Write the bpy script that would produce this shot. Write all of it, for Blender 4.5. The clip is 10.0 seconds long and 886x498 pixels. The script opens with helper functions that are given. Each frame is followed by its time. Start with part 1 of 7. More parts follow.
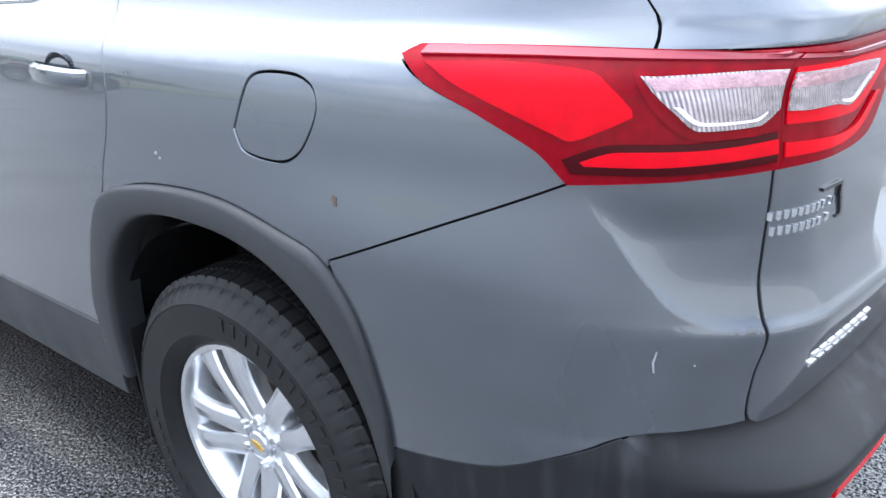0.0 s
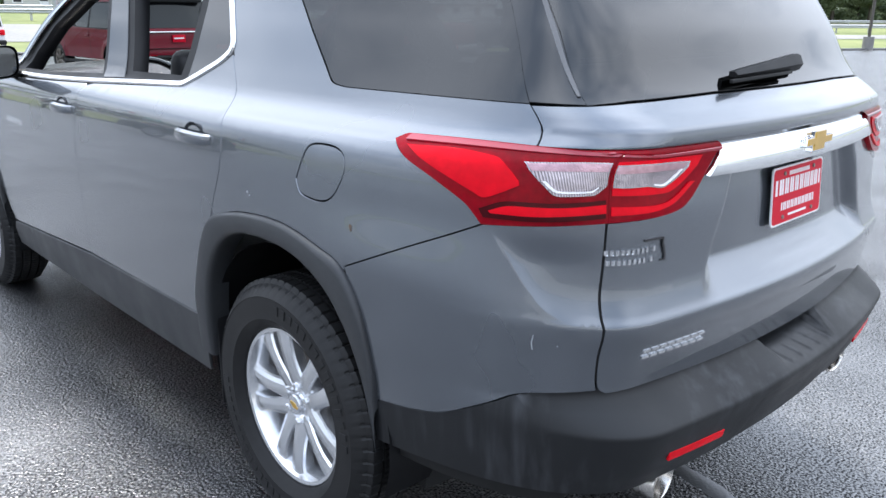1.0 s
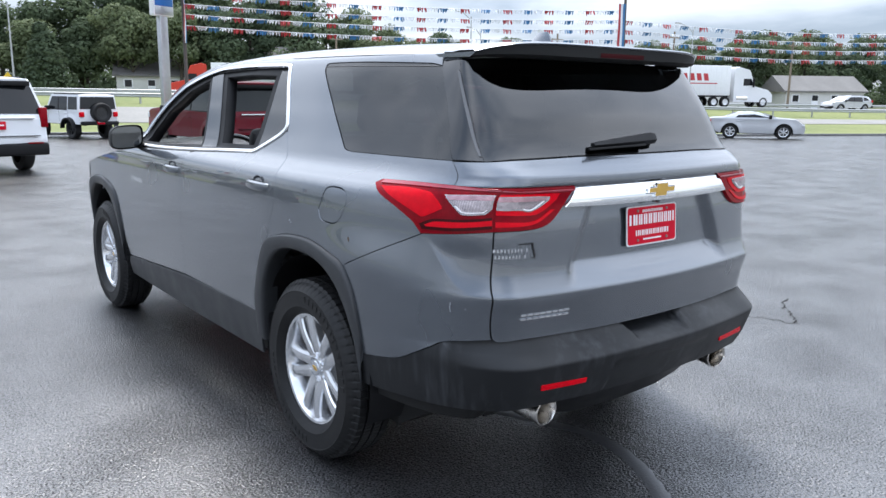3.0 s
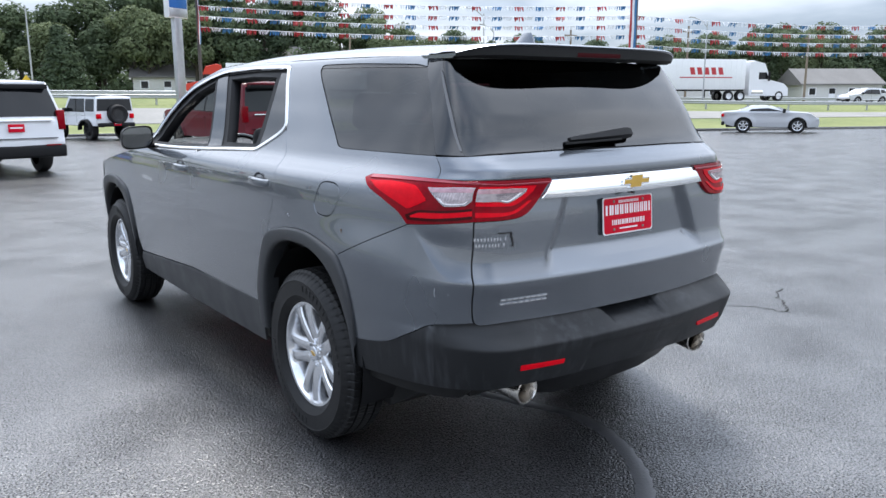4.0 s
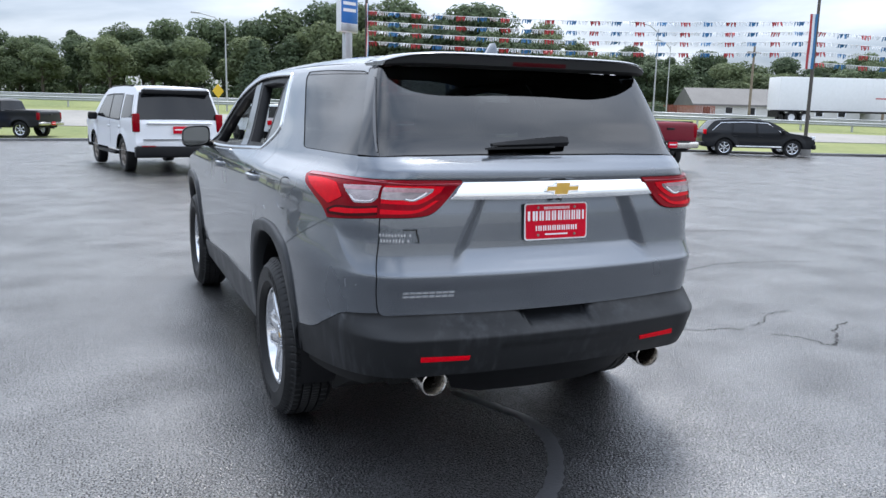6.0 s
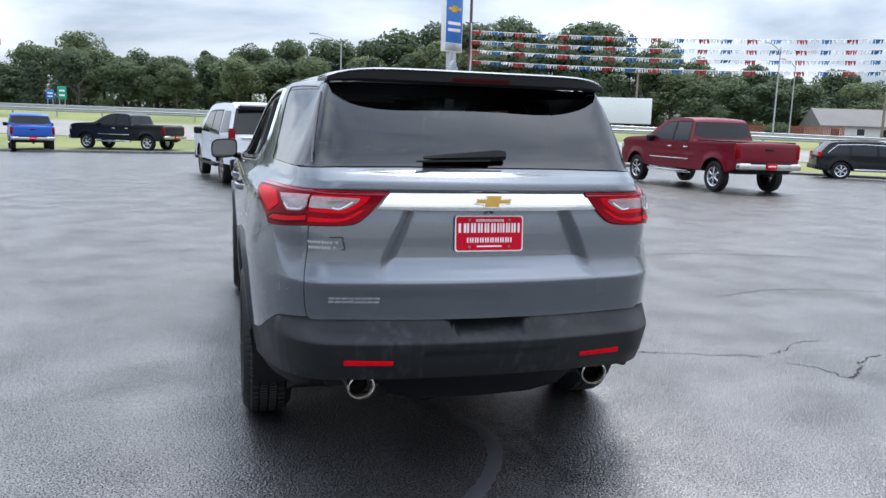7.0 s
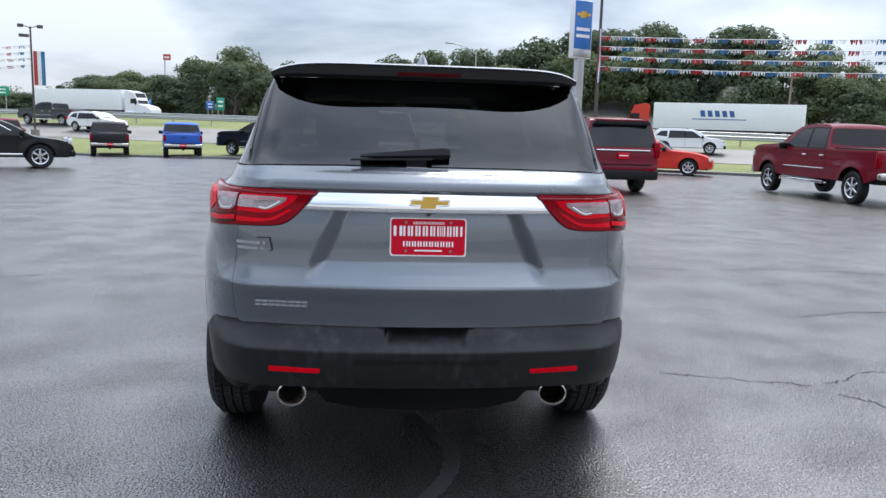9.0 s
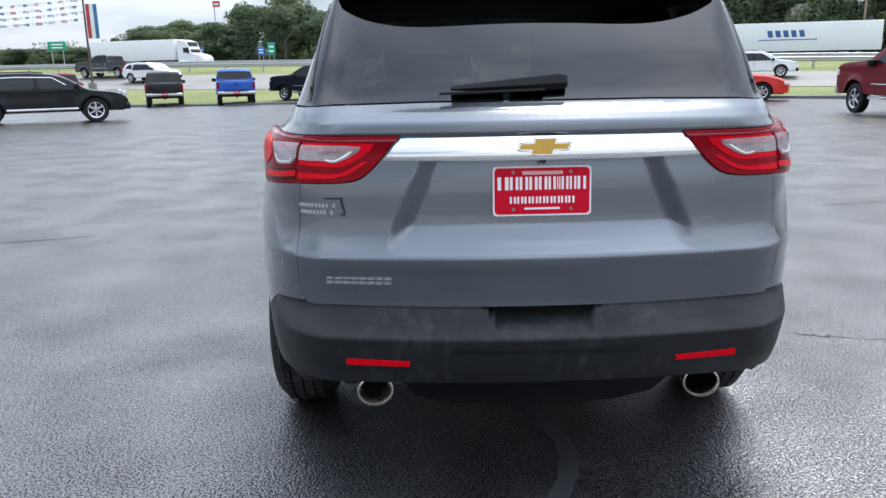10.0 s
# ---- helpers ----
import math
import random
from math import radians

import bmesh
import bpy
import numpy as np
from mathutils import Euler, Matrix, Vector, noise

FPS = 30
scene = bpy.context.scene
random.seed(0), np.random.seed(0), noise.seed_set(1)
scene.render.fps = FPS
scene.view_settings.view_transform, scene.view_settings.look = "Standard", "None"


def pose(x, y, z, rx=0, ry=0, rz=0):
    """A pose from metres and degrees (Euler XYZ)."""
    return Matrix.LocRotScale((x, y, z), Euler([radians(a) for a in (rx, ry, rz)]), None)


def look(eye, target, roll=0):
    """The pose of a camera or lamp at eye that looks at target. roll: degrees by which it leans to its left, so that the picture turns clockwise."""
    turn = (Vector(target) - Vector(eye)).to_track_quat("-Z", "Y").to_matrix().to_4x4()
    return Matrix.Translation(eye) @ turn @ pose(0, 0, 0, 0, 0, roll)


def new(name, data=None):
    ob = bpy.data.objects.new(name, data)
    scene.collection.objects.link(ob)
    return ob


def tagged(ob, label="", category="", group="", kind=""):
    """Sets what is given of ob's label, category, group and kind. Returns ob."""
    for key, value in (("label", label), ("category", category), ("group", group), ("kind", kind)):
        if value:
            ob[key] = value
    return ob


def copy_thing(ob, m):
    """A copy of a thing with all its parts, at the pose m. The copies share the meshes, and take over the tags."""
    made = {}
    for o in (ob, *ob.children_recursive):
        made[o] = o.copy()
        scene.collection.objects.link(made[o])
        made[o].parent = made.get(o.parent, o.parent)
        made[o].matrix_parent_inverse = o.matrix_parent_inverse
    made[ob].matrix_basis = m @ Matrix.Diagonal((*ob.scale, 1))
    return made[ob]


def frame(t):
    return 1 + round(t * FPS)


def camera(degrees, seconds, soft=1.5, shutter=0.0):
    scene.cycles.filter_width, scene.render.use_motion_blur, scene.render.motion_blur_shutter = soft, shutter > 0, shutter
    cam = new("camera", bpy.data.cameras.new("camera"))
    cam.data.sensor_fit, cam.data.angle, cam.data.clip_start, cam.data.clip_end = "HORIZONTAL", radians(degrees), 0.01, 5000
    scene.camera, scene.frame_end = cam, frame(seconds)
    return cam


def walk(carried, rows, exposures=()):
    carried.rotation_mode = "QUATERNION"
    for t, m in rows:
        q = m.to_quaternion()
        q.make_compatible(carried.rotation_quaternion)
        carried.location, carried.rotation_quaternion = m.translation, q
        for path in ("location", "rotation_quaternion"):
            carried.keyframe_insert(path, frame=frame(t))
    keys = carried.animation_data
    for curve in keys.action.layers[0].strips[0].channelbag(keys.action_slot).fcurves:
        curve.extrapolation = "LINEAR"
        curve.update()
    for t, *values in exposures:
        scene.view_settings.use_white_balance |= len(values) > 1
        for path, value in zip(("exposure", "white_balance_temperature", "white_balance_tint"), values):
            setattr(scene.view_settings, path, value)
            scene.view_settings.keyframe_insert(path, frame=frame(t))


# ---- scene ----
from mathutils.geometry import delaunay_2d_cdt

# ---- camera ----
cam = camera(58.9, 10.0, soft=1.5, shutter=0.0)
PATH = [
    (0, (-1.782, -1.213, 1.408), (-0.346, -0.051, 0.642), -2.2),
    (0.5, (-1.971, -1.522, 1.496), (-0.597, -0.237, 0.818), -1.7),
    (1, (-2.099, -1.848, 1.517), (-0.775, -0.464, 0.942), 0.5),
    (1.5, (-2.195, -2.156, 1.515), (-0.939, -0.69, 0.991), 1.3),
    (2, (-2.35, -2.445, 1.515), (-1.125, -0.931, 1.059), 0.2),
    (2.5, (-2.461, -2.706, 1.539), (-1.239, -1.173, 1.145), 0.5),
    (4, (-2.537, -3.143, 1.56), (-1.366, -1.569, 1.173), -0.1),
    (4.5, (-2.512, -3.166, 1.557), (-1.35, -1.585, 1.168), -0.8),
    (5, (-2.332, -3.366, 1.534), (-1.262, -1.719, 1.168), 0.1),
    (5.5, (-2.072, -3.571, 1.531), (-1.128, -1.848, 1.169), 0.8),
    (7, (-1.092, -4.151, 1.531), (-0.553, -2.252, 1.214), 1.8),
    (7.5, (-0.76, -4.165, 1.512), (-0.317, -2.237, 1.222), 1.6),
    (8, (-0.497, -4.177, 1.508), (-0.14, -2.228, 1.234), 1.8),
    (8.5, (-0.304, -4.163, 1.509), (-0.031, -2.199, 1.241), 2.0),
    (9, (-0.239, -4.102, 1.505), (-0.048, -2.134, 1.199), 1.7),
    (9.5, (-0.29, -3.818, 1.473), (-0.173, -1.856, 1.102), 0.4),
    (10, (-0.367, -3.41, 1.46), (-0.32, -1.464, 1.0), -1.0),
]
EXPOSURES = [(0, 1.84), (0.5, 1.50), (1, 1.36), (1.5, 1.28), (2, 1.17), (2.5, 1.06), (4, 0.95), (5.5, 0.88), (7, 0.86), (8.5, 0.69), (9.3, 0.70), (10, 0.84)]
walk(cam, [(t, look(eye, target, roll)) for t, eye, target, roll in PATH], EXPOSURES)

# ---- sky and sun ----
world = bpy.data.worlds.new("world")
scene.world = world
world.use_nodes = True
wn, wl = world.node_tree.nodes, world.node_tree.links
wn.clear()
SUN_UP, SUN_AZ = 62.0, 28.0
sky = wn.new("ShaderNodeTexSky")
sky.sky_type, sky.sun_disc = "NISHITA", False
sky.sun_elevation, sky.sun_rotation = radians(SUN_UP), radians(SUN_AZ)
sky_bg = wn.new("ShaderNodeBackground")
sky_bg.inputs["Strength"].default_value = 0.10
wl.new(sky.outputs[0], sky_bg.inputs["Color"])
# a broken deck of cloud all over the sky
wco = wn.new("ShaderNodeTexCoord")
sep = wn.new("ShaderNodeSeparateXYZ")
wl.new(wco.outputs["Generated"], sep.inputs[0])
up = wn.new("ShaderNodeMath"); up.operation = "ABSOLUTE"; wl.new(sep.outputs[2], up.inputs[0])
lift = wn.new("ShaderNodeMath"); lift.operation = "ADD"; lift.inputs[1].default_value = 0.16; wl.new(up.outputs[0], lift.inputs[0])
flat = wn.new("ShaderNodeVectorMath"); flat.operation = "DIVIDE"
three = wn.new("ShaderNodeCombineXYZ")
for i in range(3):
    wl.new(lift.outputs[0], three.inputs[i])
wl.new(wco.outputs["Generated"], flat.inputs[0]); wl.new(three.outputs[0], flat.inputs[1])
cn = wn.new("ShaderNodeTexNoise")
cn.inputs["Scale"].default_value, cn.inputs["Detail"].default_value, cn.inputs["Roughness"].default_value = 0.75, 7.0, 0.5
cn.inputs["Distortion"].default_value = 0.25
wl.new(flat.outputs[0], cn.inputs["Vector"])
tone = wn.new("ShaderNodeValToRGB")
tone.color_ramp.elements[0].position, tone.color_ramp.elements[0].color = 0.36, (0.305, 0.375, 0.495, 1)
tone.color_ramp.elements[1].position, tone.color_ramp.elements[1].color = 0.60, (0.800, 0.865, 0.985, 1)
wl.new(cn.outputs["Fac"], tone.inputs["Fac"])
cloud_bg = wn.new("ShaderNodeBackground")
# an overcast sky is about three times as bright overhead as at the horizon
rise = wn.new("ShaderNodeMath"); rise.operation = "MULTIPLY_ADD"; rise.inputs[1].default_value = 1.78; rise.inputs[2].default_value = 0.53
wl.new(up.outputs[0], rise.inputs[0]); wl.new(rise.outputs[0], cloud_bg.inputs["Strength"])
wl.new(tone.outputs["Color"], cloud_bg.inputs["Color"])
wmix = wn.new("ShaderNodeMixShader")
wmix.inputs[0].default_value = 0.86
wout = wn.new("ShaderNodeOutputWorld")
wl.new(sky_bg.outputs[0], wmix.inputs[1]); wl.new(cloud_bg.outputs[0], wmix.inputs[2]); wl.new(wmix.outputs[0], wout.inputs["Surface"])

sun = new("sun", bpy.data.lights.new("sun", "SUN"))
sun.data.energy, sun.data.angle, sun.data.color = 2.1, radians(22), (1, 0.97, 0.93)
az = radians(SUN_AZ)
sun.matrix_basis = look((30 * math.sin(az), 30 * math.cos(az), 30 * math.tan(radians(SUN_UP))), (0, 0, 0))


# ---- materials ----
def material(name, base, rough=0.5, metal=0.0, coat=0.0, vary=0.0, grain=40.0, bump=0.0, spread=0.0, spec=0.5, bump_scale=None, depth=0.002):
    """A surface with colour variation at two scales, roughness spread and fine relief."""
    m = bpy.data.materials.new(name)
    m.use_nodes = True
    nt = m.node_tree
    b = nt.nodes["Principled BSDF"]
    b.inputs["Base Color"].default_value = (*base, 1)
    b.inputs["Roughness"].default_value, b.inputs["Metallic"].default_value = rough, metal
    b.inputs["Coat Weight"].default_value, b.inputs["Coat Roughness"].default_value = coat, 0.03
    b.inputs["Specular IOR Level"].default_value = spec
    if vary or bump or spread:
        co = nt.nodes.new("ShaderNodeTexCoord")
        fine = nt.nodes.new("ShaderNodeTexNoise"); fine.inputs["Scale"].default_value = grain; fine.inputs["Detail"].default_value = 4
        wide = nt.nodes.new("ShaderNodeTexNoise"); wide.inputs["Scale"].default_value = grain / 14; wide.inputs["Detail"].default_value = 3
        for n in (fine, wide):
            nt.links.new(co.outputs["Object"], n.inputs["Vector"])
        both = nt.nodes.new("ShaderNodeMath"); both.operation = "MULTIPLY_ADD"; both.inputs[1].default_value = 0.45
        nt.links.new(fine.outputs["Fac"], both.inputs[0])
        half = nt.nodes.new("ShaderNodeMath"); half.operation = "MULTIPLY"; half.inputs[1].default_value = 0.55
        nt.links.new(wide.outputs["Fac"], half.inputs[0]); nt.links.new(half.outputs[0], both.inputs[2])
        if vary:
            r = nt.nodes.new("ShaderNodeValToRGB")
            r.color_ramp.elements[0].position, r.color_ramp.elements[1].position = 0.3, 0.7
            r.color_ramp.elements[0].color = (*[c * (1 - vary) for c in base], 1)
            r.color_ramp.elements[1].color = (*[min(1, c * (1 + vary)) for c in base], 1)
            nt.links.new(both.outputs[0], r.inputs["Fac"]); nt.links.new(r.outputs["Color"], b.inputs["Base Color"])
        if spread:
            q = nt.nodes.new("ShaderNodeMapRange")
            q.inputs["From Min"].default_value, q.inputs["From Max"].default_value = 0.3, 0.7
            q.inputs["To Min"].default_value, q.inputs["To Max"].default_value = max(0.02, rough - spread), min(1, rough + spread)
            nt.links.new(wide.outputs["Fac"], q.inputs["Value"]); nt.links.new(q.outputs["Result"], b.inputs["Roughness"])
        if bump:
            bp = nt.nodes.new("ShaderNodeBump"); bp.inputs["Strength"].default_value = bump; bp.inputs["Distance"].default_value = depth
            src = fine
            if bump_scale:
                src = nt.nodes.new("ShaderNodeTexNoise"); src.inputs["Scale"].default_value = bump_scale; src.inputs["Detail"].default_value = 3
                nt.links.new(co.outputs["Object"], src.inputs["Vector"])
            nt.links.new(src.outputs["Fac"], bp.inputs["Height"]); nt.links.new(bp.outputs["Normal"], b.inputs["Normal"])
    return m


def glass(name, tint, gloss=1.0, rough=0.0, base=0.07):
    """A thin pane: what is behind shows through the tint, and the sky mirrors in it by the angle."""
    m = bpy.data.materials.new(name)
    m.use_nodes = True
    nt = m.node_tree
    nt.nodes.clear()
    clear = nt.nodes.new("ShaderNodeBsdfTransparent"); clear.inputs["Color"].default_value = (*tint, 1)
    shine = nt.nodes.new("ShaderNodeBsdfGlossy"); shine.inputs["Roughness"].default_value = rough
    shine.inputs["Color"].default_value = (gloss, gloss, gloss, 1)
    facing = nt.nodes.new("ShaderNodeLayerWeight")
    steep = nt.nodes.new("ShaderNodeMath"); steep.operation = "POWER"; steep.inputs[1].default_value = 4.0
    nt.links.new(facing.outputs["Facing"], steep.inputs[0])
    fr = nt.nodes.new("ShaderNodeMath"); fr.operation = "MULTIPLY_ADD"; fr.inputs[1].default_value, fr.inputs[2].default_value = 0.85, base
    nt.links.new(steep.outputs[0], fr.inputs[0])
    mix = nt.nodes.new("ShaderNodeMixShader"); out = nt.nodes.new("ShaderNodeOutputMaterial")
    nt.links.new(fr.outputs[0], mix.inputs[0]); nt.links.new(clear.outputs[0], mix.inputs[1])
    nt.links.new(shine.outputs[0], mix.inputs[2]); nt.links.new(mix.outputs[0], out.inputs["Surface"])
    return m


def car_paint(name, base, flake=0.5, rough=0.32):
    m = material(name, base, rough=rough, metal=flake, coat=1.0, vary=0.02, grain=30, spread=0.03)
    return m


PAINT = car_paint("satin_steel_paint", (0.148, 0.162, 0.182), 0.78, 0.25)
def streaked(name, base, dirt):
    """Dark textured plastic with faint dried water runs."""
    m = material(name, base, 0.50, spec=0.34, bump=0.15, bump_scale=1500, depth=0.0006, spread=0.10, grain=60)
    nt = m.node_tree
    b = nt.nodes["Principled BSDF"]
    co = nt.nodes.new("ShaderNodeTexCoord")
    long = nt.nodes.new("ShaderNodeMapping"); long.inputs["Scale"].default_value = (34, 34, 2.2)
    nt.links.new(co.outputs["Object"], long.inputs["Vector"])
    runs = nt.nodes.new("ShaderNodeTexNoise"); runs.inputs["Scale"].default_value, runs.inputs["Detail"].default_value = 1.0, 5.0
    nt.links.new(long.outputs[0], runs.inputs["Vector"])
    patchy = nt.nodes.new("ShaderNodeTexNoise"); patchy.inputs["Scale"].default_value, patchy.inputs["Detail"].default_value = 2.6, 3.0
    nt.links.new(co.outputs["Object"], patchy.inputs["Vector"])
    mul = nt.nodes.new("ShaderNodeMath"); mul.operation = "MULTIPLY"
    nt.links.new(runs.outputs["Fac"], mul.inputs[0]); nt.links.new(patchy.outputs["Fac"], mul.inputs[1])
    r = nt.nodes.new("ShaderNodeValToRGB")
    r.color_ramp.elements[0].position, r.color_ramp.elements[1].position = 0.25, 0.46
    r.color_ramp.elements[0].color, r.color_ramp.elements[1].color = (*base, 1), (*dirt, 1)
    nt.links.new(mul.outputs[0], r.inputs["Fac"]); nt.links.new(r.outputs["Color"], b.inputs["Base Color"])
    return m


BUMPER = streaked("streaked_bumper_plastic", (0.011, 0.0118, 0.0132), (0.036, 0.038, 0.042))
CLAD = material("grey_textured_plastic", (0.027, 0.029, 0.032), 0.46, spec=0.5, vary=0.2, grain=60, bump=0.15, bump_scale=1500, depth=0.0006, spread=0.10)
BLACK = material("black_plastic", (0.006, 0.006, 0.007), 0.5, vary=0.2, grain=50, spread=0.1, spec=0.25)
GLOSS = material("gloss_black", (0.006, 0.006, 0.007), 0.08, coat=0.6)
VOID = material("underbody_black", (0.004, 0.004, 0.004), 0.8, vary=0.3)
CHROME = material("chrome", (0.86, 0.87, 0.88), 0.04, 1.0, vary=0.02, grain=20, spread=0.02)
STEEL = material("exhaust_steel", (0.60, 0.57, 0.53), 0.18, 1.0, vary=0.15, grain=80, spread=0.1)
ALLOY = material("silver_alloy", (0.70, 0.71, 0.73), 0.22, 0.85, coat=0.35, vary=0.05, grain=60, spread=0.05)
DARKMETAL = material("brake_metal", (0.26, 0.23, 0.20), 0.5, 0.6, vary=0.3, grain=60)
RUBBER = material("tyre_rubber", (0.0105, 0.0105, 0.011), 0.55, vary=0.35, grain=40, bump=0.3, bump_scale=400, depth=0.0008, spread=0.1, spec=0.3)
LAMP = material("red_lens", (0.22, 0.000, 0.006), 0.12, coat=0.10, vary=0.30, grain=60, spec=0.08)
# lighter pinkish red: the sky's reflection along the lens top, put into colour
LAMP_SKY_BAND = material("red_lens_sky_band", (0.30, 0.012, 0.028), 0.12, coat=0.7, vary=0.15, grain=30)
LAMP_HOT = material("bright_red_reflector", (0.62, 0.001, 0.010), 0.22, coat=0.08, spec=0.08, vary=0.20, grain=40, bump=0.3, bump_scale=500)
LAMP_DARK = material("dark_red_lens", (0.045, 0.000, 0.002), 0.14, coat=0.12, spec=0.1)
LAMP_CLEAR = material("clear_lens", (0.46, 0.40, 0.42), 0.10, 0.7, coat=0.6, vary=0.5, grain=22, bump=0.5, bump_scale=45, depth=0.006)
lens_nt = LAMP_CLEAR.node_tree
lens_wave = lens_nt.nodes.new("ShaderNodeTexWave")
lens_wave.inputs["Scale"].default_value, lens_wave.inputs["Distortion"].default_value = 95.0, 0.4
lens_co = lens_nt.nodes.new("ShaderNodeTexCoord")
lens_nt.links.new(lens_co.outputs["Object"], lens_wave.inputs["Vector"])
lens_bump = lens_nt.nodes.new("ShaderNodeBump")
lens_bump.inputs["Strength"].default_value, lens_bump.inputs["Distance"].default_value = 0.55, 0.004
lens_nt.links.new(lens_wave.outputs["Fac"], lens_bump.inputs["Height"])
lens_nt.links.new(lens_nt.nodes["Bump"].outputs["Normal"], lens_bump.inputs["Normal"])
lens_nt.links.new(lens_bump.outputs["Normal"], lens_nt.nodes["Principled BSDF"].inputs["Normal"])
LAMP_PINK = material("pink_lens", (0.50, 0.30, 0.33), 0.10, 0.6, coat=0.6, vary=0.35, grain=60, bump=0.5, bump_scale=160, depth=0.003)
RED_PLATE = material("red_plate", (0.56, 0.004, 0.022), 0.3, vary=0.06, grain=30, spec=0.12)
WHITE = material("white_print", (0.82, 0.80, 0.80), 0.35, vary=0.04)
GOLD = material("gold_emblem", (0.60, 0.36, 0.06), 0.3, 0.6, coat=0.5, vary=0.1)
TINT = glass("dark_tinted_glass", (0.045, 0.05, 0.053), 1.0)
CLEARGLASS = glass("clear_glass", (0.80, 0.84, 0.82), 1.0)
SEAT = material("black_upholstery", (0.025, 0.025, 0.027), 0.6, vary=0.2, grain=50, bump=0.2)
TRIMGREY = material("grey_trim", (0.13, 0.13, 0.135), 0.45, vary=0.1)
# mirror colour held dark in place of the dark car side it would reflect
MIRROR = material("dark_reflection_mirror", (0.13, 0.14, 0.15), 0.02, 1.0)


# ---- mesh helpers ----
def part(name, bm, mat, parent=None, label="", smooth=True, sharp=35):
    """Links a bmesh as one mesh object, under a thing or a part."""
    bmesh.ops.remove_doubles(bm, verts=bm.verts, dist=1e-5)
    me = bpy.data.meshes.new(name)
    bm.normal_update()
    bm.to_mesh(me)
    bm.free()
    for m in (mat if isinstance(mat, (list, tuple)) else [mat]):
        me.materials.append(m)
    if smooth:
        me.polygons.foreach_set("use_smooth", [True] * len(me.polygons))
        me.set_sharp_from_angle(angle=radians(sharp))
    ob = new(name, me)
    if parent is not None:
        ob.parent = parent
    if label:
        ob["label"] = label
    return ob


def empty(name, label, category, group="", kind="", at=None):
    ob = new(name)
    ob.empty_display_size = 0.2
    if at is not None:
        ob.matrix_basis = at
    return tagged(ob, label, category, group, kind)


def box(bm, x0, x1, y0, y1, z0, z1, bevel=0.0, segs=2, m=None):
    mat = Matrix.Translation(((x0 + x1) / 2, (y0 + y1) / 2, (z0 + z1) / 2)) @ Matrix.Diagonal((x1 - x0, y1 - y0, z1 - z0, 1))
    r = bmesh.ops.create_cube(bm, size=1, matrix=(m @ mat) if m is not None else mat)
    if bevel:
        es = list({e for v in r["verts"] for e in v.link_edges})
        bmesh.ops.bevel(bm, geom=es, offset=bevel, segments=segs, affect="EDGES", profile=0.5)
    return bm


def ring(bm, profile, segs=48, m=None, close=False, wobble=None):
    """Turns a profile of (radius, along) pairs round the z axis of m."""
    m = m or Matrix.Identity(4)
    rows = []
    for i in range(segs):
        a = 2 * math.pi * i / segs
        row = []
        for j, (r, h) in enumerate(profile):
            rr = r + (wobble(i, j) if wobble else 0)
            row.append(bm.verts.new(m @ Vector((rr * math.cos(a), rr * math.sin(a), h))))
        rows.append(row)
    n = len(profile)
    for i in range(segs):
        p, q = rows[i], rows[(i + 1) % segs]
        for j in range(n if close else n - 1):
            k = (j + 1) % n
            try:
                bm.faces.new((p[j], q[j], q[k], p[k]))
            except ValueError:
                pass
    return bm


def rod(bm, a, b, r0, r1=None, segs=12):
    a, b = Vector(a), Vector(b)
    d = b - a
    m = Matrix.Translation(a) @ d.to_track_quat("Z", "Y").to_matrix().to_4x4()
    ring(bm, [(0, 0), (r0, 0), (r1 if r1 is not None else r0, d.length), (0, d.length)], segs, m)
    return bm


def pipe(bm, pts, r, segs=10):
    for a, b in zip(pts, pts[1:]):
        rod(bm, a, b, r, r, segs)
    return bm


def prism(bm, outline, depth, m):
    """A flat outline (x, y) with thickness, in the plane of m, towards +z."""
    lo = [bm.verts.new(m @ Vector((x, y, 0))) for x, y in outline]
    hi = [bm.verts.new(m @ Vector((x, y, depth))) for x, y in outline]
    bm.faces.new(hi)
    bm.faces.new(lo[::-1])
    n = len(lo)
    for i in range(n):
        j = (i + 1) % n
        bm.faces.new((lo[i], lo[j], hi[j], hi[i]))
    return bm


def loft(bm, rows, close_ends=False, ring_shut=False):
    vs = [[bm.verts.new(p) for p in row] for row in rows]
    for a, b in zip(vs, vs[1:]):
        n = len(a)
        for j in range(n if ring_shut else n - 1):
            k = (j + 1) % n
            bm.faces.new((a[j], a[k], b[k], b[j]))
    if close_ends:
        bm.faces.new(vs[0][::-1])
        bm.faces.new(vs[-1])
    return bm


def spl(pts, per=6):
    """A smooth line through points, with no overshoot where their spacing is uneven."""
    P = [Vector(p) for p in pts]
    n = len(P)
    T = []
    for i in range(n):
        a, b, c = P[max(i - 1, 0)], P[i], P[min(i + 1, n - 1)]
        d = c - a
        k = min((b - a).length or 9, (c - b).length or 9)
        T.append(d.normalized() * k if d.length > 1e-9 else d)
    out = []
    for i in range(n - 1):
        for q in range(per):
            t = q / per
            h = (2 * t ** 3 - 3 * t * t + 1, t ** 3 - 2 * t * t + t, 3 * t * t - 2 * t ** 3, t ** 3 - t * t)
            out.append(tuple(P[i] * h[0] + T[i] * h[1] + P[i + 1] * h[2] + T[i + 1] * h[3]))
    out.append(tuple(P[-1]))
    return out


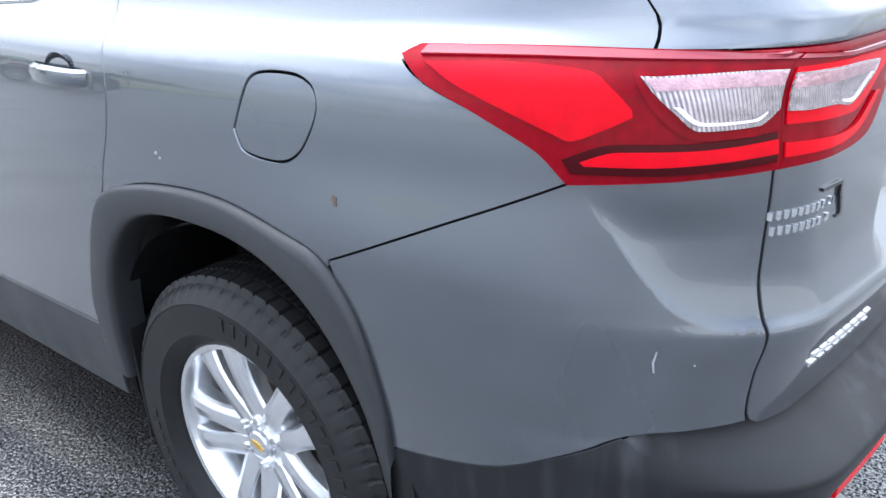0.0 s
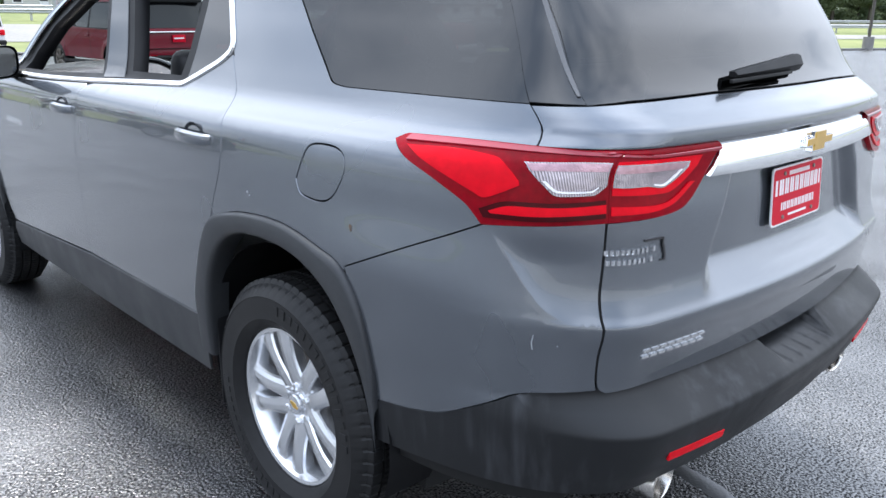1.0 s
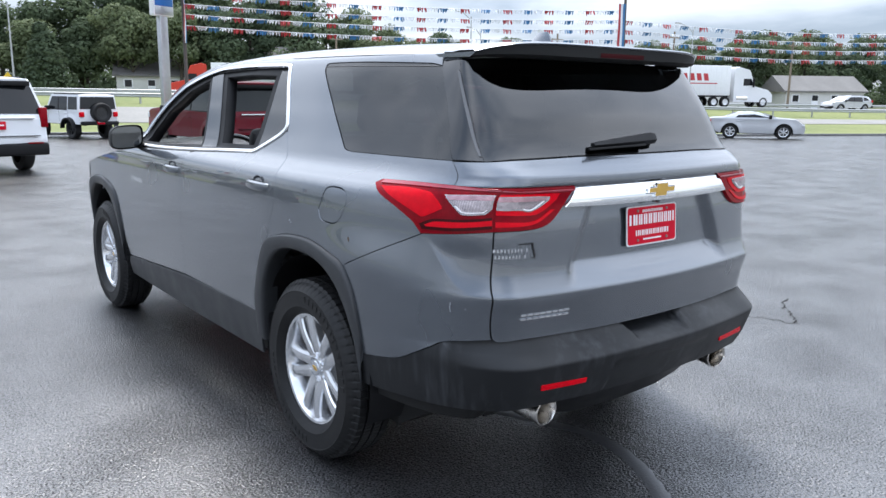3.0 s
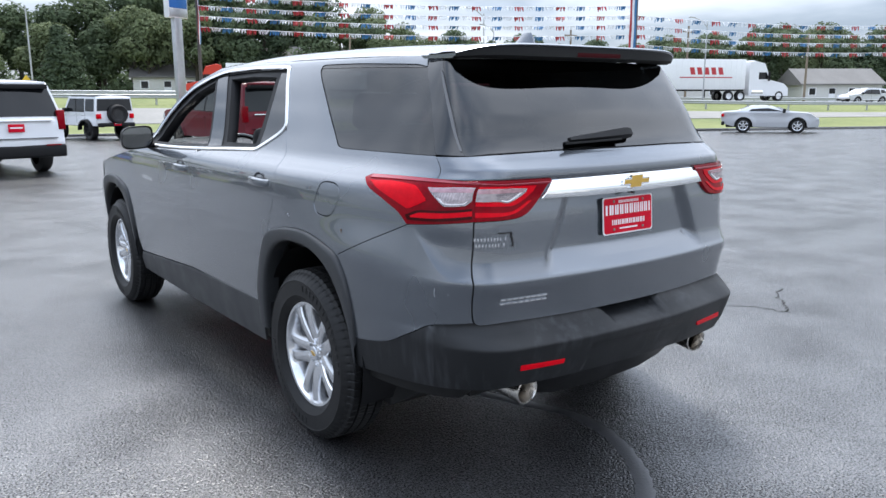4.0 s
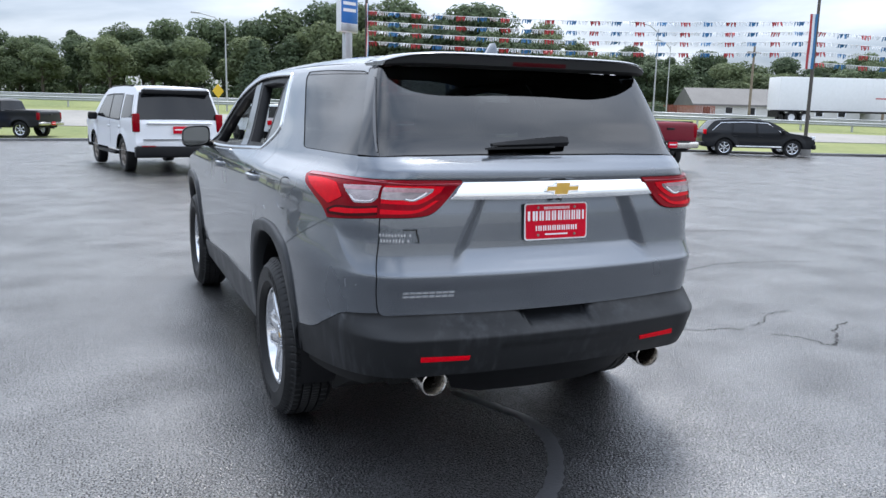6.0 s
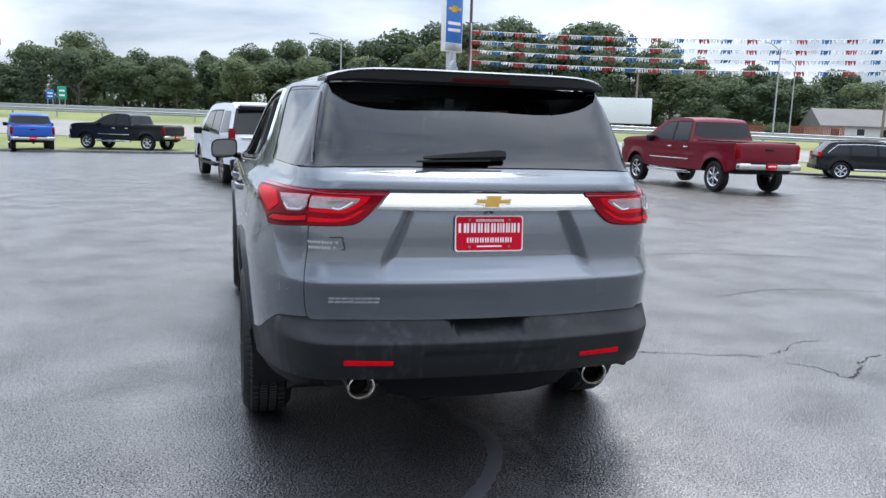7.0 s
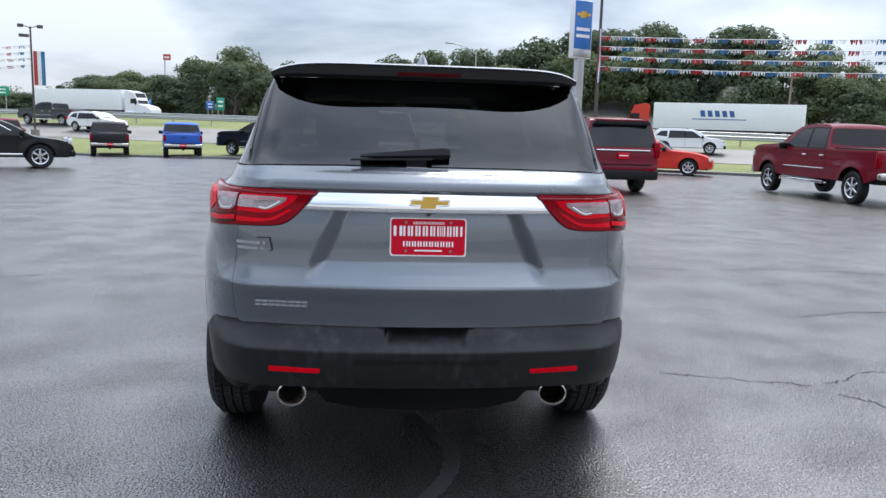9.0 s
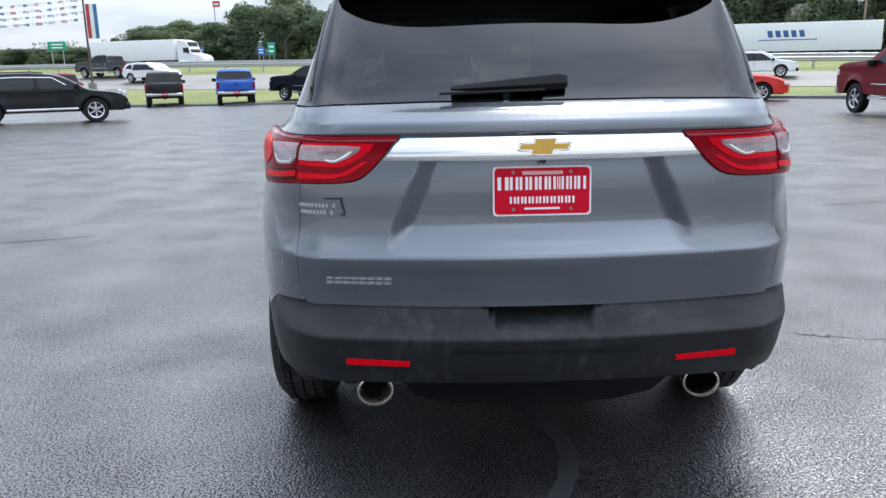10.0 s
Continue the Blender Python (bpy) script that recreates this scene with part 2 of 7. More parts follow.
def inside(poly, x, y):
    hit = False
    j = len(poly) - 1
    for i in range(len(poly)):
        (xi, yi), (xj, yj) = poly[i], poly[j]
        if (yi > y) != (yj > y) and x < (xj - xi) * (y - yi) / (yj - yi) + xi:
            hit = not hit
        j = i
    return hit


def shrink(poly, d):
    """The outline drawn in by d."""
    area = sum(a[0] * b[1] - b[0] * a[1] for a, b in zip(poly, poly[1:] + poly[:1]))
    sgn = 1 if area > 0 else -1
    out, n = [], len(poly)
    for i in range(n):
        a, b, c = Vector(poly[i - 1]), Vector(poly[i]), Vector(poly[(i + 1) % n])
        u, v = (b - a), (c - b)
        if u.length < 1e-7 or v.length < 1e-7:
            out.append(tuple(b)); continue
        u.normalize(); v.normalize()
        n1, n2 = Vector((-u.y, u.x)) * sgn, Vector((-v.y, v.x)) * sgn
        k = n1 + n2
        if k.length < 0.3:
            k = n1
        k = k / max(0.35, k.dot(n1))
        p = b + k * d
        out.append((p.x, p.y))
    return out


def dense(poly, step):
    out = []
    for a, b in zip(poly, poly[1:] + poly[:1]):
        n = max(1, math.ceil(math.hypot(b[0] - a[0], b[1] - a[1]) / step))
        out += [(a[0] + (b[0] - a[0]) * k / n, a[1] + (b[1] - a[1]) * k / n) for k in range(n)]
    return out


def patch(name, outline, fn, mat, parent, holes=(), step=0.03, thick=0.012, gap=0.0022, flip=False, label="", lift=0.0, lines=()):
    """A body panel: the part of the surface fn(s, z) inside the outline, with turned-in edges."""
    clean = []
    for p in outline:
        if not clean or math.hypot(p[0] - clean[-1][0], p[1] - clean[-1][1]) > 0.002:
            clean.append(p)
    if math.hypot(clean[0][0] - clean[-1][0], clean[0][1] - clean[-1][1]) < 0.002:
        clean.pop()
    outer = dense(shrink(clean, gap), step)
    inner = [dense(shrink(list(h), -gap), step) for h in holes]
    pts, edges, loops = [], [], []
    for lp in [outer] + inner:
        k, n = len(pts), len(lp)
        pts += lp
        edges += [(k + i, k + (i + 1) % n) for i in range(n)]
        loops.append(list(range(k, k + n)))
    s0, s1 = min(p[0] for p in outer), max(p[0] for p in outer)
    z0, z1 = min(p[1] for p in outer), max(p[1] for p in outer)
    ns, nz = int((s1 - s0) / step) + 1, int((z1 - z0) / step) + 1
    # rows of points close to both sides of a crease keep it crisp
    for ln in lines:
        for d in (0.0, 0.005, -0.005, 0.013, -0.013):
            for a, b in zip(ln, ln[1:]):
                l = math.hypot(b[0] - a[0], b[1] - a[1])
                k = max(1, int(l / (step * 0.8)))
                for i in range(k):
                    q = (a[0] + (b[0] - a[0]) * i / k - (b[1] - a[1]) / l * d, a[1] + (b[1] - a[1]) * i / k + (b[0] - a[0]) / l * d)
                    if inside(shrink(outer, 0.006), *q):
                        pts.append(q)
    fringe = np.array(pts)
    for i in range(ns + 1):
        for j in range(nz + 1):
            q = (s0 + (i + 0.5) * step, z0 + (j + 0.5) * step)
            if inside(outer, *q) and not any(inside(h, *q) for h in inner):
                if np.min(np.abs(fringe[:, 0] - q[0]) + np.abs(fringe[:, 1] - q[1])) > step * 0.55:
                    pts.append(q)
    vs, es, fs, ov, oe, of = delaunay_2d_cdt([Vector(p) for p in pts], edges, [], 0, 1e-6)
    tris = []
    for f in fs:
        cx, cy = sum(vs[i][0] for i in f) / 3, sum(vs[i][1] for i in f) / 3
        if inside(outer, cx, cy) and not any(inside(h, cx, cy) for h in inner):
            tris.append(tuple(f))
    where = {}
    for i, orig in enumerate(ov):
        for o in orig:
            where[o] = i
    P, N = [], []
    e = 0.002
    for v in vs:
        s, z = v[0], v[1]
        p = Vector(fn(s, z))
        ds = Vector(fn(s + e, z)) - Vector(fn(s - e, z))
        dz = Vector(fn(s, z + e)) - Vector(fn(s, z - e))
        n = ds.cross(dz)
        n = n.normalized() if n.length > 1e-9 else Vector((0, -1, 0))
        if n.dot(p - Vector((0, 1.2, 0.7))) < 0:
            n.negate()
        P.append(p + n * lift)
        N.append(n)
    faces, lnorm = [], []
    for f in tris:
        a, b, c = (P[i] for i in f)
        g = (b - a).cross(c - a)
        if g.dot(N[f[0]]) < 0:
            f = (f[0], f[2], f[1])
        faces.append(f)
        lnorm += [N[i] for i in f]
    if thick:
        for lp in loops:
            seen = [where.get(i) for i in lp]
            ids = list(range(len(P), len(P) + len(seen)))
            for i in seen:
                P.append(P[i].copy())
                N.append(N[i])
            base = len(P)
            for i in seen:
                P.append(P[i] - N[i] * thick)
                N.append(N[i])
            n = len(ids)
            mid = sum((P[i] for i in ids), Vector()) / n
            for k in range(n):
                i, j = ids[k], ids[(k + 1) % n]
                f = (i, j, base + (k + 1) % n, base + k)
                g = (P[j] - P[i]).cross(P[base + k] - P[i])
                g = g.normalized() if g.length > 1e-12 else N[i]
                out = g.dot(P[i] - mid) * (1 if lp is loops[0] else -1) > 0
                r = g if out else -g
                ln = [(N[i] + r).normalized(), (N[j] + r).normalized(), r, r]
                faces.append(f if out else f[::-1])
                lnorm += ln if out else ln[::-1]
    if flip:
        P = [Vector((-p.x, p.y, p.z)) for p in P]
        nf, nl, k = [], [], 0
        for f in faces:
            part_n = lnorm[k:k + len(f)]
            nf.append(f[::-1])
            nl += [Vector((-n.x, n.y, n.z)) for n in part_n[::-1]]
            k += len(f)
        faces, lnorm = nf, nl
    me = bpy.data.meshes.new(name)
    me.from_pydata(P, [], faces)
    me.materials.append(mat)
    me.polygons.foreach_set("use_smooth", [True] * len(me.polygons))
    me.update()
    me.normals_split_custom_set([tuple(n) for n in lnorm])
    ob = new(name, me)
    ob.parent = parent
    if label:
        ob["label"] = label
    return ob

# ---- ground: one sheet, lot, verge, frontage road, highway bank, meadow ----
NX, NY, MX, MY = .397, .918, .918, -.397


def lane(m, n):
    """The place m metres along and n metres across the highway's line."""
    return MX * m + NX * n, MY * m + NY * n


def height(x, y):
    n, m = NX * x + NY * y, MX * x + MY * y
    fall = .007 + .0010 * min(max(-m - 8, 0), 22)
    k = min(max((m - 6) / 7, 0), 1)
    fall += .006 * k * k * (3 - 2 * k)
    lot = -fall * min(max(n - 10, 0), 22)
    pts = ((32, 0), (40, -.12), (46, -.15), (53, .60), (56, .75), (61, 1.22), (74, 1.25), (78, 1.0), (84, .9), (88, 1.05), (100, 1.15), (106, 1.0), (140, 2.0), (400, 5), (3000, 20))
    z = 0 if n < 32 else pts[-1][1]
    for (a, za), (b, zb) in zip(pts, pts[1:]):
        if a <= n <= b:
            z = za + (zb - za) * (n - a) / (b - a)
            break
    t, q = min(max((n - 33) / 12, 0), 1), min(max((n - 46) / 8, 0), 1)
    return z + lot * (1 - t * t * (3 - 2 * t)) - (.006 * min(max(m, -60), 60) + .010 * min(max(m - 5, 0), 40)) * q


def mapped(name, nodes_fn):
    m = bpy.data.materials.new(name)
    m.use_nodes = True
    nodes_fn(m.node_tree, m.node_tree.nodes["Principled BSDF"])
    return m


def noise_node(nt, co, scale, detail=4, rough=0.5, distort=0.0):
    n = nt.nodes.new("ShaderNodeTexNoise")
    n.inputs["Scale"].default_value, n.inputs["Detail"].default_value, n.inputs["Roughness"].default_value, n.inputs["Distortion"].default_value = scale, detail, rough, distort
    nt.links.new(co, n.inputs["Vector"])
    return n.outputs["Fac"]


def remap(nt, src, a, b, c, d):
    n = nt.nodes.new("ShaderNodeMapRange")
    for k, v in (("From Min", a), ("From Max", b), ("To Min", c), ("To Max", d)):
        n.inputs[k].default_value = v
    nt.links.new(src, n.inputs["Value"])
    return n.outputs["Result"]


def arith(nt, op, a, b):
    n = nt.nodes.new("ShaderNodeMath")
    n.operation = op
    for i, v in enumerate((a, b)):
        if isinstance(v, (int, float)):
            n.inputs[i].default_value = v
        else:
            nt.links.new(v, n.inputs[i])
    return n.outputs[0]


def two_tone(nt, fac, c0, c1):
    n = nt.nodes.new("ShaderNodeValToRGB")
    n.color_ramp.elements[0].color, n.color_ramp.elements[1].color = (*c0, 1), (*c1, 1)
    nt.links.new(fac, n.inputs["Fac"])
    return n.outputs["Color"]


def asphalt_nodes(nt, b):
    """Sealed asphalt, damp after rain: coarse grit, wear, smoother wet places."""
    co = nt.nodes.new("ShaderNodeTexCoord").outputs["Object"]
    wet = noise_node(nt, co, .35, 5, .6, .4)
    blot = noise_node(nt, co, 1.7, 5, .6)
    grit = nt.nodes.new("ShaderNodeTexVoronoi")
    grit.inputs["Scale"].default_value = 90
    nt.links.new(co, grit.inputs["Vector"])
    fine = noise_node(nt, co, 150, 3, .6)
    mixf = arith(nt, "ADD", arith(nt, "MULTIPLY", wet, .6), arith(nt, "MULTIPLY", blot, .4))
    shade = arith(nt, "ADD", remap(nt, mixf, .35, .65, 0, .7), remap(nt, fine, .3, .7, -.35, .35))
    # old cracks, here and there
    warp = nt.nodes.new("ShaderNodeVectorMath"); warp.operation = "MULTIPLY_ADD"
    wn2 = nt.nodes.new("ShaderNodeTexNoise"); wn2.inputs["Scale"].default_value = 1.3; wn2.inputs["Detail"].default_value = 4
    nt.links.new(co, wn2.inputs["Vector"])
    nt.links.new(wn2.outputs["Color"], warp.inputs[0]); warp.inputs[1].default_value = (.9, .9, .9); nt.links.new(co, warp.inputs[2])
    vor = nt.nodes.new("ShaderNodeTexVoronoi"); vor.feature = "DISTANCE_TO_EDGE"; vor.inputs["Scale"].default_value = .30
    nt.links.new(warp.outputs[0], vor.inputs["Vector"])
    line = remap(nt, vor.outputs["Distance"], .0, .008, 1, 0)
    crack = arith(nt, "MULTIPLY", line, remap(nt, noise_node(nt, co, .16, 3), .46, .53, 0, 1))
    shade = arith(nt, "ADD", shade, remap(nt, grit.outputs["Distance"], .10, .62, .42, -.55))
    shade = arith(nt, "SUBTRACT", shade, arith(nt, "MULTIPLY", crack, .9))
    nt.links.new(two_tone(nt, shade, (.005, .005, .006), (.072, .0715, .078)), b.inputs["Base Color"])
    nt.links.new(remap(nt, mixf, .36, .64, .40, .55), b.inputs["Roughness"])
    h = arith(nt, "ADD", arith(nt, "MULTIPLY", grit.outputs["Distance"], -1.0), fine)
    bp = nt.nodes.new("ShaderNodeBump")
    bp.inputs["Strength"].default_value, bp.inputs["Distance"].default_value = .9, .007
    nt.links.new(h, bp.inputs["Height"])
    nt.links.new(bp.outputs["Normal"], b.inputs["Normal"])
    film = nt.nodes.new("ShaderNodeBump")
    film.inputs["Strength"].default_value, film.inputs["Distance"].default_value = .5, .0045
    nt.links.new(h, film.inputs["Height"])
    b.inputs["Coat IOR"].default_value = 2.15
    nt.links.new(film.outputs["Normal"], b.inputs["Coat Normal"])
    # coat and specular fade in noise pits, painting in the occlusion of their depth
    pits = arith(nt, "ADD", arith(nt, "MULTIPLY", noise_node(nt, co, 115, 2, .5), .84), arith(nt, "MULTIPLY", noise_node(nt, co, 1.6, 3, .5), .16))
    pit_occlusion = remap(nt, pits, .435, .515, .06, 1.0)
    nt.links.new(pit_occlusion, b.inputs["Coat Weight"])
    nt.links.new(arith(nt, "MULTIPLY", pit_occlusion, .8), b.inputs["Specular IOR Level"])
    nt.links.new(remap(nt, mixf, .36, .64, .20, .27), b.inputs["Coat Roughness"])


def grass_nodes(nt, b):
    co = nt.nodes.new("ShaderNodeTexCoord").outputs["Object"]
    f = arith(nt, "ADD", arith(nt, "MULTIPLY", noise_node(nt, co, .12, 4), .6), arith(nt, "MULTIPLY", noise_node(nt, co, 3.0, 4), .4))
    nt.links.new(two_tone(nt, remap(nt, f, .35, .65, 0, 1), (.085, .115, .026), (.190, .205, .066)), b.inputs["Base Color"])
    b.inputs["Roughness"].default_value = .9


def concrete_nodes(nt, b):
    co = nt.nodes.new("ShaderNodeTexCoord").outputs["Object"]
    f = arith(nt, "ADD", arith(nt, "MULTIPLY", noise_node(nt, co, .3, 4), .6), arith(nt, "MULTIPLY", noise_node(nt, co, 6.0, 4), .4))
    nt.links.new(two_tone(nt, remap(nt, f, .35, .65, 0, 1), (.165, .162, .152), (.24, .232, .217)), b.inputs["Base Color"])
    b.inputs["Roughness"].default_value = .8


ASPHALT, GRASS, CONCRETE = mapped("asphalt", asphalt_nodes), mapped("mown_grass", grass_nodes), mapped("pale_road", concrete_nodes)


def strip(name, n0, n1, mat, label, m0=-900, m1=900, dz=lambda n: 0.0, kind="structure"):
    """A long band of ground between two lines along the highway."""
    ms = [m0] + [m for m in (-900, -300, -150, -90, -60, -45, -37, -30, -22, -15, -8, 0, 8, 15, 22, 30, 37, 45, 60, 90, 150, 300, 900) if m0 < m < m1] + [m1]
    cuts = [n0] + [n for n in (-300, -60, -20, 10, 15, 20, 26, 31.9, 32, 34, 36, 38, 40, 42, 44, 46, 48, 50, 53, 56, 58, 61, 74, 78, 84, 88, 100, 106, 140, 400, 1200) if n0 < n < n1] + [n1]
    bm = bmesh.new()
    loft(bm, [[(*lane(m, n), height(*lane(m, n)) + dz(n)) for m in ms] for n in cuts])
    return tagged(part(name, bm, mat, None, smooth=False), label, name.replace("_", " "), kind=kind)


strip("ground", -900, 2600, GRASS, "rough green grass verge and meadow land reaching the horizon", -2600, 2600, dz=lambda n: -.3 if n < 31.95 else 0)
strip("parking_lot", -60, 32, ASPHALT, "dark damp sealed asphalt of the car lot", -120, 120)
strip("frontage_road", 46, 53, CONCRETE, "pale grey concrete frontage road", -500, 500, dz=lambda n: .03)
strip("highway", 61, 74, CONCRETE, "pale grey highway carriageway", -700, 700, dz=lambda n: .03)
strip("highway", 88, 100, CONCRETE, "pale grey far highway carriageway", -700, 700, dz=lambda n: .03)
# smooth dark sealant poured along old cracks in the lot
SEALANT = material("crack_sealant", (.046, .046, .050), .40, spec=.8, coat=1.0, vary=.3, grain=30, bump=.5, bump_scale=90, depth=.004, spread=.08)
SEALANT.node_tree.nodes["Principled BSDF"].inputs["Coat IOR"].default_value = 1.8
SEALANT.node_tree.nodes["Principled BSDF"].inputs["Coat Roughness"].default_value = .36


def sealed_crack(line, w, seed):
    rng = random.Random(seed)
    pts = [Vector((x, y, 0)) for x, y in spl([(x, y) for x, y in line], 8)]
    rows = []
    for k, p in enumerate(pts):
        d = (pts[min(k + 1, len(pts) - 1)] - pts[max(k - 1, 0)]).normalized()
        n = Vector((-d.y, d.x, 0))
        a, b = w * rng.uniform(.75, 1.2), w * rng.uniform(.75, 1.2)
        z = height(p.x, p.y)
        rows.append([p + n * q + Vector((0, 0, z + h)) for q, h in ((-a - .03, -.002), (-a, .0012), (0, .0020), (b, .0012), (b + .03, -.002))])
    bm = bmesh.new()
    loft(bm, rows)
    tagged(part("crack_sealant", bm, SEALANT), "smooth dark sealant band poured along a crack in the asphalt", "sealant", kind="structure")


sealed_crack([(-.02, -.10), (.086, -.375), (.16, -.58), (.149, -.78), (.077, -.98), (-.055, -1.19), (-.19, -1.33), (-.36, -1.46)], .026, 1)
CRACK = material("open_crack", (.006, .006, .006), .8, vary=.3, grain=40, spec=.1)


def open_crack(line, w, seed):
    """A ragged open crack: a narrow dark groove with broken edges."""
    rng = random.Random(seed)
    pts = [Vector((x + rng.gauss(0, .012), y + rng.gauss(0, .012), 0)) for x, y in spl(line, 9)]
    rows = []
    for k, p in enumerate(pts):
        d = (pts[min(k + 1, len(pts) - 1)] - pts[max(k - 1, 0)]).normalized()
        n = Vector((-d.y, d.x, 0))
        a = w * rng.uniform(.3, 1.3) * (0.2 if k in (0, len(pts) - 1) else 1)
        z = height(p.x, p.y) + .0012
        rows.append([p - n * a + Vector((0, 0, z)), p + n * a * .8 + Vector((0, 0, z))])
    bm = bmesh.new()
    loft(bm, rows)
    tagged(part("asphalt_crack", bm, CRACK), "thin ragged open crack across the asphalt", "crack", kind="structure")


for k, (line, w) in enumerate(((((1.62, .58), (1.774, .524), (2.13, .412), (2.521, .296)), .006), (((2.60, .36), (2.746, .396), (3.02, .583), (3.25, .59)), .006),
                               (((2.55, .16), (2.70, .03), (2.764, -.224)), .006), (((2.764, -.224), (2.95, -.08), (3.118, .066), (3.40, .23)), .007),
                               (((-6.2, 3.2), (-5.1, 3.5), (-4.2, 3.35), (-3.3, 3.6)), .010), (((1.9, 4.6), (3.3, 4.3), (4.6, 4.4), (6.4, 3.9)), .010),
                               (((-3.9, -1.2), (-3.6, -.6), (-3.7, .1)), .005), (((3.4, 2.1), (4.3, 2.3), (5.5, 2.0)), .008))):
    open_crack(line, w, k)
# ---- the parked grey family SUV ----
def curve(pts):
    """A monotone cubic through (x, y) pairs."""
    xs, ys = [p[0] for p in pts], [p[1] for p in pts]
    n = len(xs)
    h = [xs[i + 1] - xs[i] for i in range(n - 1)]
    d = [(ys[i + 1] - ys[i]) / h[i] for i in range(n - 1)]
    m = [d[0]] + [0 if d[i - 1] * d[i] <= 0 else 3 * (h[i - 1] + h[i]) / ((2 * h[i] + h[i - 1]) / d[i - 1] + (h[i] + 2 * h[i - 1]) / d[i])
                  for i in range(1, n - 1)] + [d[-1]]

    def f(x):
        x = min(max(x, xs[0]), xs[-1])
        i = 0
        while i < n - 2 and x > xs[i + 1]:
            i += 1
        t = (x - xs[i]) / h[i]
        a, b = t * t * (3 - 2 * t), t * (1 - t)
        return ys[i] * (1 - a) + ys[i + 1] * a + h[i] * b * ((1 - t) * m[i] - t * m[i + 1])
    return f


def ramp(a, b, x):
    t = min(max((x - a) / (b - a), 0), 1)
    return t * t * (3 - 2 * t)


SIDE = curve([(.2, .90), (.35, .950), (.45, .968), (.6, .985), (.8, .999), (.95, 1.004), (1.08, 1.001), (1.15, .994), (1.185, .988), (1.206, .981), (1.222, .968), (1.24, .944),
              (1.28, .895), (1.335, .868), (1.5, .808), (1.69, .738), (1.715, .722), (1.73, .70)])
BACK = curve([(.2, .90), (.30, .95), (.40, 1.025), (.47, 1.075), (.55, 1.110), (.62, 1.108), (.668, 1.076), (.698, 1.050), (.80, 1.066), (.870, 1.0835), (.874, 1.083), (.892, 1.0735),
              (.96, 1.052), (1.1, 1.042), (1.2, 1.030), (1.240, 1.030), (1.256, 1.039), (1.281, 1.036), (1.302, 1.014), (1.345, .955), (1.50, .862), (1.60, .79), (1.70, .70), (1.76, .64)])
Y2 = -.30


def lin(a, b, x):
    return min(max((x - a) / (b - a), 0), 1)


def plan(z):
    w, r, g = SIDE(z), BACK(z), ramp(1.2, 1.34, z)
    return w, r, .66 * w / .99, .210 + .030 * g, .28 + .12 * g + .08 * ramp(1.0, .7, z), .018 + .037 * ramp(.9, 1.1, z) + .05 * ramp(1.2, 1.7, z)


def side_x(y, z):
    w, r, x1, h1, h2, tap = plan(z)
    x = w - tap * max(0, .45 - y) ** 2
    if y > 2.5:
        x -= .012 * (y - 2.5) ** 2
    if y > 3.2:
        x *= max(0, 1 - ((y - 3.2) / .86) ** 3) ** .5
    return x


def skin(s, z):
    """The left body side and rear: s 0 to 1 from the middle along the rear, 1 to 2 round the corner, then metres along the side."""
    if s < 0:
        p = skin(-s, z)
        return (-p[0], p[1], p[2])
    w, r, x1, h1, h2, tap = plan(z)
    if s <= 1:
        x = s * x1
        return (-x, -r + .14 * x * x, z)
    if s >= 2:
        y = Y2 + s - 2
        return (-side_x(y, z), y, z)
    t = s - 1
    u = 1 - t
    p1, k = (x1, -r + .14 * x1 * x1), .28 * x1
    n = math.hypot(1, k)
    c1 = (p1[0] + h1 / n, p1[1] + h1 * k / n)
    p2, k = (side_x(Y2, z), Y2), 2 * tap * (.45 - Y2)
    n = math.hypot(1, k)
    c2 = (p2[0] - h2 * k / n, p2[1] - h2 / n)
    q = [u ** 3 * p1[i] + 3 * u * u * t * c1[i] + 3 * u * t * t * c2[i] + t ** 3 * p2[i] for i in (0, 1)]
    d = scoop(s, z) * (1 - u ** 3 - 3 * u * u * t)
    return (-q[0] + d * .75, q[1] + d * .65, z)


def scoop(s, z):
    """How far the corner below the lamp is hollowed, behind a crease that runs up to the lamp."""
    if s > 1.6 or z > 1.075:
        return 0
    a, b, c = (1.20, .873), (1.335, .890), (1.508, 1.076)
    e, g = ((z - p[1]) * (q[0] - p[0]) / math.hypot(q[0] - p[0], q[1] - p[1]) - (s - p[0]) * (q[1] - p[1]) / math.hypot(q[0] - p[0], q[1] - p[1]) for p, q in ((a, b), (b, c)))
    d = (e + g - math.hypot(e - g, .012)) / 2
    return .044 * (1 - math.exp(-max(0, d) / .062)) * ramp(1.075, 1.0, z)


def gate_skin(s, z):
    """The tailgate: the skin with the sunk field round the number plate."""
    x, y, z = skin(s, z)
    e = .37 + (1.17 - z) * .44
    d = .038 * ramp(e + .012, e - .060, abs(x)) * lin(.884, .960, z) * ramp(1.225, 1.20, z)
    d += .0018 * math.exp(-((z - .918) / .009) ** 2) * max(0, 1 - (x / .24) ** 2)
    return (x, y + d, z)


def bumper_skin(s, z):
    """The lower bumper, with the step let into its top edge."""
    x, y, z = skin(s, z)
    d = .06 * ramp(.150 + .9 * (z - .67), .132 + .9 * (z - .67), abs(x)) * ramp(.664, .672, z)
    d += .003 * ramp(.30, .294, abs(x)) * ramp(.585, .580, z)
    d += .016 * ramp(.697, .705, z)
    d -= .030 * lin(.706, .634, z) * lin(.540, .627, z) * ramp(1.62, 1.2, abs(s))
    return (x, y + d, z)


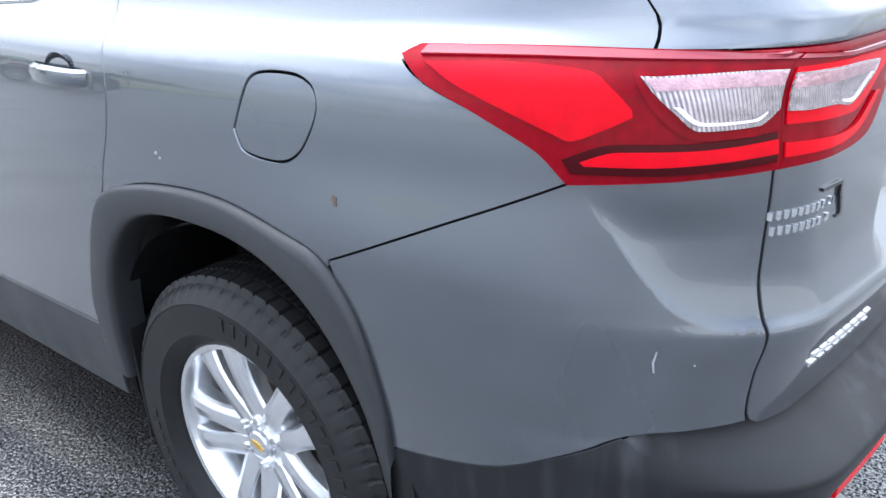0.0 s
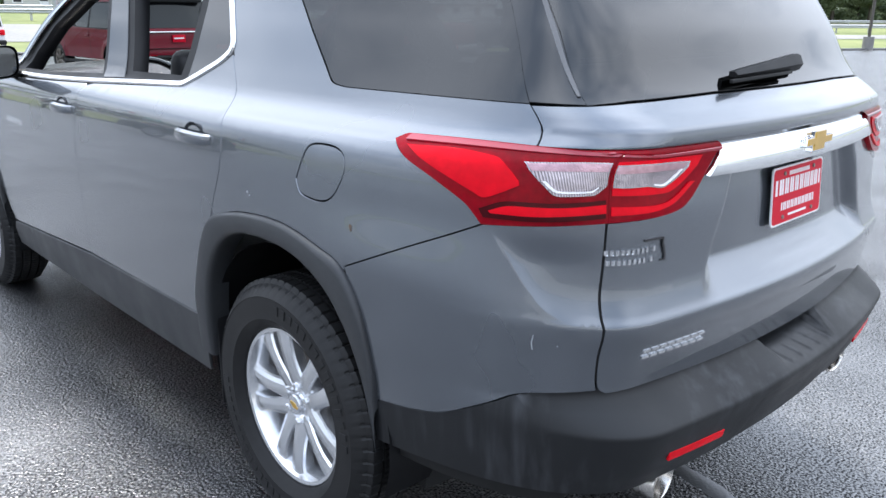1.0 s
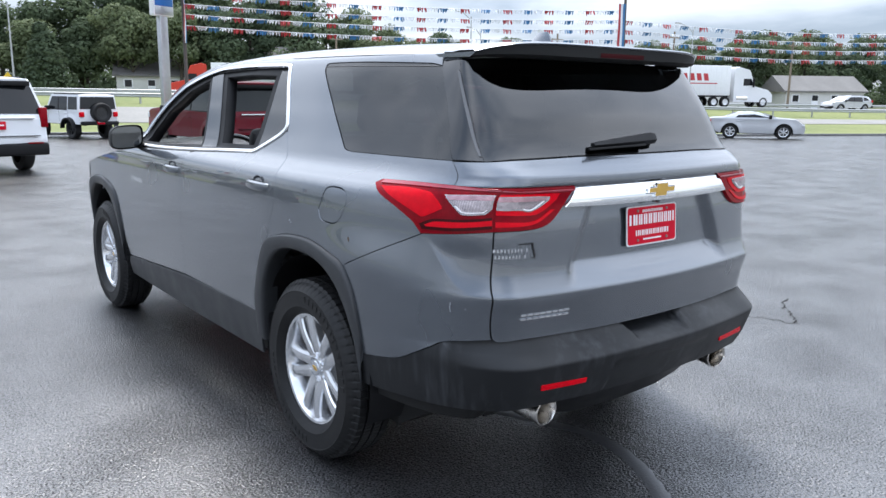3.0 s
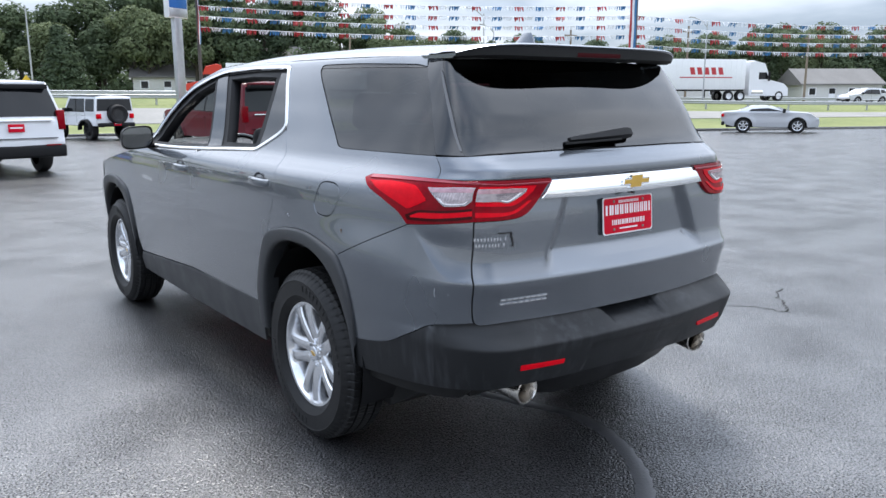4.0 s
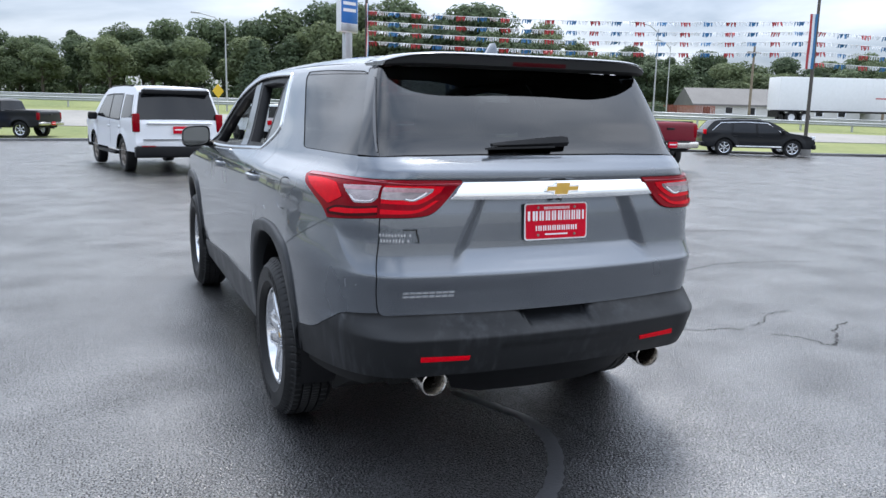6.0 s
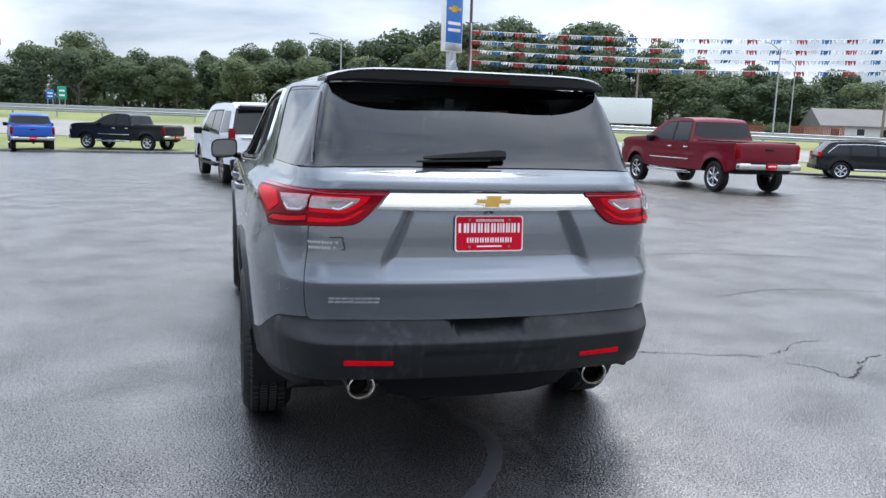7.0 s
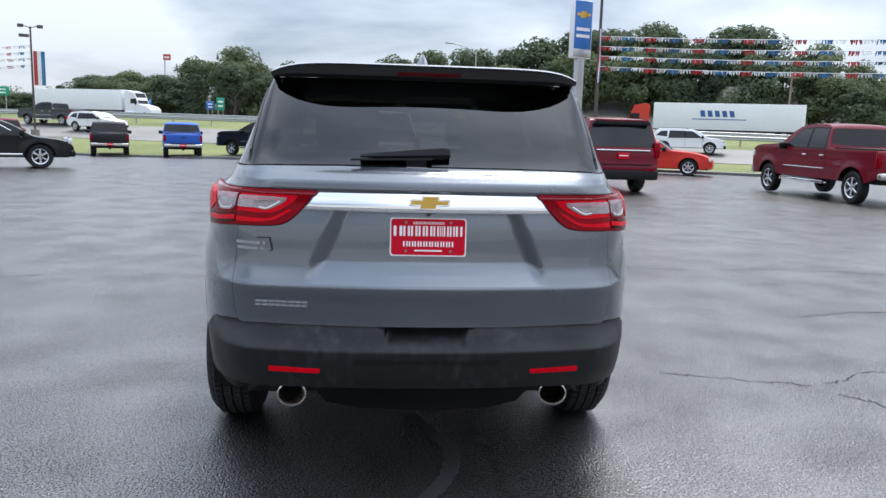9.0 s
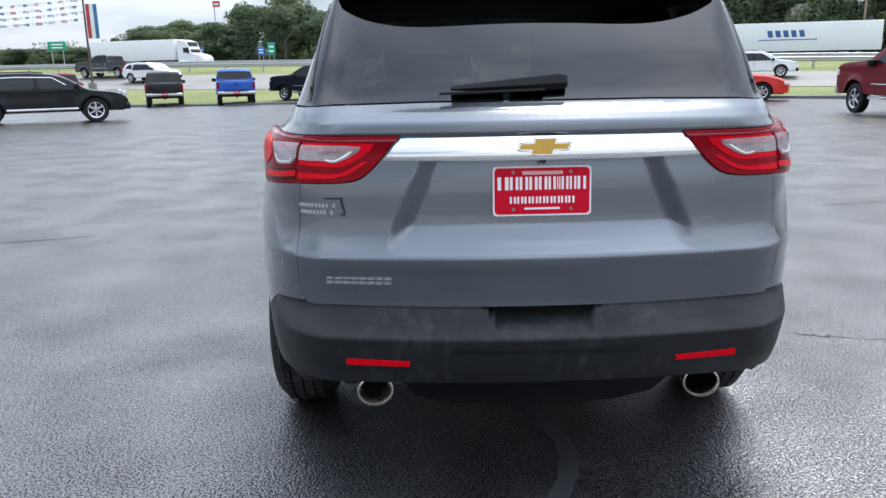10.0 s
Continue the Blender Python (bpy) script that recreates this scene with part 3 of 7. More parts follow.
def off(fn, d):
    """The same surface pushed in by d metres."""
    def f(s, z):
        p = Vector(fn(s, z))
        e = .004
        n = (Vector(fn(s + e, z)) - Vector(fn(s - e, z))).cross(Vector(fn(s, z + e)) - Vector(fn(s, z - e))).normalized()
        if n.dot(p - Vector((0, 1.2, .7))) < 0:
            n.negate()
        return tuple(p - n * d)
    return f


suv = empty("family_suv", "dark grey family SUV with black lower trim and open windows", "SUV")

# edges of the panels, as lines of (s, z)
DOOR_LOW = spl([(2.808, .53), (2.796, .623), (2.706, .817), (2.628, .916)])
DOOR_CUT = spl([(2.628, .916), (2.603, .974), (2.558, 1.082), (2.556, 1.19), (2.612, 1.268), (2.70, 1.378)])
CHROME_REAR = spl([(2.70, 1.388), (2.724, 1.424), (2.79, 1.56), (2.848, 1.675), (2.862, 1.693), (2.90, 1.70)])
CHROME_TOP = spl([(2.90, 1.70), (3.31, 1.706), (3.73, 1.69), (4.15, 1.605), (4.43, 1.475), (4.60, 1.35), (4.70, 1.245)])
CHROME_BOT = spl([(4.70, 1.222), (4.2, 1.228), (3.706, 1.244), (3.3, 1.262), (2.985, 1.277)]) + spl([(2.955, 1.284), (2.783, 1.352), (2.71, 1.392)])
ARCH = [(.524, .42), (.508, .53), (.496, .623), (.406, .817), (.328, .914), (.18, .957), (.034, .972), (-.09, .968), (-.222, .940), (-.322, .906), (-.382, .815), (-.412, .662), (-.415, .545)]
ARCH_IN = [(.445, .40), (.42, .56), (.375, .70), (.305, .81), (.208, .878), (.087, .905), (-.074, .902), (-.186, .872), (-.276, .81), (-.335, .72), (-.375, .60), (-.392, .46), (-.395, .36)]
ARCH_OUT = spl([(2.3 + y, z) for y, z in ARCH[4:]])
LAMP_TOP = spl([(1.832, 1.229), (1.808, 1.243), (1.617, 1.247), (1.45, 1.2475), (1.245, 1.2475), (1.0, 1.247), (.70, 1.246)])
LAMP_LOW = spl([(.70, 1.240), (.735, 1.190), (.80, 1.140), (.86, 1.114), (.95, 1.105), (1.160, 1.101), (1.37, 1.088), (1.521, 1.079)])
LAMP_OUT = spl([(1.521, 1.079), (1.572, 1.121), (1.673, 1.166), (1.757, 1.196), (1.832, 1.229)])
B_LINE = [(1.521, 1.079), (1.712, 1.008), (1.962, .911)]
SEAM_LOW = spl([(1.160, 1.101), (1.168, .99), (1.192, .88), (1.190, .78), (1.176, .724), (1.145, .708)])
SEAM_TOP = spl([(1.436, 1.2475), (1.512, 1.333), (1.569, 1.444), (1.626, 1.525), (1.745, 1.668), (1.765, 1.712)])
BUMP_LINE = spl([(1.880, .570), (1.772, .584), (1.683, .604), (1.588, .645), (1.432, .699), (1.30, .712), (1.176, .719)])
QUARTER_GLASS = [(1.745, 1.668)] + spl([(1.76, 1.676), (2.2, 1.692), (2.46, 1.694), (2.522, 1.689), (2.516, 1.655), (2.352, 1.486), (2.218, 1.361), (2.187, 1.339), (2.12, 1.332), (1.53, 1.333)])[1:] + [(1.512, 1.333), (1.569, 1.444), (1.626, 1.525)]
FUEL = spl([(2.180, 1.10), (2.158, 1.155), (2.136, 1.190), (2.095, 1.200), (2.036, 1.198), (2.000, 1.180), (1.992, 1.144), (2.020, 1.089), (2.055, 1.061), (2.105, 1.056), (2.160, 1.066), (2.180, 1.10)])[:-1]


def over(line, s):
    """The part of a line with s or more, ending exactly on s."""
    out = []
    for a, b in zip(line, line[1:]):
        if a[0] >= s:
            out.append(a)
        if (a[0] - s) * (b[0] - s) < 0:
            t = (s - a[0]) / (b[0] - a[0])
            out.append((s, a[1] + (b[1] - a[1]) * t))
    if line[-1][0] >= s:
        out.append(line[-1])
    return out


def under(line, s):
    """The part of a line with s or less, ending exactly on s."""
    return [(-a, z) for a, z in over([(-a, z) for a, z in line], -s)]


def both(name, outline, fn, mat, **kw):
    """A panel and its mirror image on the other side."""
    a = patch(name, outline, fn, mat, suv, **kw)
    b = patch(name, outline, fn, mat, suv, flip=True, **kw)
    return a, b


lamp_top_left = over(LAMP_TOP, 1.436)
lamp_top_gate = under(LAMP_TOP, 1.436)
quarter = (DOOR_CUT + CHROME_REAR + [(2.9, 1.725), (2.4, 1.722), (1.9, 1.718), (1.765, 1.712), (1.745, 1.668)]
           + QUARTER_GLASS[1:-3] + [(1.512, 1.333)] + lamp_top_left[::-1] + LAMP_OUT[::-1] + B_LINE[1:] + over(ARCH_OUT[::-1], 1.966))
both("quarter_panel", quarter, skin, PAINT, holes=[FUEL], step=.02, lines=[[(1.48, 1.262), (2.5, 1.262)], [(1.9, 1.228), (2.5, 1.228)]])
both("fuel_door", FUEL, off(skin, .001), PAINT, thick=.008, gap=.003)
both("quarter_window", QUARTER_GLASS, off(skin, .003), TINT, gap=.001, thick=.004, label="dark tinted quarter window")
both("bumper_corner", B_LINE + under(ARCH_OUT, 1.962)[1:] + BUMP_LINE + [(s + .003, z) for s, z in SEAM_LOW[::-1] if z > .73] + over(LAMP_LOW, 1.161)[1:], skin, PAINT, step=.016, gap=.0018, lines=[spl([(1.19, .872), (1.32, .884), (1.37, .912), (1.51, 1.075)])])

# doors
SILL = [(4.86, .468), (3.78, .534), (2.808, .542)]
CUT_MID = spl([(3.782, .534), (3.757, .687), (3.742, .90), (3.736, 1.027), (3.705, 1.18), (3.693, 1.236)])
CUT_FRONT = spl([(4.86, .468), (4.83, .65), (4.80, .90), (4.80, 1.05), (4.78, 1.20)])
belt_r = [p for p in CHROME_BOT if p[0] <= 3.69]
belt_f = [p for p in CHROME_BOT if p[0] > 3.69]
both("rear_door", DOOR_LOW + DOOR_CUT[1:] + belt_r[::-1] + CUT_MID[::-1], skin, PAINT)
both("front_door", CUT_MID + belt_f[::-1] + [(4.78, 1.205)] + CUT_FRONT[::-1], skin, PAINT)
FA = [(5.371 + y, z) for y, z in ARCH]
front_arch = spl([(5.371 - y, z) for y, z in ARCH])
fender = (CUT_FRONT + [(4.9, 1.18), (5.3, 1.12), (5.7, 1.05), (6.0, .99), (6.2, .92), (6.2, .62), (5.86, .60)] + spl([(5.371 + y, z) for y, z in ARCH[1:12]]) + [(4.87, .50)])
both("front_fender", fender, skin, PAINT)
both("front_bumper", [(6.2, .62), (6.2, .30), (5.80, .32), (5.86, .60)], skin, CLAD)
# sills and arches in grey plastic
both("sill_cladding", [(2.82, .536)] + [(3.78, .528), (4.86, .462), (4.90, .42), (4.90, .33), (3.8, .31), (2.83, .31), (2.80, .40)], off(skin, -.004), CLAD)


def arch_trim(c, fl):
    """The moulding round a wheel opening: rounded outer edge, flat face, rolled inner lip."""
    o, i = spl([(c + y, z) for y, z in ARCH]), spl([(c + y, z) for y, z in ARCH_IN])
    rows = []
    for (a, za), (b, zb) in zip(o, i):
        row = []
        for t, d in ((0, -.004), (.02, .006), (.07, .013), (.16, .0155), (.5, .015), (.80, .014), (.90, .011), (.97, .003), (1, -.010), (1, -.065)):
            p = off(skin, -d)(a + (b - a) * t, za + (zb - za) * t)
            row.append((p[0] * fl, p[1], p[2]))
        rows.append(row)
    bm = bmesh.new()
    loft(bm, rows)
    part("arch_trim", bm, CLAD, suv, sharp=50)


for fl in (1, -1):
    arch_trim(2.3, fl)
    arch_trim(5.371, fl)



def gap_strip(line, w, deep=.0045):
    """A black strip added at the bottom of a gap between panels, for its shade."""
    for fl in (False, True):
        patch("panel_seal", [(s - w, z) for s, z in line] + [(s + w, z) for s, z in line[::-1]], off(skin, deep), VOID, suv, gap=0, thick=0, step=.03, flip=fl)


for line in (DOOR_LOW[:-1] + DOOR_CUT, CUT_MID, CUT_FRONT):
    gap_strip(line, .009)
gap_strip([p for p in SEAM_LOW if p[1] > .735], .024)

# tailgate
GATE_BOT = [(1.145, .714), (1.0, .711), (.5, .708), (0, .708)]
gate_half = [(1.436, 1.2475)] + lamp_top_gate[1:] + under(LAMP_LOW, 1.157) + [(s - .002, z) for s, z in SEAM_LOW[1:]] + GATE_BOT[1:]
sill_top = [(0, 1.345), (.6, 1.345), (1.1, 1.339), (1.288, 1.334), (1.512, 1.331)]


def mirrored(half):
    """A closed outline from its half with s of 0 or more."""
    return half + [(-s, z) for s, z in half[::-1] if s > 1e-6]


gate = patch("tailgate", mirrored([(0, 1.345)] + sill_top[1:] + gate_half), gate_skin, PAINT, suv, step=.015, gap=.0030, lines=[[(-1.22, .872), (1.22, .872)], [(-1.44, 1.257), (1.44, 1.257)], [(-1.44, 1.279), (1.44, 1.279)]])
GG_SIDE = [(1.288, 1.334), (1.377, 1.479), (1.417, 1.524), (1.50, 1.63), (1.535, 1.69)]
patch("rear_window", mirrored([(0, 1.700), (1.0, 1.70), (1.535, 1.69)] + GG_SIDE[::-1][1:] + [(1.1, 1.342), (.6, 1.348), (0, 1.348)]), off(skin, .002), TINT, suv, gap=.001, thick=.005,
      label="dark tinted rear window")
both("pillar_trim", [(1.288, 1.334)] + GG_SIDE[1:] + [(1.745, 1.690), (1.745, 1.668), (1.626, 1.525), (1.569, 1.444), (1.512, 1.335)], off(skin, .001), GLOSS, thick=.006, gap=.0015)
both("window_blade", [(1.303, 1.350), (1.39, 1.480), (1.515, 1.640), (1.548, 1.652), (1.44, 1.505), (1.318, 1.350)], off(skin, -.004), TRIMGREY, thick=.006, gap=.0, label="grey trim blade beside the rear window")
# rear lamps, each split by the tailgate seam
lamp_q = over(LAMP_TOP, 1.160) + over(LAMP_LOW, 1.160) + LAMP_OUT[1:]
lamp_g = under(LAMP_TOP, 1.160) + under(LAMP_LOW, 1.160)
lens_out = off(skin, -.012)
for outline, gname in ((lamp_q, "tail_lamp"), (lamp_g, "tailgate_lamp")):
    for fl in (False, True):
        lamp = patch(gname, outline, lens_out, LAMP, suv, thick=.03, gap=.0008, flip=fl, step=.02, label="red tail lamp with a clear reversing window")
        if gname == "tail_lamp":
            patch("reflector", spl([(1.778, 1.222), (1.628, 1.227), (1.500, 1.221), (1.453, 1.203), (1.421, 1.181)]) + spl([(1.418, 1.169), (1.469, 1.150), (1.516, 1.136), (1.550, 1.146), (1.618, 1.169), (1.718, 1.201)]), off(skin, -.0155), LAMP_HOT, lamp, thick=.005, flip=fl, step=.014)
            patch("lower_rim", spl([(1.516, 1.094), (1.363, 1.096), (1.168, 1.110)]) + spl([(1.168, 1.151), (1.310, 1.141), (1.458, 1.137), (1.533, 1.115)]), off(skin, -.0150), LAMP_DARK, lamp, thick=.004, flip=fl, step=.014)
            patch("lower_strip", spl([(1.495, 1.105), (1.363, 1.107), (1.168, 1.120)]) + spl([(1.168, 1.142), (1.310, 1.132), (1.448, 1.128), (1.506, 1.113)]), off(skin, -.0175), LAMP_HOT, lamp, thick=.004, flip=fl, step=.014)
            patch("window_rim", spl([(1.442, 1.223), (1.258, 1.230), (1.168, 1.231)]) + spl([(1.168, 1.159), (1.205, 1.144), (1.321, 1.141), (1.374, 1.164), (1.442, 1.223)]), off(skin, -.0150), LAMP, lamp, thick=.004, flip=fl, step=.014)
            patch("clear_window", spl([(1.424, 1.216), (1.258, 1.223), (1.168, 1.224)]) + spl([(1.168, 1.177), (1.189, 1.164), (1.210, 1.156), (1.316, 1.152), (1.358, 1.175), (1.424, 1.216)]),
                  off(skin, -.0180), LAMP_CLEAR, lamp, thick=.004, flip=fl, step=.014, label="clear faceted lens")
            patch("upper_band", spl([(1.416, 1.214), (1.258, 1.221), (1.170, 1.222)]) + spl([(1.170, 1.204), (1.258, 1.203), (1.390, 1.199)]), off(skin, -.0195), LAMP_PINK, lamp, thick=.003, flip=fl, step=.014)
            patch("bright_guide", spl([(1.363, 1.184), (1.316, 1.159), (1.215, 1.162), (1.194, 1.172)]) + spl([(1.194, 1.179), (1.221, 1.169), (1.310, 1.167), (1.347, 1.186)]), off(skin, -.0200), WHITE, lamp, thick=.003, flip=fl, step=.014)
        else:
            patch("lower_strip", spl([(1.155, 1.114), (0.981, 1.116), (0.894, 1.129), (0.800, 1.169)]) + spl([(0.830, 1.172), (0.911, 1.141), (0.981, 1.133), (1.155, 1.137)]), off(skin, -.0155), LAMP_HOT, lamp, thick=.004, flip=fl, step=.014)
            patch("window_rim", spl([(1.153, 1.226), (0.981, 1.230), (0.790, 1.228)]) + spl([(0.800, 1.203), (0.859, 1.172), (0.937, 1.151), (1.153, 1.155)]), off(skin, -.0150), LAMP_HOT, lamp, thick=.004, flip=fl, step=.014)
            patch("clear_window", spl([(1.153, 1.220), (0.981, 1.223), (0.850, 1.219)]) + spl([(0.850, 1.203), (0.894, 1.182), (0.959, 1.164), (1.024, 1.170), (1.103, 1.170), (1.153, 1.172)]),
                  off(skin, -.0180), LAMP_CLEAR, lamp, thick=.004, flip=fl, step=.014, label="clear faceted lens")
            patch("upper_band", spl([(1.152, 1.218), (0.981, 1.221), (0.859, 1.217)]) + spl([(0.881, 1.200), (0.981, 1.202), (1.152, 1.200)]), off(skin, -.0195), LAMP_PINK, lamp, thick=.003, flip=fl, step=.014)
            patch("bright_guide", spl([(1.007, 1.172), (0.959, 1.168), (0.911, 1.184), (0.876, 1.203)]) + spl([(0.894, 1.206), (0.924, 1.191), (0.963, 1.177), (1.007, 1.180)]), off(skin, -.0200), WHITE, lamp, thick=.003, flip=fl, step=.014)
        crest = [p for p in (over(LAMP_TOP, 1.1625) if gname == "tail_lamp" else under(LAMP_TOP, 1.1575)) if p[0] < 1.80]
        # painted strip of sky reflection along the lamp's top edge
        patch("upper_rim", [(a, b - .002) for a, b in crest] + [(a, b - .017) for a, b in crest[::-1]], off(skin, -.0165), LAMP_SKY_BAND, lamp, thick=.004, flip=fl, step=.02)


# chrome bar between the lamps
def bar_skin(s, z):
    x, y, z = skin(s, z)
    k = (z - 1.21) / .038
    return (x, y - .019 + .011 * k * k + .012 * k, z)


patch("chrome_bar", mirrored([(0, 1.243), (.45, 1.241), (.685, 1.240), (.715, 1.196), (.740, 1.176), (.4, 1.172), (0, 1.172)]), bar_skin, CHROME, suv, thick=.02, gap=.0)
bm = bmesh.new()
em = Matrix.Translation((0, -1.0475, 1.212)) @ Euler((radians(86), 0, 0)).to_matrix().to_4x4()
prism(bm, [(-.077, .012), (-.034, .012), (-.030, .028), (.040, .028), (.036, .012), (.083, .012), (.077, -.012), (.030, -.012), (.026, -.028), (-.044, -.028), (-.040, -.012), (-.083, -.012)], .010, em)
bmesh.ops.bevel(bm, geom=bm.edges[:], offset=.0025, segments=1, affect="EDGES")
emblem = part("emblem", bm, CHROME, suv)
bm = bmesh.new()
prism(bm, [(-.070, .008), (-.029, .008), (-.026, .023), (.035, .023), (.031, .008), (.076, .008), (.070, -.008), (.026, -.008), (.022, -.023), (-.039, -.023), (-.035, -.008), (-.076, -.008)], .0125, em)
part("emblem_face", bm, GOLD, emblem, "gold emblem face")
bm = bmesh.new()
rod(bm, (0, -1.015, 1.168), (0, -1.044, 1.166), .008, .007, 14)
part("camera_eye", bm, GLOSS, suv, "black reversing camera")

# dealer plate: red, white edge, white bars for writing
plate = empty("dealer_plate", "red dealer plate with white letter bars", "")
plate.parent = suv
PY = -1.015
pm = Matrix.Translation((0, PY, 1.072)) @ Euler((radians(86), 0, 0)).to_matrix().to_4x4()


def rounded(w, h, r, n=5):
    out = []
    for cx, cy, a0 in ((w - r, h - r, 0), (-w + r, h - r, 90), (-w + r, -h + r, 180), (w - r, -h + r, 270)):
        out += [(cx + r * math.cos(radians(a0 + 90 * k / n)), cy + r * math.sin(radians(a0 + 90 * k / n))) for k in range(n + 1)]
    return out


for nm, w, h, d0, d1, mt in (("plate_edge", .1525, .0765, 0, .004, WHITE), ("plate_field", .1475, .0715, .004, .0012, RED_PLATE)):
    bm = bmesh.new()
    prism(bm, rounded(w, h, .012), d1, pm @ Matrix.Translation((0, 0, d0)))
    part(nm, bm, mt, plate)


def bars(name, parent, m, widths, h, x0, z0, gap, mat, slant=0.0, depth=.0012):
    """A word that is not spelled out: one plain bar a letter, in a row."""
    x = x0
    for w in widths:
        b = bmesh.new()
        for u in ((0, .68) if w < .1 else (0,)):
            p, q = x + u * w, x + (u + .32 if w < .1 else 1) * w
            prism(b, [(p + slant * h, z0 + h), (p, z0), (q, z0), (q + slant * h, z0 + h)], depth, m)
        part(name, b, mat, parent, smooth=False)
        x += w + gap


up_m = pm @ Matrix.Translation((0, 0, .0052))
bars("letter_bar", plate, up_m, [.034, .026, .026, .025, .026, .022, .010, .021, .020, .026], .040, -.138, .004, .0042, WHITE)
bars("letter_bar", plate, up_m, [.0185] * 9, .021, -.100, -.038, .0042, WHITE)
bars("letter_bar", plate, up_m, [.0075] * 12, .011, -.060, .0505, .003, WHITE)
bars("letter_bar", plate, up_m, [.11], .006, -.055, -.057, .002, WHITE)
for sx in (-1, 1):
    for sz, mt in ((.058, DARKMETAL), (-.056, DARKMETAL)):
        bm = bmesh.new()
        rod(bm, up_m @ Vector((sx * .089, sz, -.001)), up_m @ Vector((sx * .089, sz, .0035)), .006, .005, 10)
        part("plate_screw", bm, mt, plate)

# model badge and dealer badge
badge = empty("model_badge", "chrome model badge", "")
badge.parent = suv
for k in range(8):
    x = -.668 + k * .0262
    y = skin(-x / .66, .80)[1]
    bm = bmesh.new()
    bar_at = Matrix.Translation((x, y - .0005, .799)) @ Euler((radians(97), 0, radians(-.28 * abs(x) * 57))).to_matrix().to_4x4()
    for h in (-.0105, .0050):
        prism(bm, [(-.0110 + h * .13, h), (.0105 + h * .13, h), (.0112 + h * .13, h + .0055), (-.0103 + h * .13, h + .0055)], .004, bar_at)
    part("letter_bar", bm, CHROME, badge)
sticker = empty("dealer_badge", "small chrome dealer badge", "")
sticker.parent = suv
for row, n, w in ((0, 10, .0065), (1, 9, .0065)):
    for k in range(n):
        x = -.735 + .004 * row + k * .0112
        p = Vector(skin(1 + (-x - .645) * 1.75 if -x > .645 else -x / .655, 1.035 - row * .022))
        bm = bmesh.new()
        box(bm, p.x - w / 2, p.x + w / 2, p.y - .003, p.y + .004, p.z - .0055, p.z + .0055)
        part("letter_bar", bm, CHROME, sticker, smooth=False)
bm = bmesh.new()
sm = Matrix.Translation((-.632, -.990, 1.03)) @ Euler((radians(90), 0, radians(-12))).to_matrix().to_4x4()
for a, b, c, d in ((-.045, .024, .012, .029), (.008, .005, .013, .027), (.012, -.008, .018, .008), (.016, -.026, .021, -.006), (.006, -.026, .018, -.022)):
    box(bm, a, c, b, d, 0, .004, m=sm)
part("state_outline", bm, GLOSS, sticker, smooth=False)

# lower bumper
bump_half = [(0, .718), (.5, .718), (1.0, .7185), (1.14, .719), (1.166, .7195)] + BUMP_LINE[::-1] + [(1.905, .50), (1.905, .44), (1.70, .45), (1.3, .455), (.6, .46), (0, .46)]
bumper = patch("rear_bumper", mirrored(bump_half), bumper_skin, BUMPER, suv, thick=.10, gap=.001, step=.022, lines=[[(-1.4, .6305), (1.4, .6305)]])
# lowest bumper part in black, its colour carrying the shade of the undercut
valance = [(0, .459), (.6, .459), (.74, .459), (.76, .452), (1.06, .452), (1.08, .457), (1.3, .454), (1.70, .449), (1.905, .439), (1.905, .433), (1.80, .432), (1.6, .428), (1.30, .418), (1.12, .405)] + spl([(1.09, .38), (1.06, .425), (.96, .446), (.82, .446), (.74, .43), (.71, .38)]) + [(.66, .315), (.45, .285), (0, .280)]
patch("lower_valance", mirrored(valance), off(skin, .055), BLACK, suv, thick=.03, gap=.0005, step=.025)
for sx in (-1, 1):
    o = [(s, z) for s, z in ((.952, .536), (.648, .534), (.640, .551), (.950, .557))]
    patch("bumper_reflector", o, off(skin, -.006), LAMP_HOT, suv, thick=.016, gap=0, step=.015, flip=sx > 0, label="narrow red bumper reflector")
    # exhaust tip: oval pipe with a rolled lip
    bm = bmesh.new()
    em2 = Matrix.Translation((sx * .570, -.708, .430)) @ Euler((radians(92), 0, radians(-6 * sx))).to_matrix().to_4x4() @ Matrix.Diagonal((1.08, .98, 1, 1))
    ring(bm, [(.040, 0), (.043, .10), (.050, .20), (.0545, .280), (.0555, .292), (.0545, .301), (.050, .303), (.0455, .296), (.043, .20), (.041, .05)], 40, em2)
    ex = part("exhaust_tip", bm, STEEL, suv)
    bm = bmesh.new()
    ring(bm, [(0, .10), (.042, .10)], 24, em2)
    part("pipe_inside", bm, VOID, ex)

# inner shell, floor and underside keep daylight out of the gaps
bm = bmesh.new()
rows = []
for k in range(25):
    y = -.80 + k * .185
    w = .80 if y > -.5 else .66
    zb = .36 if y < -.6 else .235
    rows.append([(-w, y, zb), (-w, y, .62), (w, y, .62), (w, y, zb)])
loft(bm, rows, True, True)
part("floor_pan", bm, VOID, suv)
def shell_skin(s, z):
    return off(skin, .022 + .085 * ramp(1.30, 1.05, s))(s, z)


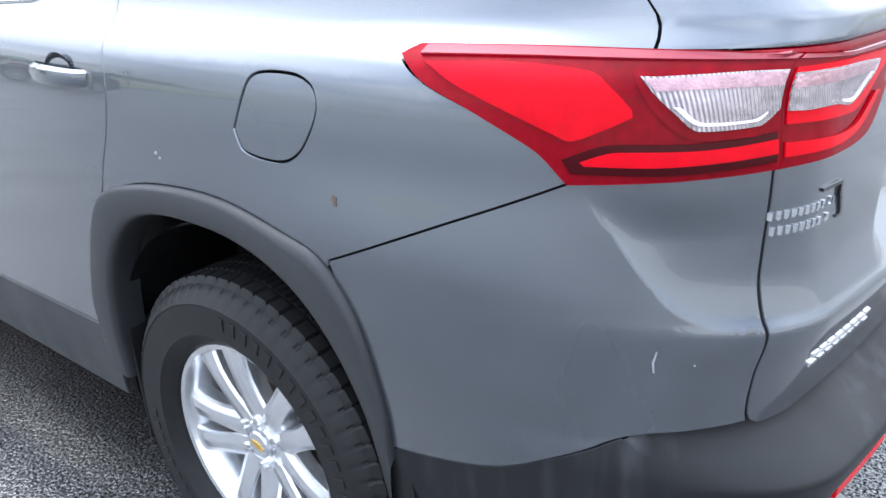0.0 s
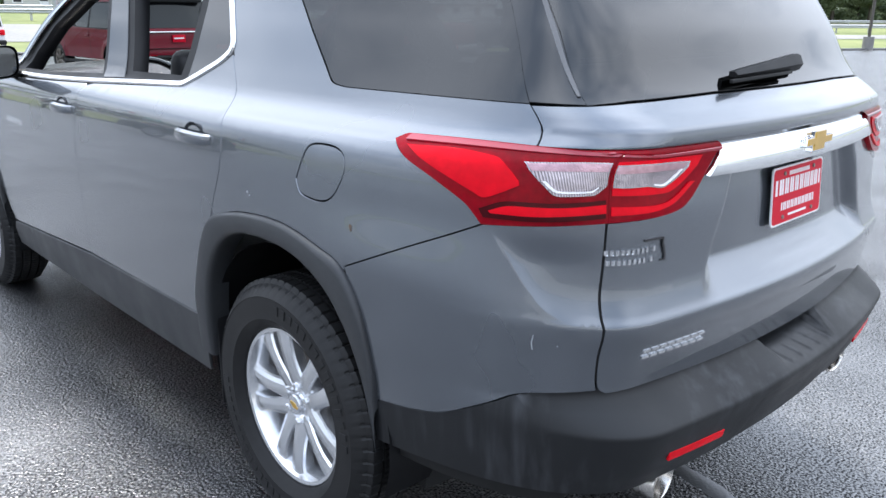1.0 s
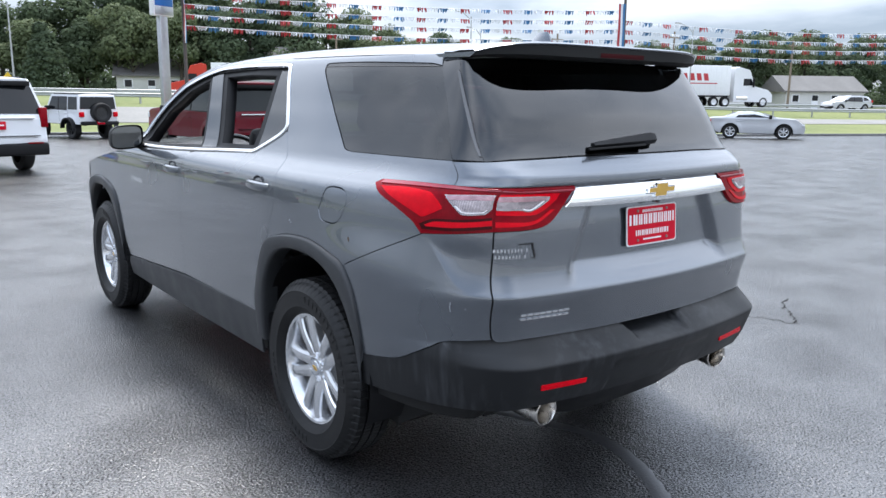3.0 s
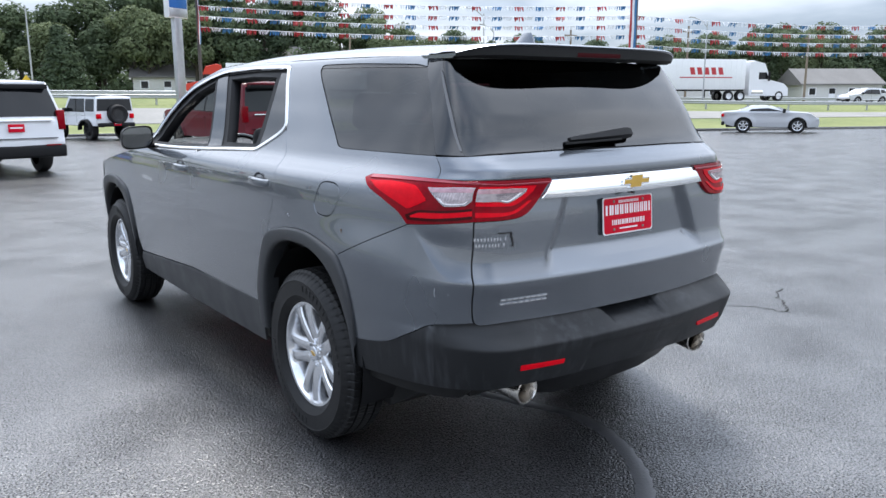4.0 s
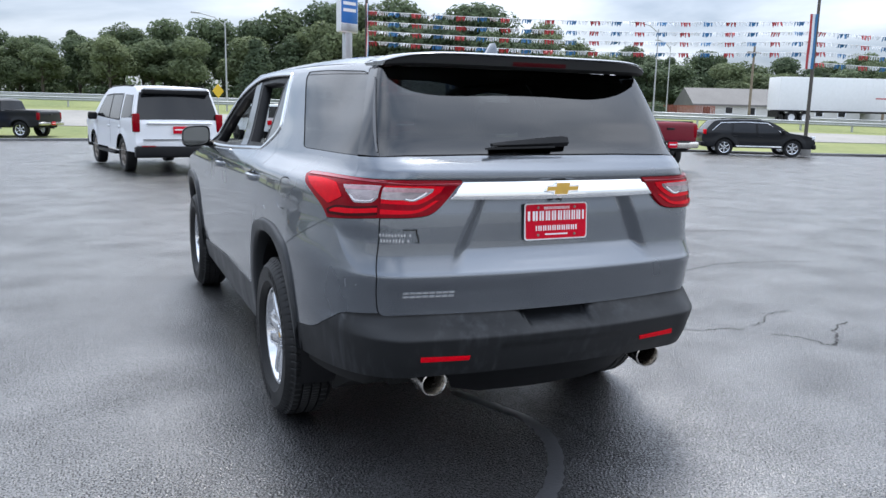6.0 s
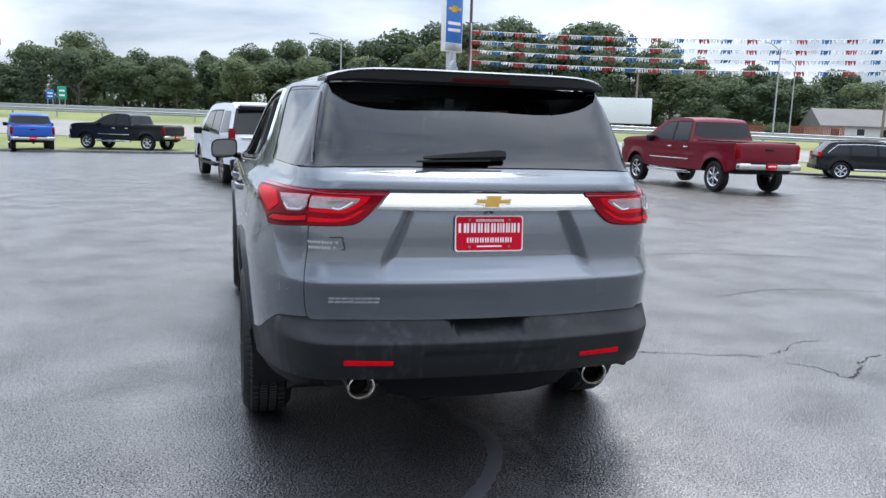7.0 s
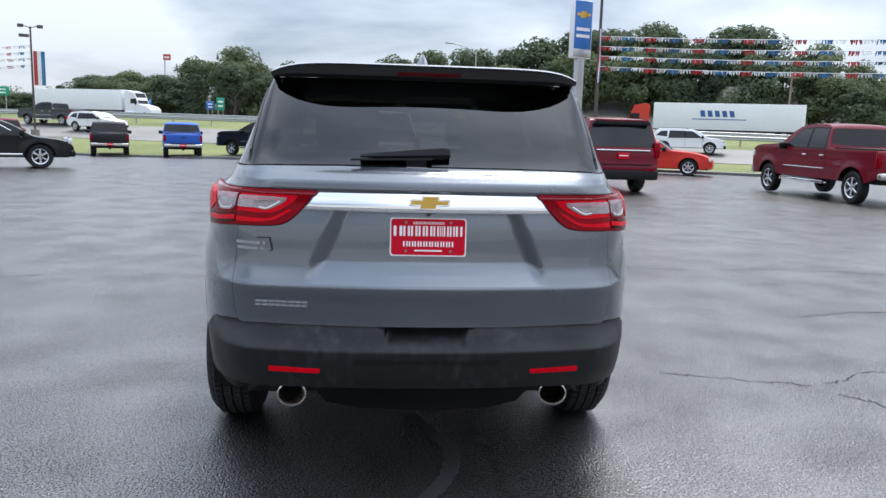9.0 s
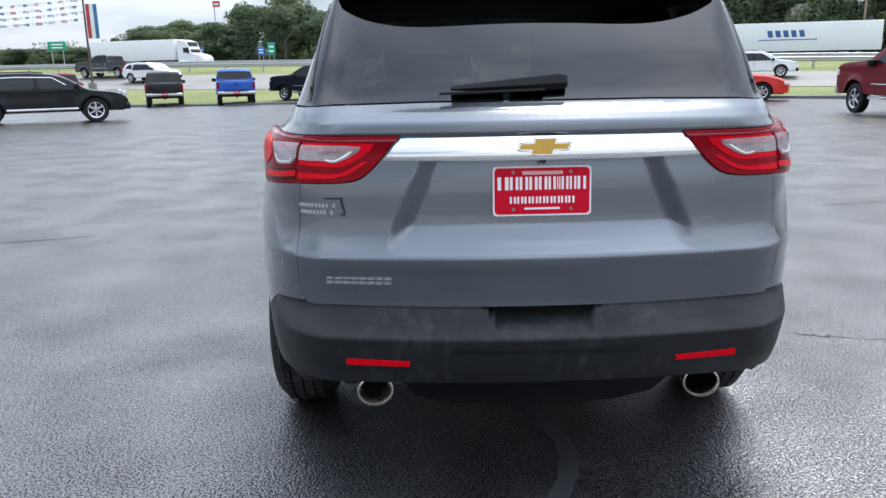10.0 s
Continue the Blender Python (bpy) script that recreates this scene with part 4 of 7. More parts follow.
for sgn in (False, True):
    patch("inner_shell", [(0.02, .36), (0.02, .69), (0.02, 1.30), (1.50, 1.300), (2.3, 1.30), (2.74, 1.28), (2.56, 1.20), (2.56, 1.08), (2.66, .93), (2.30, .985), (2.0, .92), (1.89, .75), (1.87, .40)], shell_skin, VOID, suv, thick=0, step=.06, flip=sgn)
    patch("inner_shell", [(2.57, 1.205), (4.7, 1.205), (4.9, 1.16), (6.0, .95), (6.1, .6), (5.90, .60), (5.80, .80), (5.6, .94), (5.371, .985), (5.1, .93), (4.93, .80), (4.86, .60), (4.83, .36), (2.85, .36), (2.81, .6), (2.65, .93)], shell_skin, VOID, suv, thick=0, step=.06, flip=sgn)
for cy in (0, 3.071):
    for sx in (-1, 1):
        bm = bmesh.new()
        rows = []
        for k in range(19):
            a = radians(-20 + 220 * k / 18)
            rows.append([(sx * .955, cy + .47 * math.cos(a) * .98, .43 + .455 * math.sin(a)), (sx * .62, cy + .47 * math.cos(a), .43 + .455 * math.sin(a))])
        loft(bm, rows)
        part("wheel_liner", bm, BLACK, suv)
        bm = bmesh.new()
        box(bm, sx * .62 - .01, sx * .62 + .01, cy - .5, cy + .5, .46, .95)
        part("liner_wall", bm, VOID, suv)
for sx in (-1, 1):
    bm = bmesh.new()
    box(bm, sx * .86 - .10, sx * .86 + .105, .425, .435, .225, .56, .004)
    part("mud_flap", bm, BLACK, suv, "black rubber flap ahead of the rear wheel")


# wheels
def wheel(at, side):
    m = Matrix.Translation(at) @ Euler((0, radians(90 * side), 0)).to_matrix().to_4x4()
    w = empty("wheel", "silver alloy wheel with five pairs of spokes", "")
    w.parent = suv
    # tyre, outer face towards +z
    prof = [(.241, .066), (.249, .092), (.266, .109), (.276, .1145), (.278, .1165), (.281, .1160), (.300, .1180), (.343, .1170), (.346, .1190), (.349, .1160), (.358, .110), (.372, .097), (.378, .086)]
    ribs = [(.392, .078), (.3935, .048), (.382, .0475), (.382, .0395), (.3945, .039), (.3945, .0045), (.383, .004), (.383, -.004), (.3945, -.0045), (.3945, -.039), (.382, -.0395), (.382, -.0475), (.3935, -.048), (.392, -.078)]
    prof = prof + ribs + [(r, -h) for r, h in prof[::-1]]
    n0 = 13

    def tread(i, j):
        k = j - n0
        if k in (0, 1) and i % 8 < 1 or k in (12, 13) and (i + 4) % 8 < 1:
            return -.0065
        if k in (4, 5) and (i + 2) % 4 < 1 or k in (8, 9) and i % 4 < 1:
            return -.0055
        if j in (11, 12) and i % 8 < 2:
            return -.0035
        if j == 10 and i % 8 in (3, 4):
            return .0015
        return 0
    bm = bmesh.new()
    ring(bm, prof, 528, m, wobble=tread)
    t = part("tyre", bm, RUBBER, w, sharp=22)
    # raised sidewall marks, one by one
    for a0 in (-88, 92):
        for k in range(15):
            mark = bmesh.new()
            mm = m @ Euler((0, 0, radians(a0 + k * 6.2))).to_matrix().to_4x4() @ Matrix.Translation((.316, 0, .1165))
            box(mark, -.014, .014, -.011, .009, 0, .0038, .0008, 1, m=mm)
            part("sidewall_mark", mark, RUBBER, t)
    # rim
    bm = bmesh.new()
    ring(bm, [(.246, .062), (.2468, .082), (.2425, .0865), (.232, .084), (.226, .072), (.216, .050), (.205, .0), (.205, -.09), (.232, -.10)], 72, m)
    rim = part("rim", bm, ALLOY, w)
    # five pairs of broad spokes, each with a raised ridge and a slot between the two
    for k in range(5):
        mm = m @ Euler((0, 0, 2 * math.pi * k / 5 + math.pi / 2 + .10)).to_matrix().to_4x4()
        for sg in (-1, 1):
            bm = bmesh.new()
            rows = []
            for u, c, hw in ((0, .028, .031), (.15, .0295, .030), (.32, .034, .0275), (.5, .039, .0265), (.7, .045, .028), (.88, .050, .034), (1, .052, .039)):
                r = .052 + u * .183
                top = .0660 + .012 * math.sin(u * math.pi * .75) - .008 * (1 - u)
                rows.append([(r, sg * (c + hw * q), top - d) for q, d in ((-1, .046), (-1, .010), (-.86, .0035), (-.15, 0), (.45, .0020), (.90, .0080), (1, .016), (1, .046))])
            loft(bm, [[mm @ Vector(p) for p in row] for row in rows], True, True)
            bmesh.ops.recalc_face_normals(bm, faces=bm.faces[:])
            part("spoke", bm, ALLOY, rim, sharp=9)
    bm = bmesh.new()
    ring(bm, [(0, .056), (.034, .056), (.037, .050), (.046, .047), (.068, .047), (.078, .056), (.092, .052), (.099, .040), (.102, .01)], 40, m)
    part("hub", bm, ALLOY, rim)
    for k in range(6):
        a = 2 * math.pi * k / 6
        bm = bmesh.new()
        c = m @ Vector((.0585 * math.cos(a), .0585 * math.sin(a), .030))
        d = m @ Vector((.0585 * math.cos(a), .0585 * math.sin(a), .066))
        rod(bm, c, d, .0115, .0095, 6)
        part("lug_nut", bm, CHROME, rim, sharp=25)
    bm = bmesh.new()
    ring(bm, [(0, .0695), (.028, .0685), (.032, .065), (.033, .050)], 32, m)
    cap = part("centre_cap", bm, ALLOY, rim)
    bm = bmesh.new()
    prism(bm, [(-.018, .004), (-.008, .004), (-.007, .008), (.009, .008), (.008, .004), (.020, .004), (.018, -.004), (.008, -.004), (.007, -.008), (-.009, -.008), (-.008, -.004), (-.020, -.004)], .0015, m @ Euler((0, 0, radians(70))).to_matrix().to_4x4() @ Matrix.Translation((0, 0, .0692)))
    part("cap_emblem", bm, GOLD, cap)
    bm = bmesh.new()
    ring(bm, [(.07, -.005), (.165, -.005), (.165, -.03), (.07, -.03)], 48, m)
    part("brake_disc", bm, DARKMETAL, w)
    bm = bmesh.new()
    ring(bm, [(0, -.06), (.206, -.06)], 32, m)
    part("inner_face", bm, VOID, w)
    return w


for cy in (0, 3.071):
    for side in (-1, 1):
        wheel((side * .886, cy - .012, .389), side)

# marks on the rear corner: two insect spots, a scratch, a chip
DIRT = material("dried_dirt", (.10, .07, .05), .8, vary=.4, grain=200)
CHIP = material("pale_scratch", (.34, .35, .37), .5, vary=.2, grain=200)
random.seed(5)
for s0, z0, r, mt in ((1.947, 1.013, .0055, DIRT), (1.943, 1.006, .0035, DIRT), (2.406, 1.029, .004, CHIP), (2.395, 1.021, .003, CHIP), (1.324, .829, .002, CHIP)):
    blob = [(s0 + r * (.7 + .6 * random.random()) * math.cos(a), z0 + r * (.7 + .6 * random.random()) * math.sin(a)) for a in (k * math.pi / 5 for k in range(10))]
    patch("dirt_spot" if mt is DIRT else "paint_chip", blob, off(skin, -.0012), mt, suv, gap=0, thick=.001, step=.004)
patch("scratch", [(1.396, .815), (1.400, .832), (1.396, .850), (1.3935, .850), (1.3965, .832), (1.3925, .815)], off(skin, -.001), CHIP, suv, gap=0, thick=.001, step=.006)
# roof, screen, bonnet: lofts from the left edge to the right
def across(name, edge, crown, bow, mat, n=28, power=5.0, label=""):
    bm = bmesh.new()
    rows = []
    for k, (s, z) in enumerate(edge):
        x, y, z = skin(s, z)
        u0 = k / (len(edge) - 1)
        c, b = crown(u0), bow(u0)
        rows.append([(x * u, y + b * (1 - u * u), z + c * (1 - abs(u) ** power)) for u in (math.cos(math.pi * i / n) for i in range(n + 1))])
    loft(bm, rows)
    return part(name, bm, mat, suv, label, sharp=60)


ROOF = spl([(1.765, 1.712), (2.2, 1.722), (2.86, 1.727), (3.31, 1.728), (3.80, 1.712)])
roof = across("roof", ROOF, lambda u: .045 + .018 * math.sin(math.pi * u), lambda u: -.10 * (1 - u) + .16 * u, PAINT)
for x in (-.36, -.12, .12, .36):
    bm = bmesh.new()
    rows = []
    for k in range(17):
        y = -.42 + k * .13
        zt = 1.712 + .045 + .018 * math.sin(math.pi * min(1, (y + .55) / 2.1)) - .05 * (abs(x) / .7) ** 5 + .006 + .006 * math.sin(math.pi * (y + .5) / 2.1)
        rows.append([(x - .05, y, zt - .004), (x - .03, y, zt + .004), (x + .03, y, zt + .004), (x + .05, y, zt - .004)])
    loft(bm, rows)
    part("roof_rib", bm, PAINT, suv)
SCREEN = spl([(3.80, 1.712), (4.15, 1.632), (4.45, 1.500), (4.62, 1.372), (4.78, 1.20)])
across("windscreen", SCREEN, lambda u: .045 - .03 * u, lambda u: .16 + .14 * u, CLEARGLASS, label="clear windscreen")
HOOD = spl([(4.78, 1.20), (4.9, 1.18), (5.3, 1.12), (5.7, 1.05), (6.0, .99), (6.15, .93)])
across("bonnet", HOOD, lambda u: .03 + .02 * (1 - u), lambda u: .30 * (1 - u) + .02, PAINT)
# painted strip along the roof edge and windscreen pillar
rail = [(2.90, 1.70)] + CHROME_TOP[1:] + [(4.78, 1.20), (4.62, 1.372), (4.45, 1.50), (4.15, 1.632), (3.80, 1.714), (3.31, 1.728), (2.90, 1.727)]
both("roof_rail", rail, skin, PAINT, gap=.0005)

# window frames, pillars, chrome line
F_OPEN = [(3.665, 1.272), (3.84, 1.655), (4.12, 1.585), (4.38, 1.465), (4.53, 1.345), (4.60, 1.250), (4.2, 1.252)]
R_OPEN = [(3.02, 1.300), (3.005, 1.40), (2.99, 1.665), (3.30, 1.675), (3.63, 1.664), (3.43, 1.292)]
FIXED = [(2.975, 1.300), (2.80, 1.372), (2.755, 1.42), (2.86, 1.64), (2.885, 1.665), (2.955, 1.668), (2.965, 1.40)]
dlo = CHROME_REAR + CHROME_TOP[1:] + CHROME_BOT
both("window_frame", dlo, off(skin, .012), BLACK, holes=[shrink(F_OPEN, .014), shrink(R_OPEN, .014), FIXED], thick=.06, gap=.0)
# body-colour pillars, given gloss black in place of the shade on their paint
both("door_pillar", [(3.648, 1.272), (3.822, 1.668), (3.672, 1.676), (3.46, 1.280)], off(skin, .008), GLOSS, thick=.004)
both("fixed_window", FIXED, off(skin, .010), TINT, thick=.004, gap=-.004, label="dark fixed rear-door window")
patch("door_window", F_OPEN, off(skin, .016), CLEARGLASS, suv, thick=.004, gap=-.004, flip=True, label="clear front-door window")
patch("door_window", R_OPEN, off(skin, .016), CLEARGLASS, suv, thick=.004, gap=-.004, flip=True, label="clear rear-door window")


def trim_line(name, line, r, mat, lift=.004, w=None):
    for fl in (1, -1):
        bm = bmesh.new()
        rows = []
        n = len(line)
        for k, (s, z) in enumerate(line):
            p = Vector(off(skin, -lift)(s, z))
            a, b = line[max(k - 1, 0)], line[min(k + 1, n - 1)]
            d = (Vector(skin(*b)) - Vector(skin(*a))).normalized()
            out = (p - Vector(skin(s, z))).normalized()
            side = d.cross(out).normalized()
            wid = (w or r)
            row = [p + side * wid * cx + out * r * cy for cx, cy in ((-1, -.5), (-.7, .5), (.7, .5), (1, -.5))]
            rows.append([Vector((q.x * fl, q.y, q.z)) for q in row])
        loft(bm, rows, True, True)
        part(name, bm, mat, suv, "polished chrome window trim" if mat is CHROME else "")


trim_line("chrome_line", spl([(4.66, 1.236), (4.2, 1.238), (3.706, 1.252), (3.3, 1.270), (2.99, 1.284), (2.955, 1.292), (2.783, 1.362), (2.728, 1.396), (2.722, 1.43), (2.80, 1.57), (2.850, 1.668), (2.872, 1.690), (2.93, 1.695), (3.31, 1.699), (3.73, 1.683), (4.15, 1.597), (4.43, 1.468), (4.58, 1.355), (4.66, 1.236)], 5), .006, CHROME, w=.011)

# spoiler over the rear window
bm = bmesh.new()
rows, under_rows = [], []
N = 32
for i in range(N + 1):
    u = -1 + 2 * i / N
    x = .672 * u
    a = abs(u)
    yf = -.49 - .12 * (1 - a * a)
    zt = 1.712 + .044 * (1 - a ** 7)
    ye = -.700 - .138 * (1 - a ** 5)
    xe = .652 * u
    ze = 1.720 + .034 * (1 - a ** 8)
    drop = .008 + .004 * (1 - a ** 8)
    k = 1 - a ** 6
    under_rows.append([(xe, ye + .006, ze - drop + .002), (xe, ye + .010, ze - drop - .010 - .026 * k), (xe, ye + .13, ze - drop - .014 - .030 * k), (xe * .98, ye + .21, ze - drop - .005 - .02 * k)])
    rows.append([(x, yf, zt), (x * .97 + xe * .03, yf * .6 + ye * .4, (zt + ze) / 2 + .006), (xe, ye + .012, ze + .002), (xe, ye, ze - .004), (xe, ye + .006, ze - drop), (xe, ye + .018, ze - drop - .001)])
loft(bm, rows)
# closed ends of the spoiler, down to the glass
for sx in (-1, 1):
    bm.faces.new([bm.verts.new((sx * x, y, z)) for x, y, z in ((.672, -.49, 1.712), (.652, -.700, 1.716), (.652, -.694, 1.710), (.653, -.670, 1.697), (.671, -.510, 1.700))])
spoiler = part("roof_spoiler", bm, PAINT, suv, sharp=50)
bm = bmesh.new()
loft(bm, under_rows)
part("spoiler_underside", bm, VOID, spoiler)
both("roof_corner", [(1.775, 1.7185), (1.742, 1.690), (1.54, 1.692), (1.52, 1.714)], off(skin, -.003), PAINT, thick=.01, gap=.0)
bm = bmesh.new()
rows = []
for i in range(13):
    u = -1 + i / 6
    x = .13 * u
    rows.append([(x, -.8285, 1.708), (x, -.8315, 1.716), (x, -.8315, 1.725)])
loft(bm, rows)
part("high_brake_lamp", bm, LAMP_DARK, spoiler, "dark red high brake lamp")
# shark-fin aerial
bm = bmesh.new()
rows = []
for k in range(10):
    u = k / 9
    y0, y1 = -.44 + .03 * u ** 2, -.22 - .135 * u ** .8
    w, z = .034 * (1 - u) ** .7 + .004, 1.748 + .088 * u
    rows.append([(w * .2, y0, z), (w, y0 * .65 + y1 * .35, z), (w * .6, y0 * .25 + y1 * .75, z), (0, y1, z), (-w * .6, y0 * .25 + y1 * .75, z), (-w, y0 * .65 + y1 * .35, z), (-w * .2, y0, z)])
loft(bm, rows, True, True)
part("shark_fin_aerial", bm, PAINT, suv)
# rear wiper: arm cover and blade
bm = bmesh.new()
rows = []
for k in range(15):
    u = k / 14
    x = -.275 + .36 * u
    zc = 1.378 + .012 * u + .004
    y = skin(-x / .57 if x < 0 else -x / .57, zc)[1] - .018
    h = .008 + .023 * u ** .8 * (1 if u < .93 else .7)
    rows.append([(x, y + .006, zc - h * .55), (x, y - .010, zc - h * .5), (x, y - .018, zc + h * .1), (x, y - .008, zc + h), (x, y + .006, zc + h)])
loft(bm, rows, True, True)
wiper = part("rear_wiper", bm, BLACK, suv, "black rear wiper parked low on the glass")
bm = bmesh.new()
for k in range(2):
    box(bm, -.275, .05, -.958 + .004 * k, -.954 + .004 * k, 1.373, 1.381, .001, m=Euler((0, radians(-1.5), 0)).to_matrix().to_4x4())
part("wiper_blade", bm, RUBBER, wiper)


# door handles
def handle(y, z, sx):
    bm = bmesh.new()
    p = Vector((sx * side_x(y, z), y, z))
    rows = []
    for k in range(13):
        u = k / 12
        yy = y - .105 + .21 * u
        o = .034 * math.sin(math.pi * min(1, max(0, u))) ** .45 if 0 < u < 1 else 0
        h = .017 + .004 * math.sin(math.pi * u)
        x = sx * (side_x(yy, z) + o)
        zc = z + .004 * (u - .5)
        rows.append([(x - sx * .012, yy, zc - h), (x, yy, zc - h * .7), (x + sx * .003, yy, zc), (x, yy, zc + h * .7), (x - sx * .012, yy, zc + h)])
    loft(bm, rows, True, True)
    h = part("door_handle", bm, PAINT, suv)
    bm = bmesh.new()
    ring(bm, [(0, -.014), (.03, -.010), (.050, 0.0), (.053, .0008)], 24, Matrix.Translation((p.x, y, z)) @ Euler((0, radians(90 * sx), 0)).to_matrix().to_4x4() @ Matrix.Diagonal((.85, 1.1, 1, 1)))
    part("handle_cup", bm, PAINT, h)


for sx in (-1, 1):
    handle(.42, 1.150, sx)
    handle(1.56, 1.138, sx)
# trim badge on the front door: small bars
for k in range(7):
    bm = bmesh.new()
    y = 2.30 - k * .032
    box(bm, -side_x(y, 1.02) - .004, -side_x(y, 1.02) + .002, y - .011, y + .011, 1.012 - .001 * k, 1.034 - .001 * k)
    part("badge_bar", bm, CHROME, suv, smooth=False)


# door mirrors
def mirror(sx):
    bm = bmesh.new()
    rows = []
    for k in range(7):
        u = k / 6
        y = 2.10 + .155 * u
        sc = math.sqrt(max(0.02, 1 - (u * .97) ** 2.4))
        if k == 0:
            sc = .985
        cx, cz, w, h = sx * 1.075, 1.290, .098 * sc, .074 * sc
        row = []
        for q in range(20):
            a = 2 * math.pi * q / 20
            ca, sa = math.cos(a), math.sin(a)
            row.append((cx + w * math.copysign(abs(ca) ** .55, ca), y, cz + h * math.copysign(abs(sa) ** .55, sa) - .012 * ca * sx))
        rows.append(row)
    loft(bm, rows, False, True)
    bm.faces.new([v for v in bm.verts[-20:]])
    mm = part("door_mirror", bm, BLACK, suv, "black door mirror")
    bm = bmesh.new()
    o = []
    for q in range(20):
        a = 2 * math.pi * q / 20
        ca, sa = math.cos(a), math.sin(a)
        o.append((.088 * math.copysign(abs(ca) ** .55, ca), .064 * math.copysign(abs(sa) ** .55, sa) + .01 * ca * -1 * sx))
    prism(bm, o, .004, Matrix.Translation((sx * 1.075, 2.118, 1.290)) @ Euler((radians(90), 0, radians(8 * sx))).to_matrix().to_4x4())
    part("mirror_glass", bm, MIRROR, mm)
    bm = bmesh.new()
    rod(bm, (sx * .90, 2.22, 1.22), (sx * 1.05, 2.19, 1.25), .028, .022, 10)
    part("mirror_foot", bm, BLACK, mm)


for sx in (-1, 1):
    mirror(sx)


# cabin: seats, dashboard, steering wheel, headlining
def seat(x, y, z, w=.25):
    s = empty("cabin_seat", "black upholstered seat", "")
    s.parent = suv
    bm = bmesh.new()
    box(bm, x - w, x + w, y - .24, y + .27, z, z + .15, .05, 3)
    part("cushion", bm, SEAT, s)
    bm = bmesh.new()
    box(bm, -w, w, -.06, .07, 0, .60, .05, 3, m=Matrix.Translation((x, y - .25, z + .08)) @ Euler((radians(14), 0, 0)).to_matrix().to_4x4())
    part("backrest", bm, SEAT, s)
    bm = bmesh.new()
    box(bm, -.13, .13, -.05, .05, .62, .80, .04, 3, m=Matrix.Translation((x, y - .25, z + .08)) @ Euler((radians(12), 0, 0)).to_matrix().to_4x4())
    part("headrest", bm, SEAT, s)


for x, y, z in ((-.40, 1.62, .70), (.40, 1.62, .70), (-.40, .68, .70), (.40, .68, .70), (-.32, -.16, .72), (.32, -.16, .72)):
    seat(x, y, z)
bm = bmesh.new()
box(bm, -.78, .78, 2.12, 2.62, .70, 1.17, .08, 3)
part("dashboard", bm, SEAT, suv)
bm = bmesh.new()
sw = Matrix.Translation((-.40, 2.00, 1.12)) @ Euler((radians(62), 0, 0)).to_matrix().to_4x4()
ring(bm, [(.185 + .016 * math.cos(2 * math.pi * k / 10), .016 * math.sin(2 * math.pi * k / 10)) for k in range(10)], 48, sw, close=True)
for a in (0, 180, 270):
    rod(bm, sw @ Vector((0, 0, -.01)), sw @ Vector((.18 * math.cos(radians(a)), .18 * math.sin(radians(a)), 0)), .022, .014, 8)
ring(bm, [(0, .015), (.07, .012), (.08, -.02), (0, -.03)], 20, sw)
part("steering_wheel", bm, GLOSS, suv)
across("headlining", [(s, z - .045) for s, z in ROOF], lambda u: .05, lambda u: 0, TRIMGREY)
for sx in (-1, 1):
    for y0, y1 in ((.75, 1.30), (1.50, 2.15)):
        bm = bmesh.new()
        box(bm, sx * .84 - .03, sx * .84 + .03, y0, y1, .72, 1.225, .03)
        part("door_lining", bm, SEAT, suv)
bm = bmesh.new()
box(bm, -.05, .05, 1.93, 1.955, 1.545, 1.60, .015)
part("rear_view_mirror", bm, BLACK, suv)
# ---- the lot's surroundings: other vehicles ----
def paint(name, base, flake=.25):
    m = car_paint(name, base, flake, .35)
    b = m.node_tree.nodes["Principled BSDF"]
    b.inputs["Coat Weight"].default_value, b.inputs["Specular IOR Level"].default_value = .30, .15
    return m


P_WHITE, P_RED, P_CRIMSON = paint("white_paint", (.74, .75, .77), 0), paint("dark_red_paint", (.150, .003, .014), 0), paint("orange_red_paint", (.62, .045, .03), .1)
P_BLACK, P_BLUE, P_SILVER = paint("black_paint", (.012, .013, .015), .1), paint("blue_paint", (.02, .09, .40)), paint("silver_paint", (.55, .56, .58), .5)
P_GREY = paint("grey_paint", (.07, .075, .08), .4)
DARKGLASS = material("dark_window", (.010, .011, .013), .05, spec=.4)
HEADLAMP = material("headlamp_glass", (.7, .72, .75), .1, .3, coat=1)


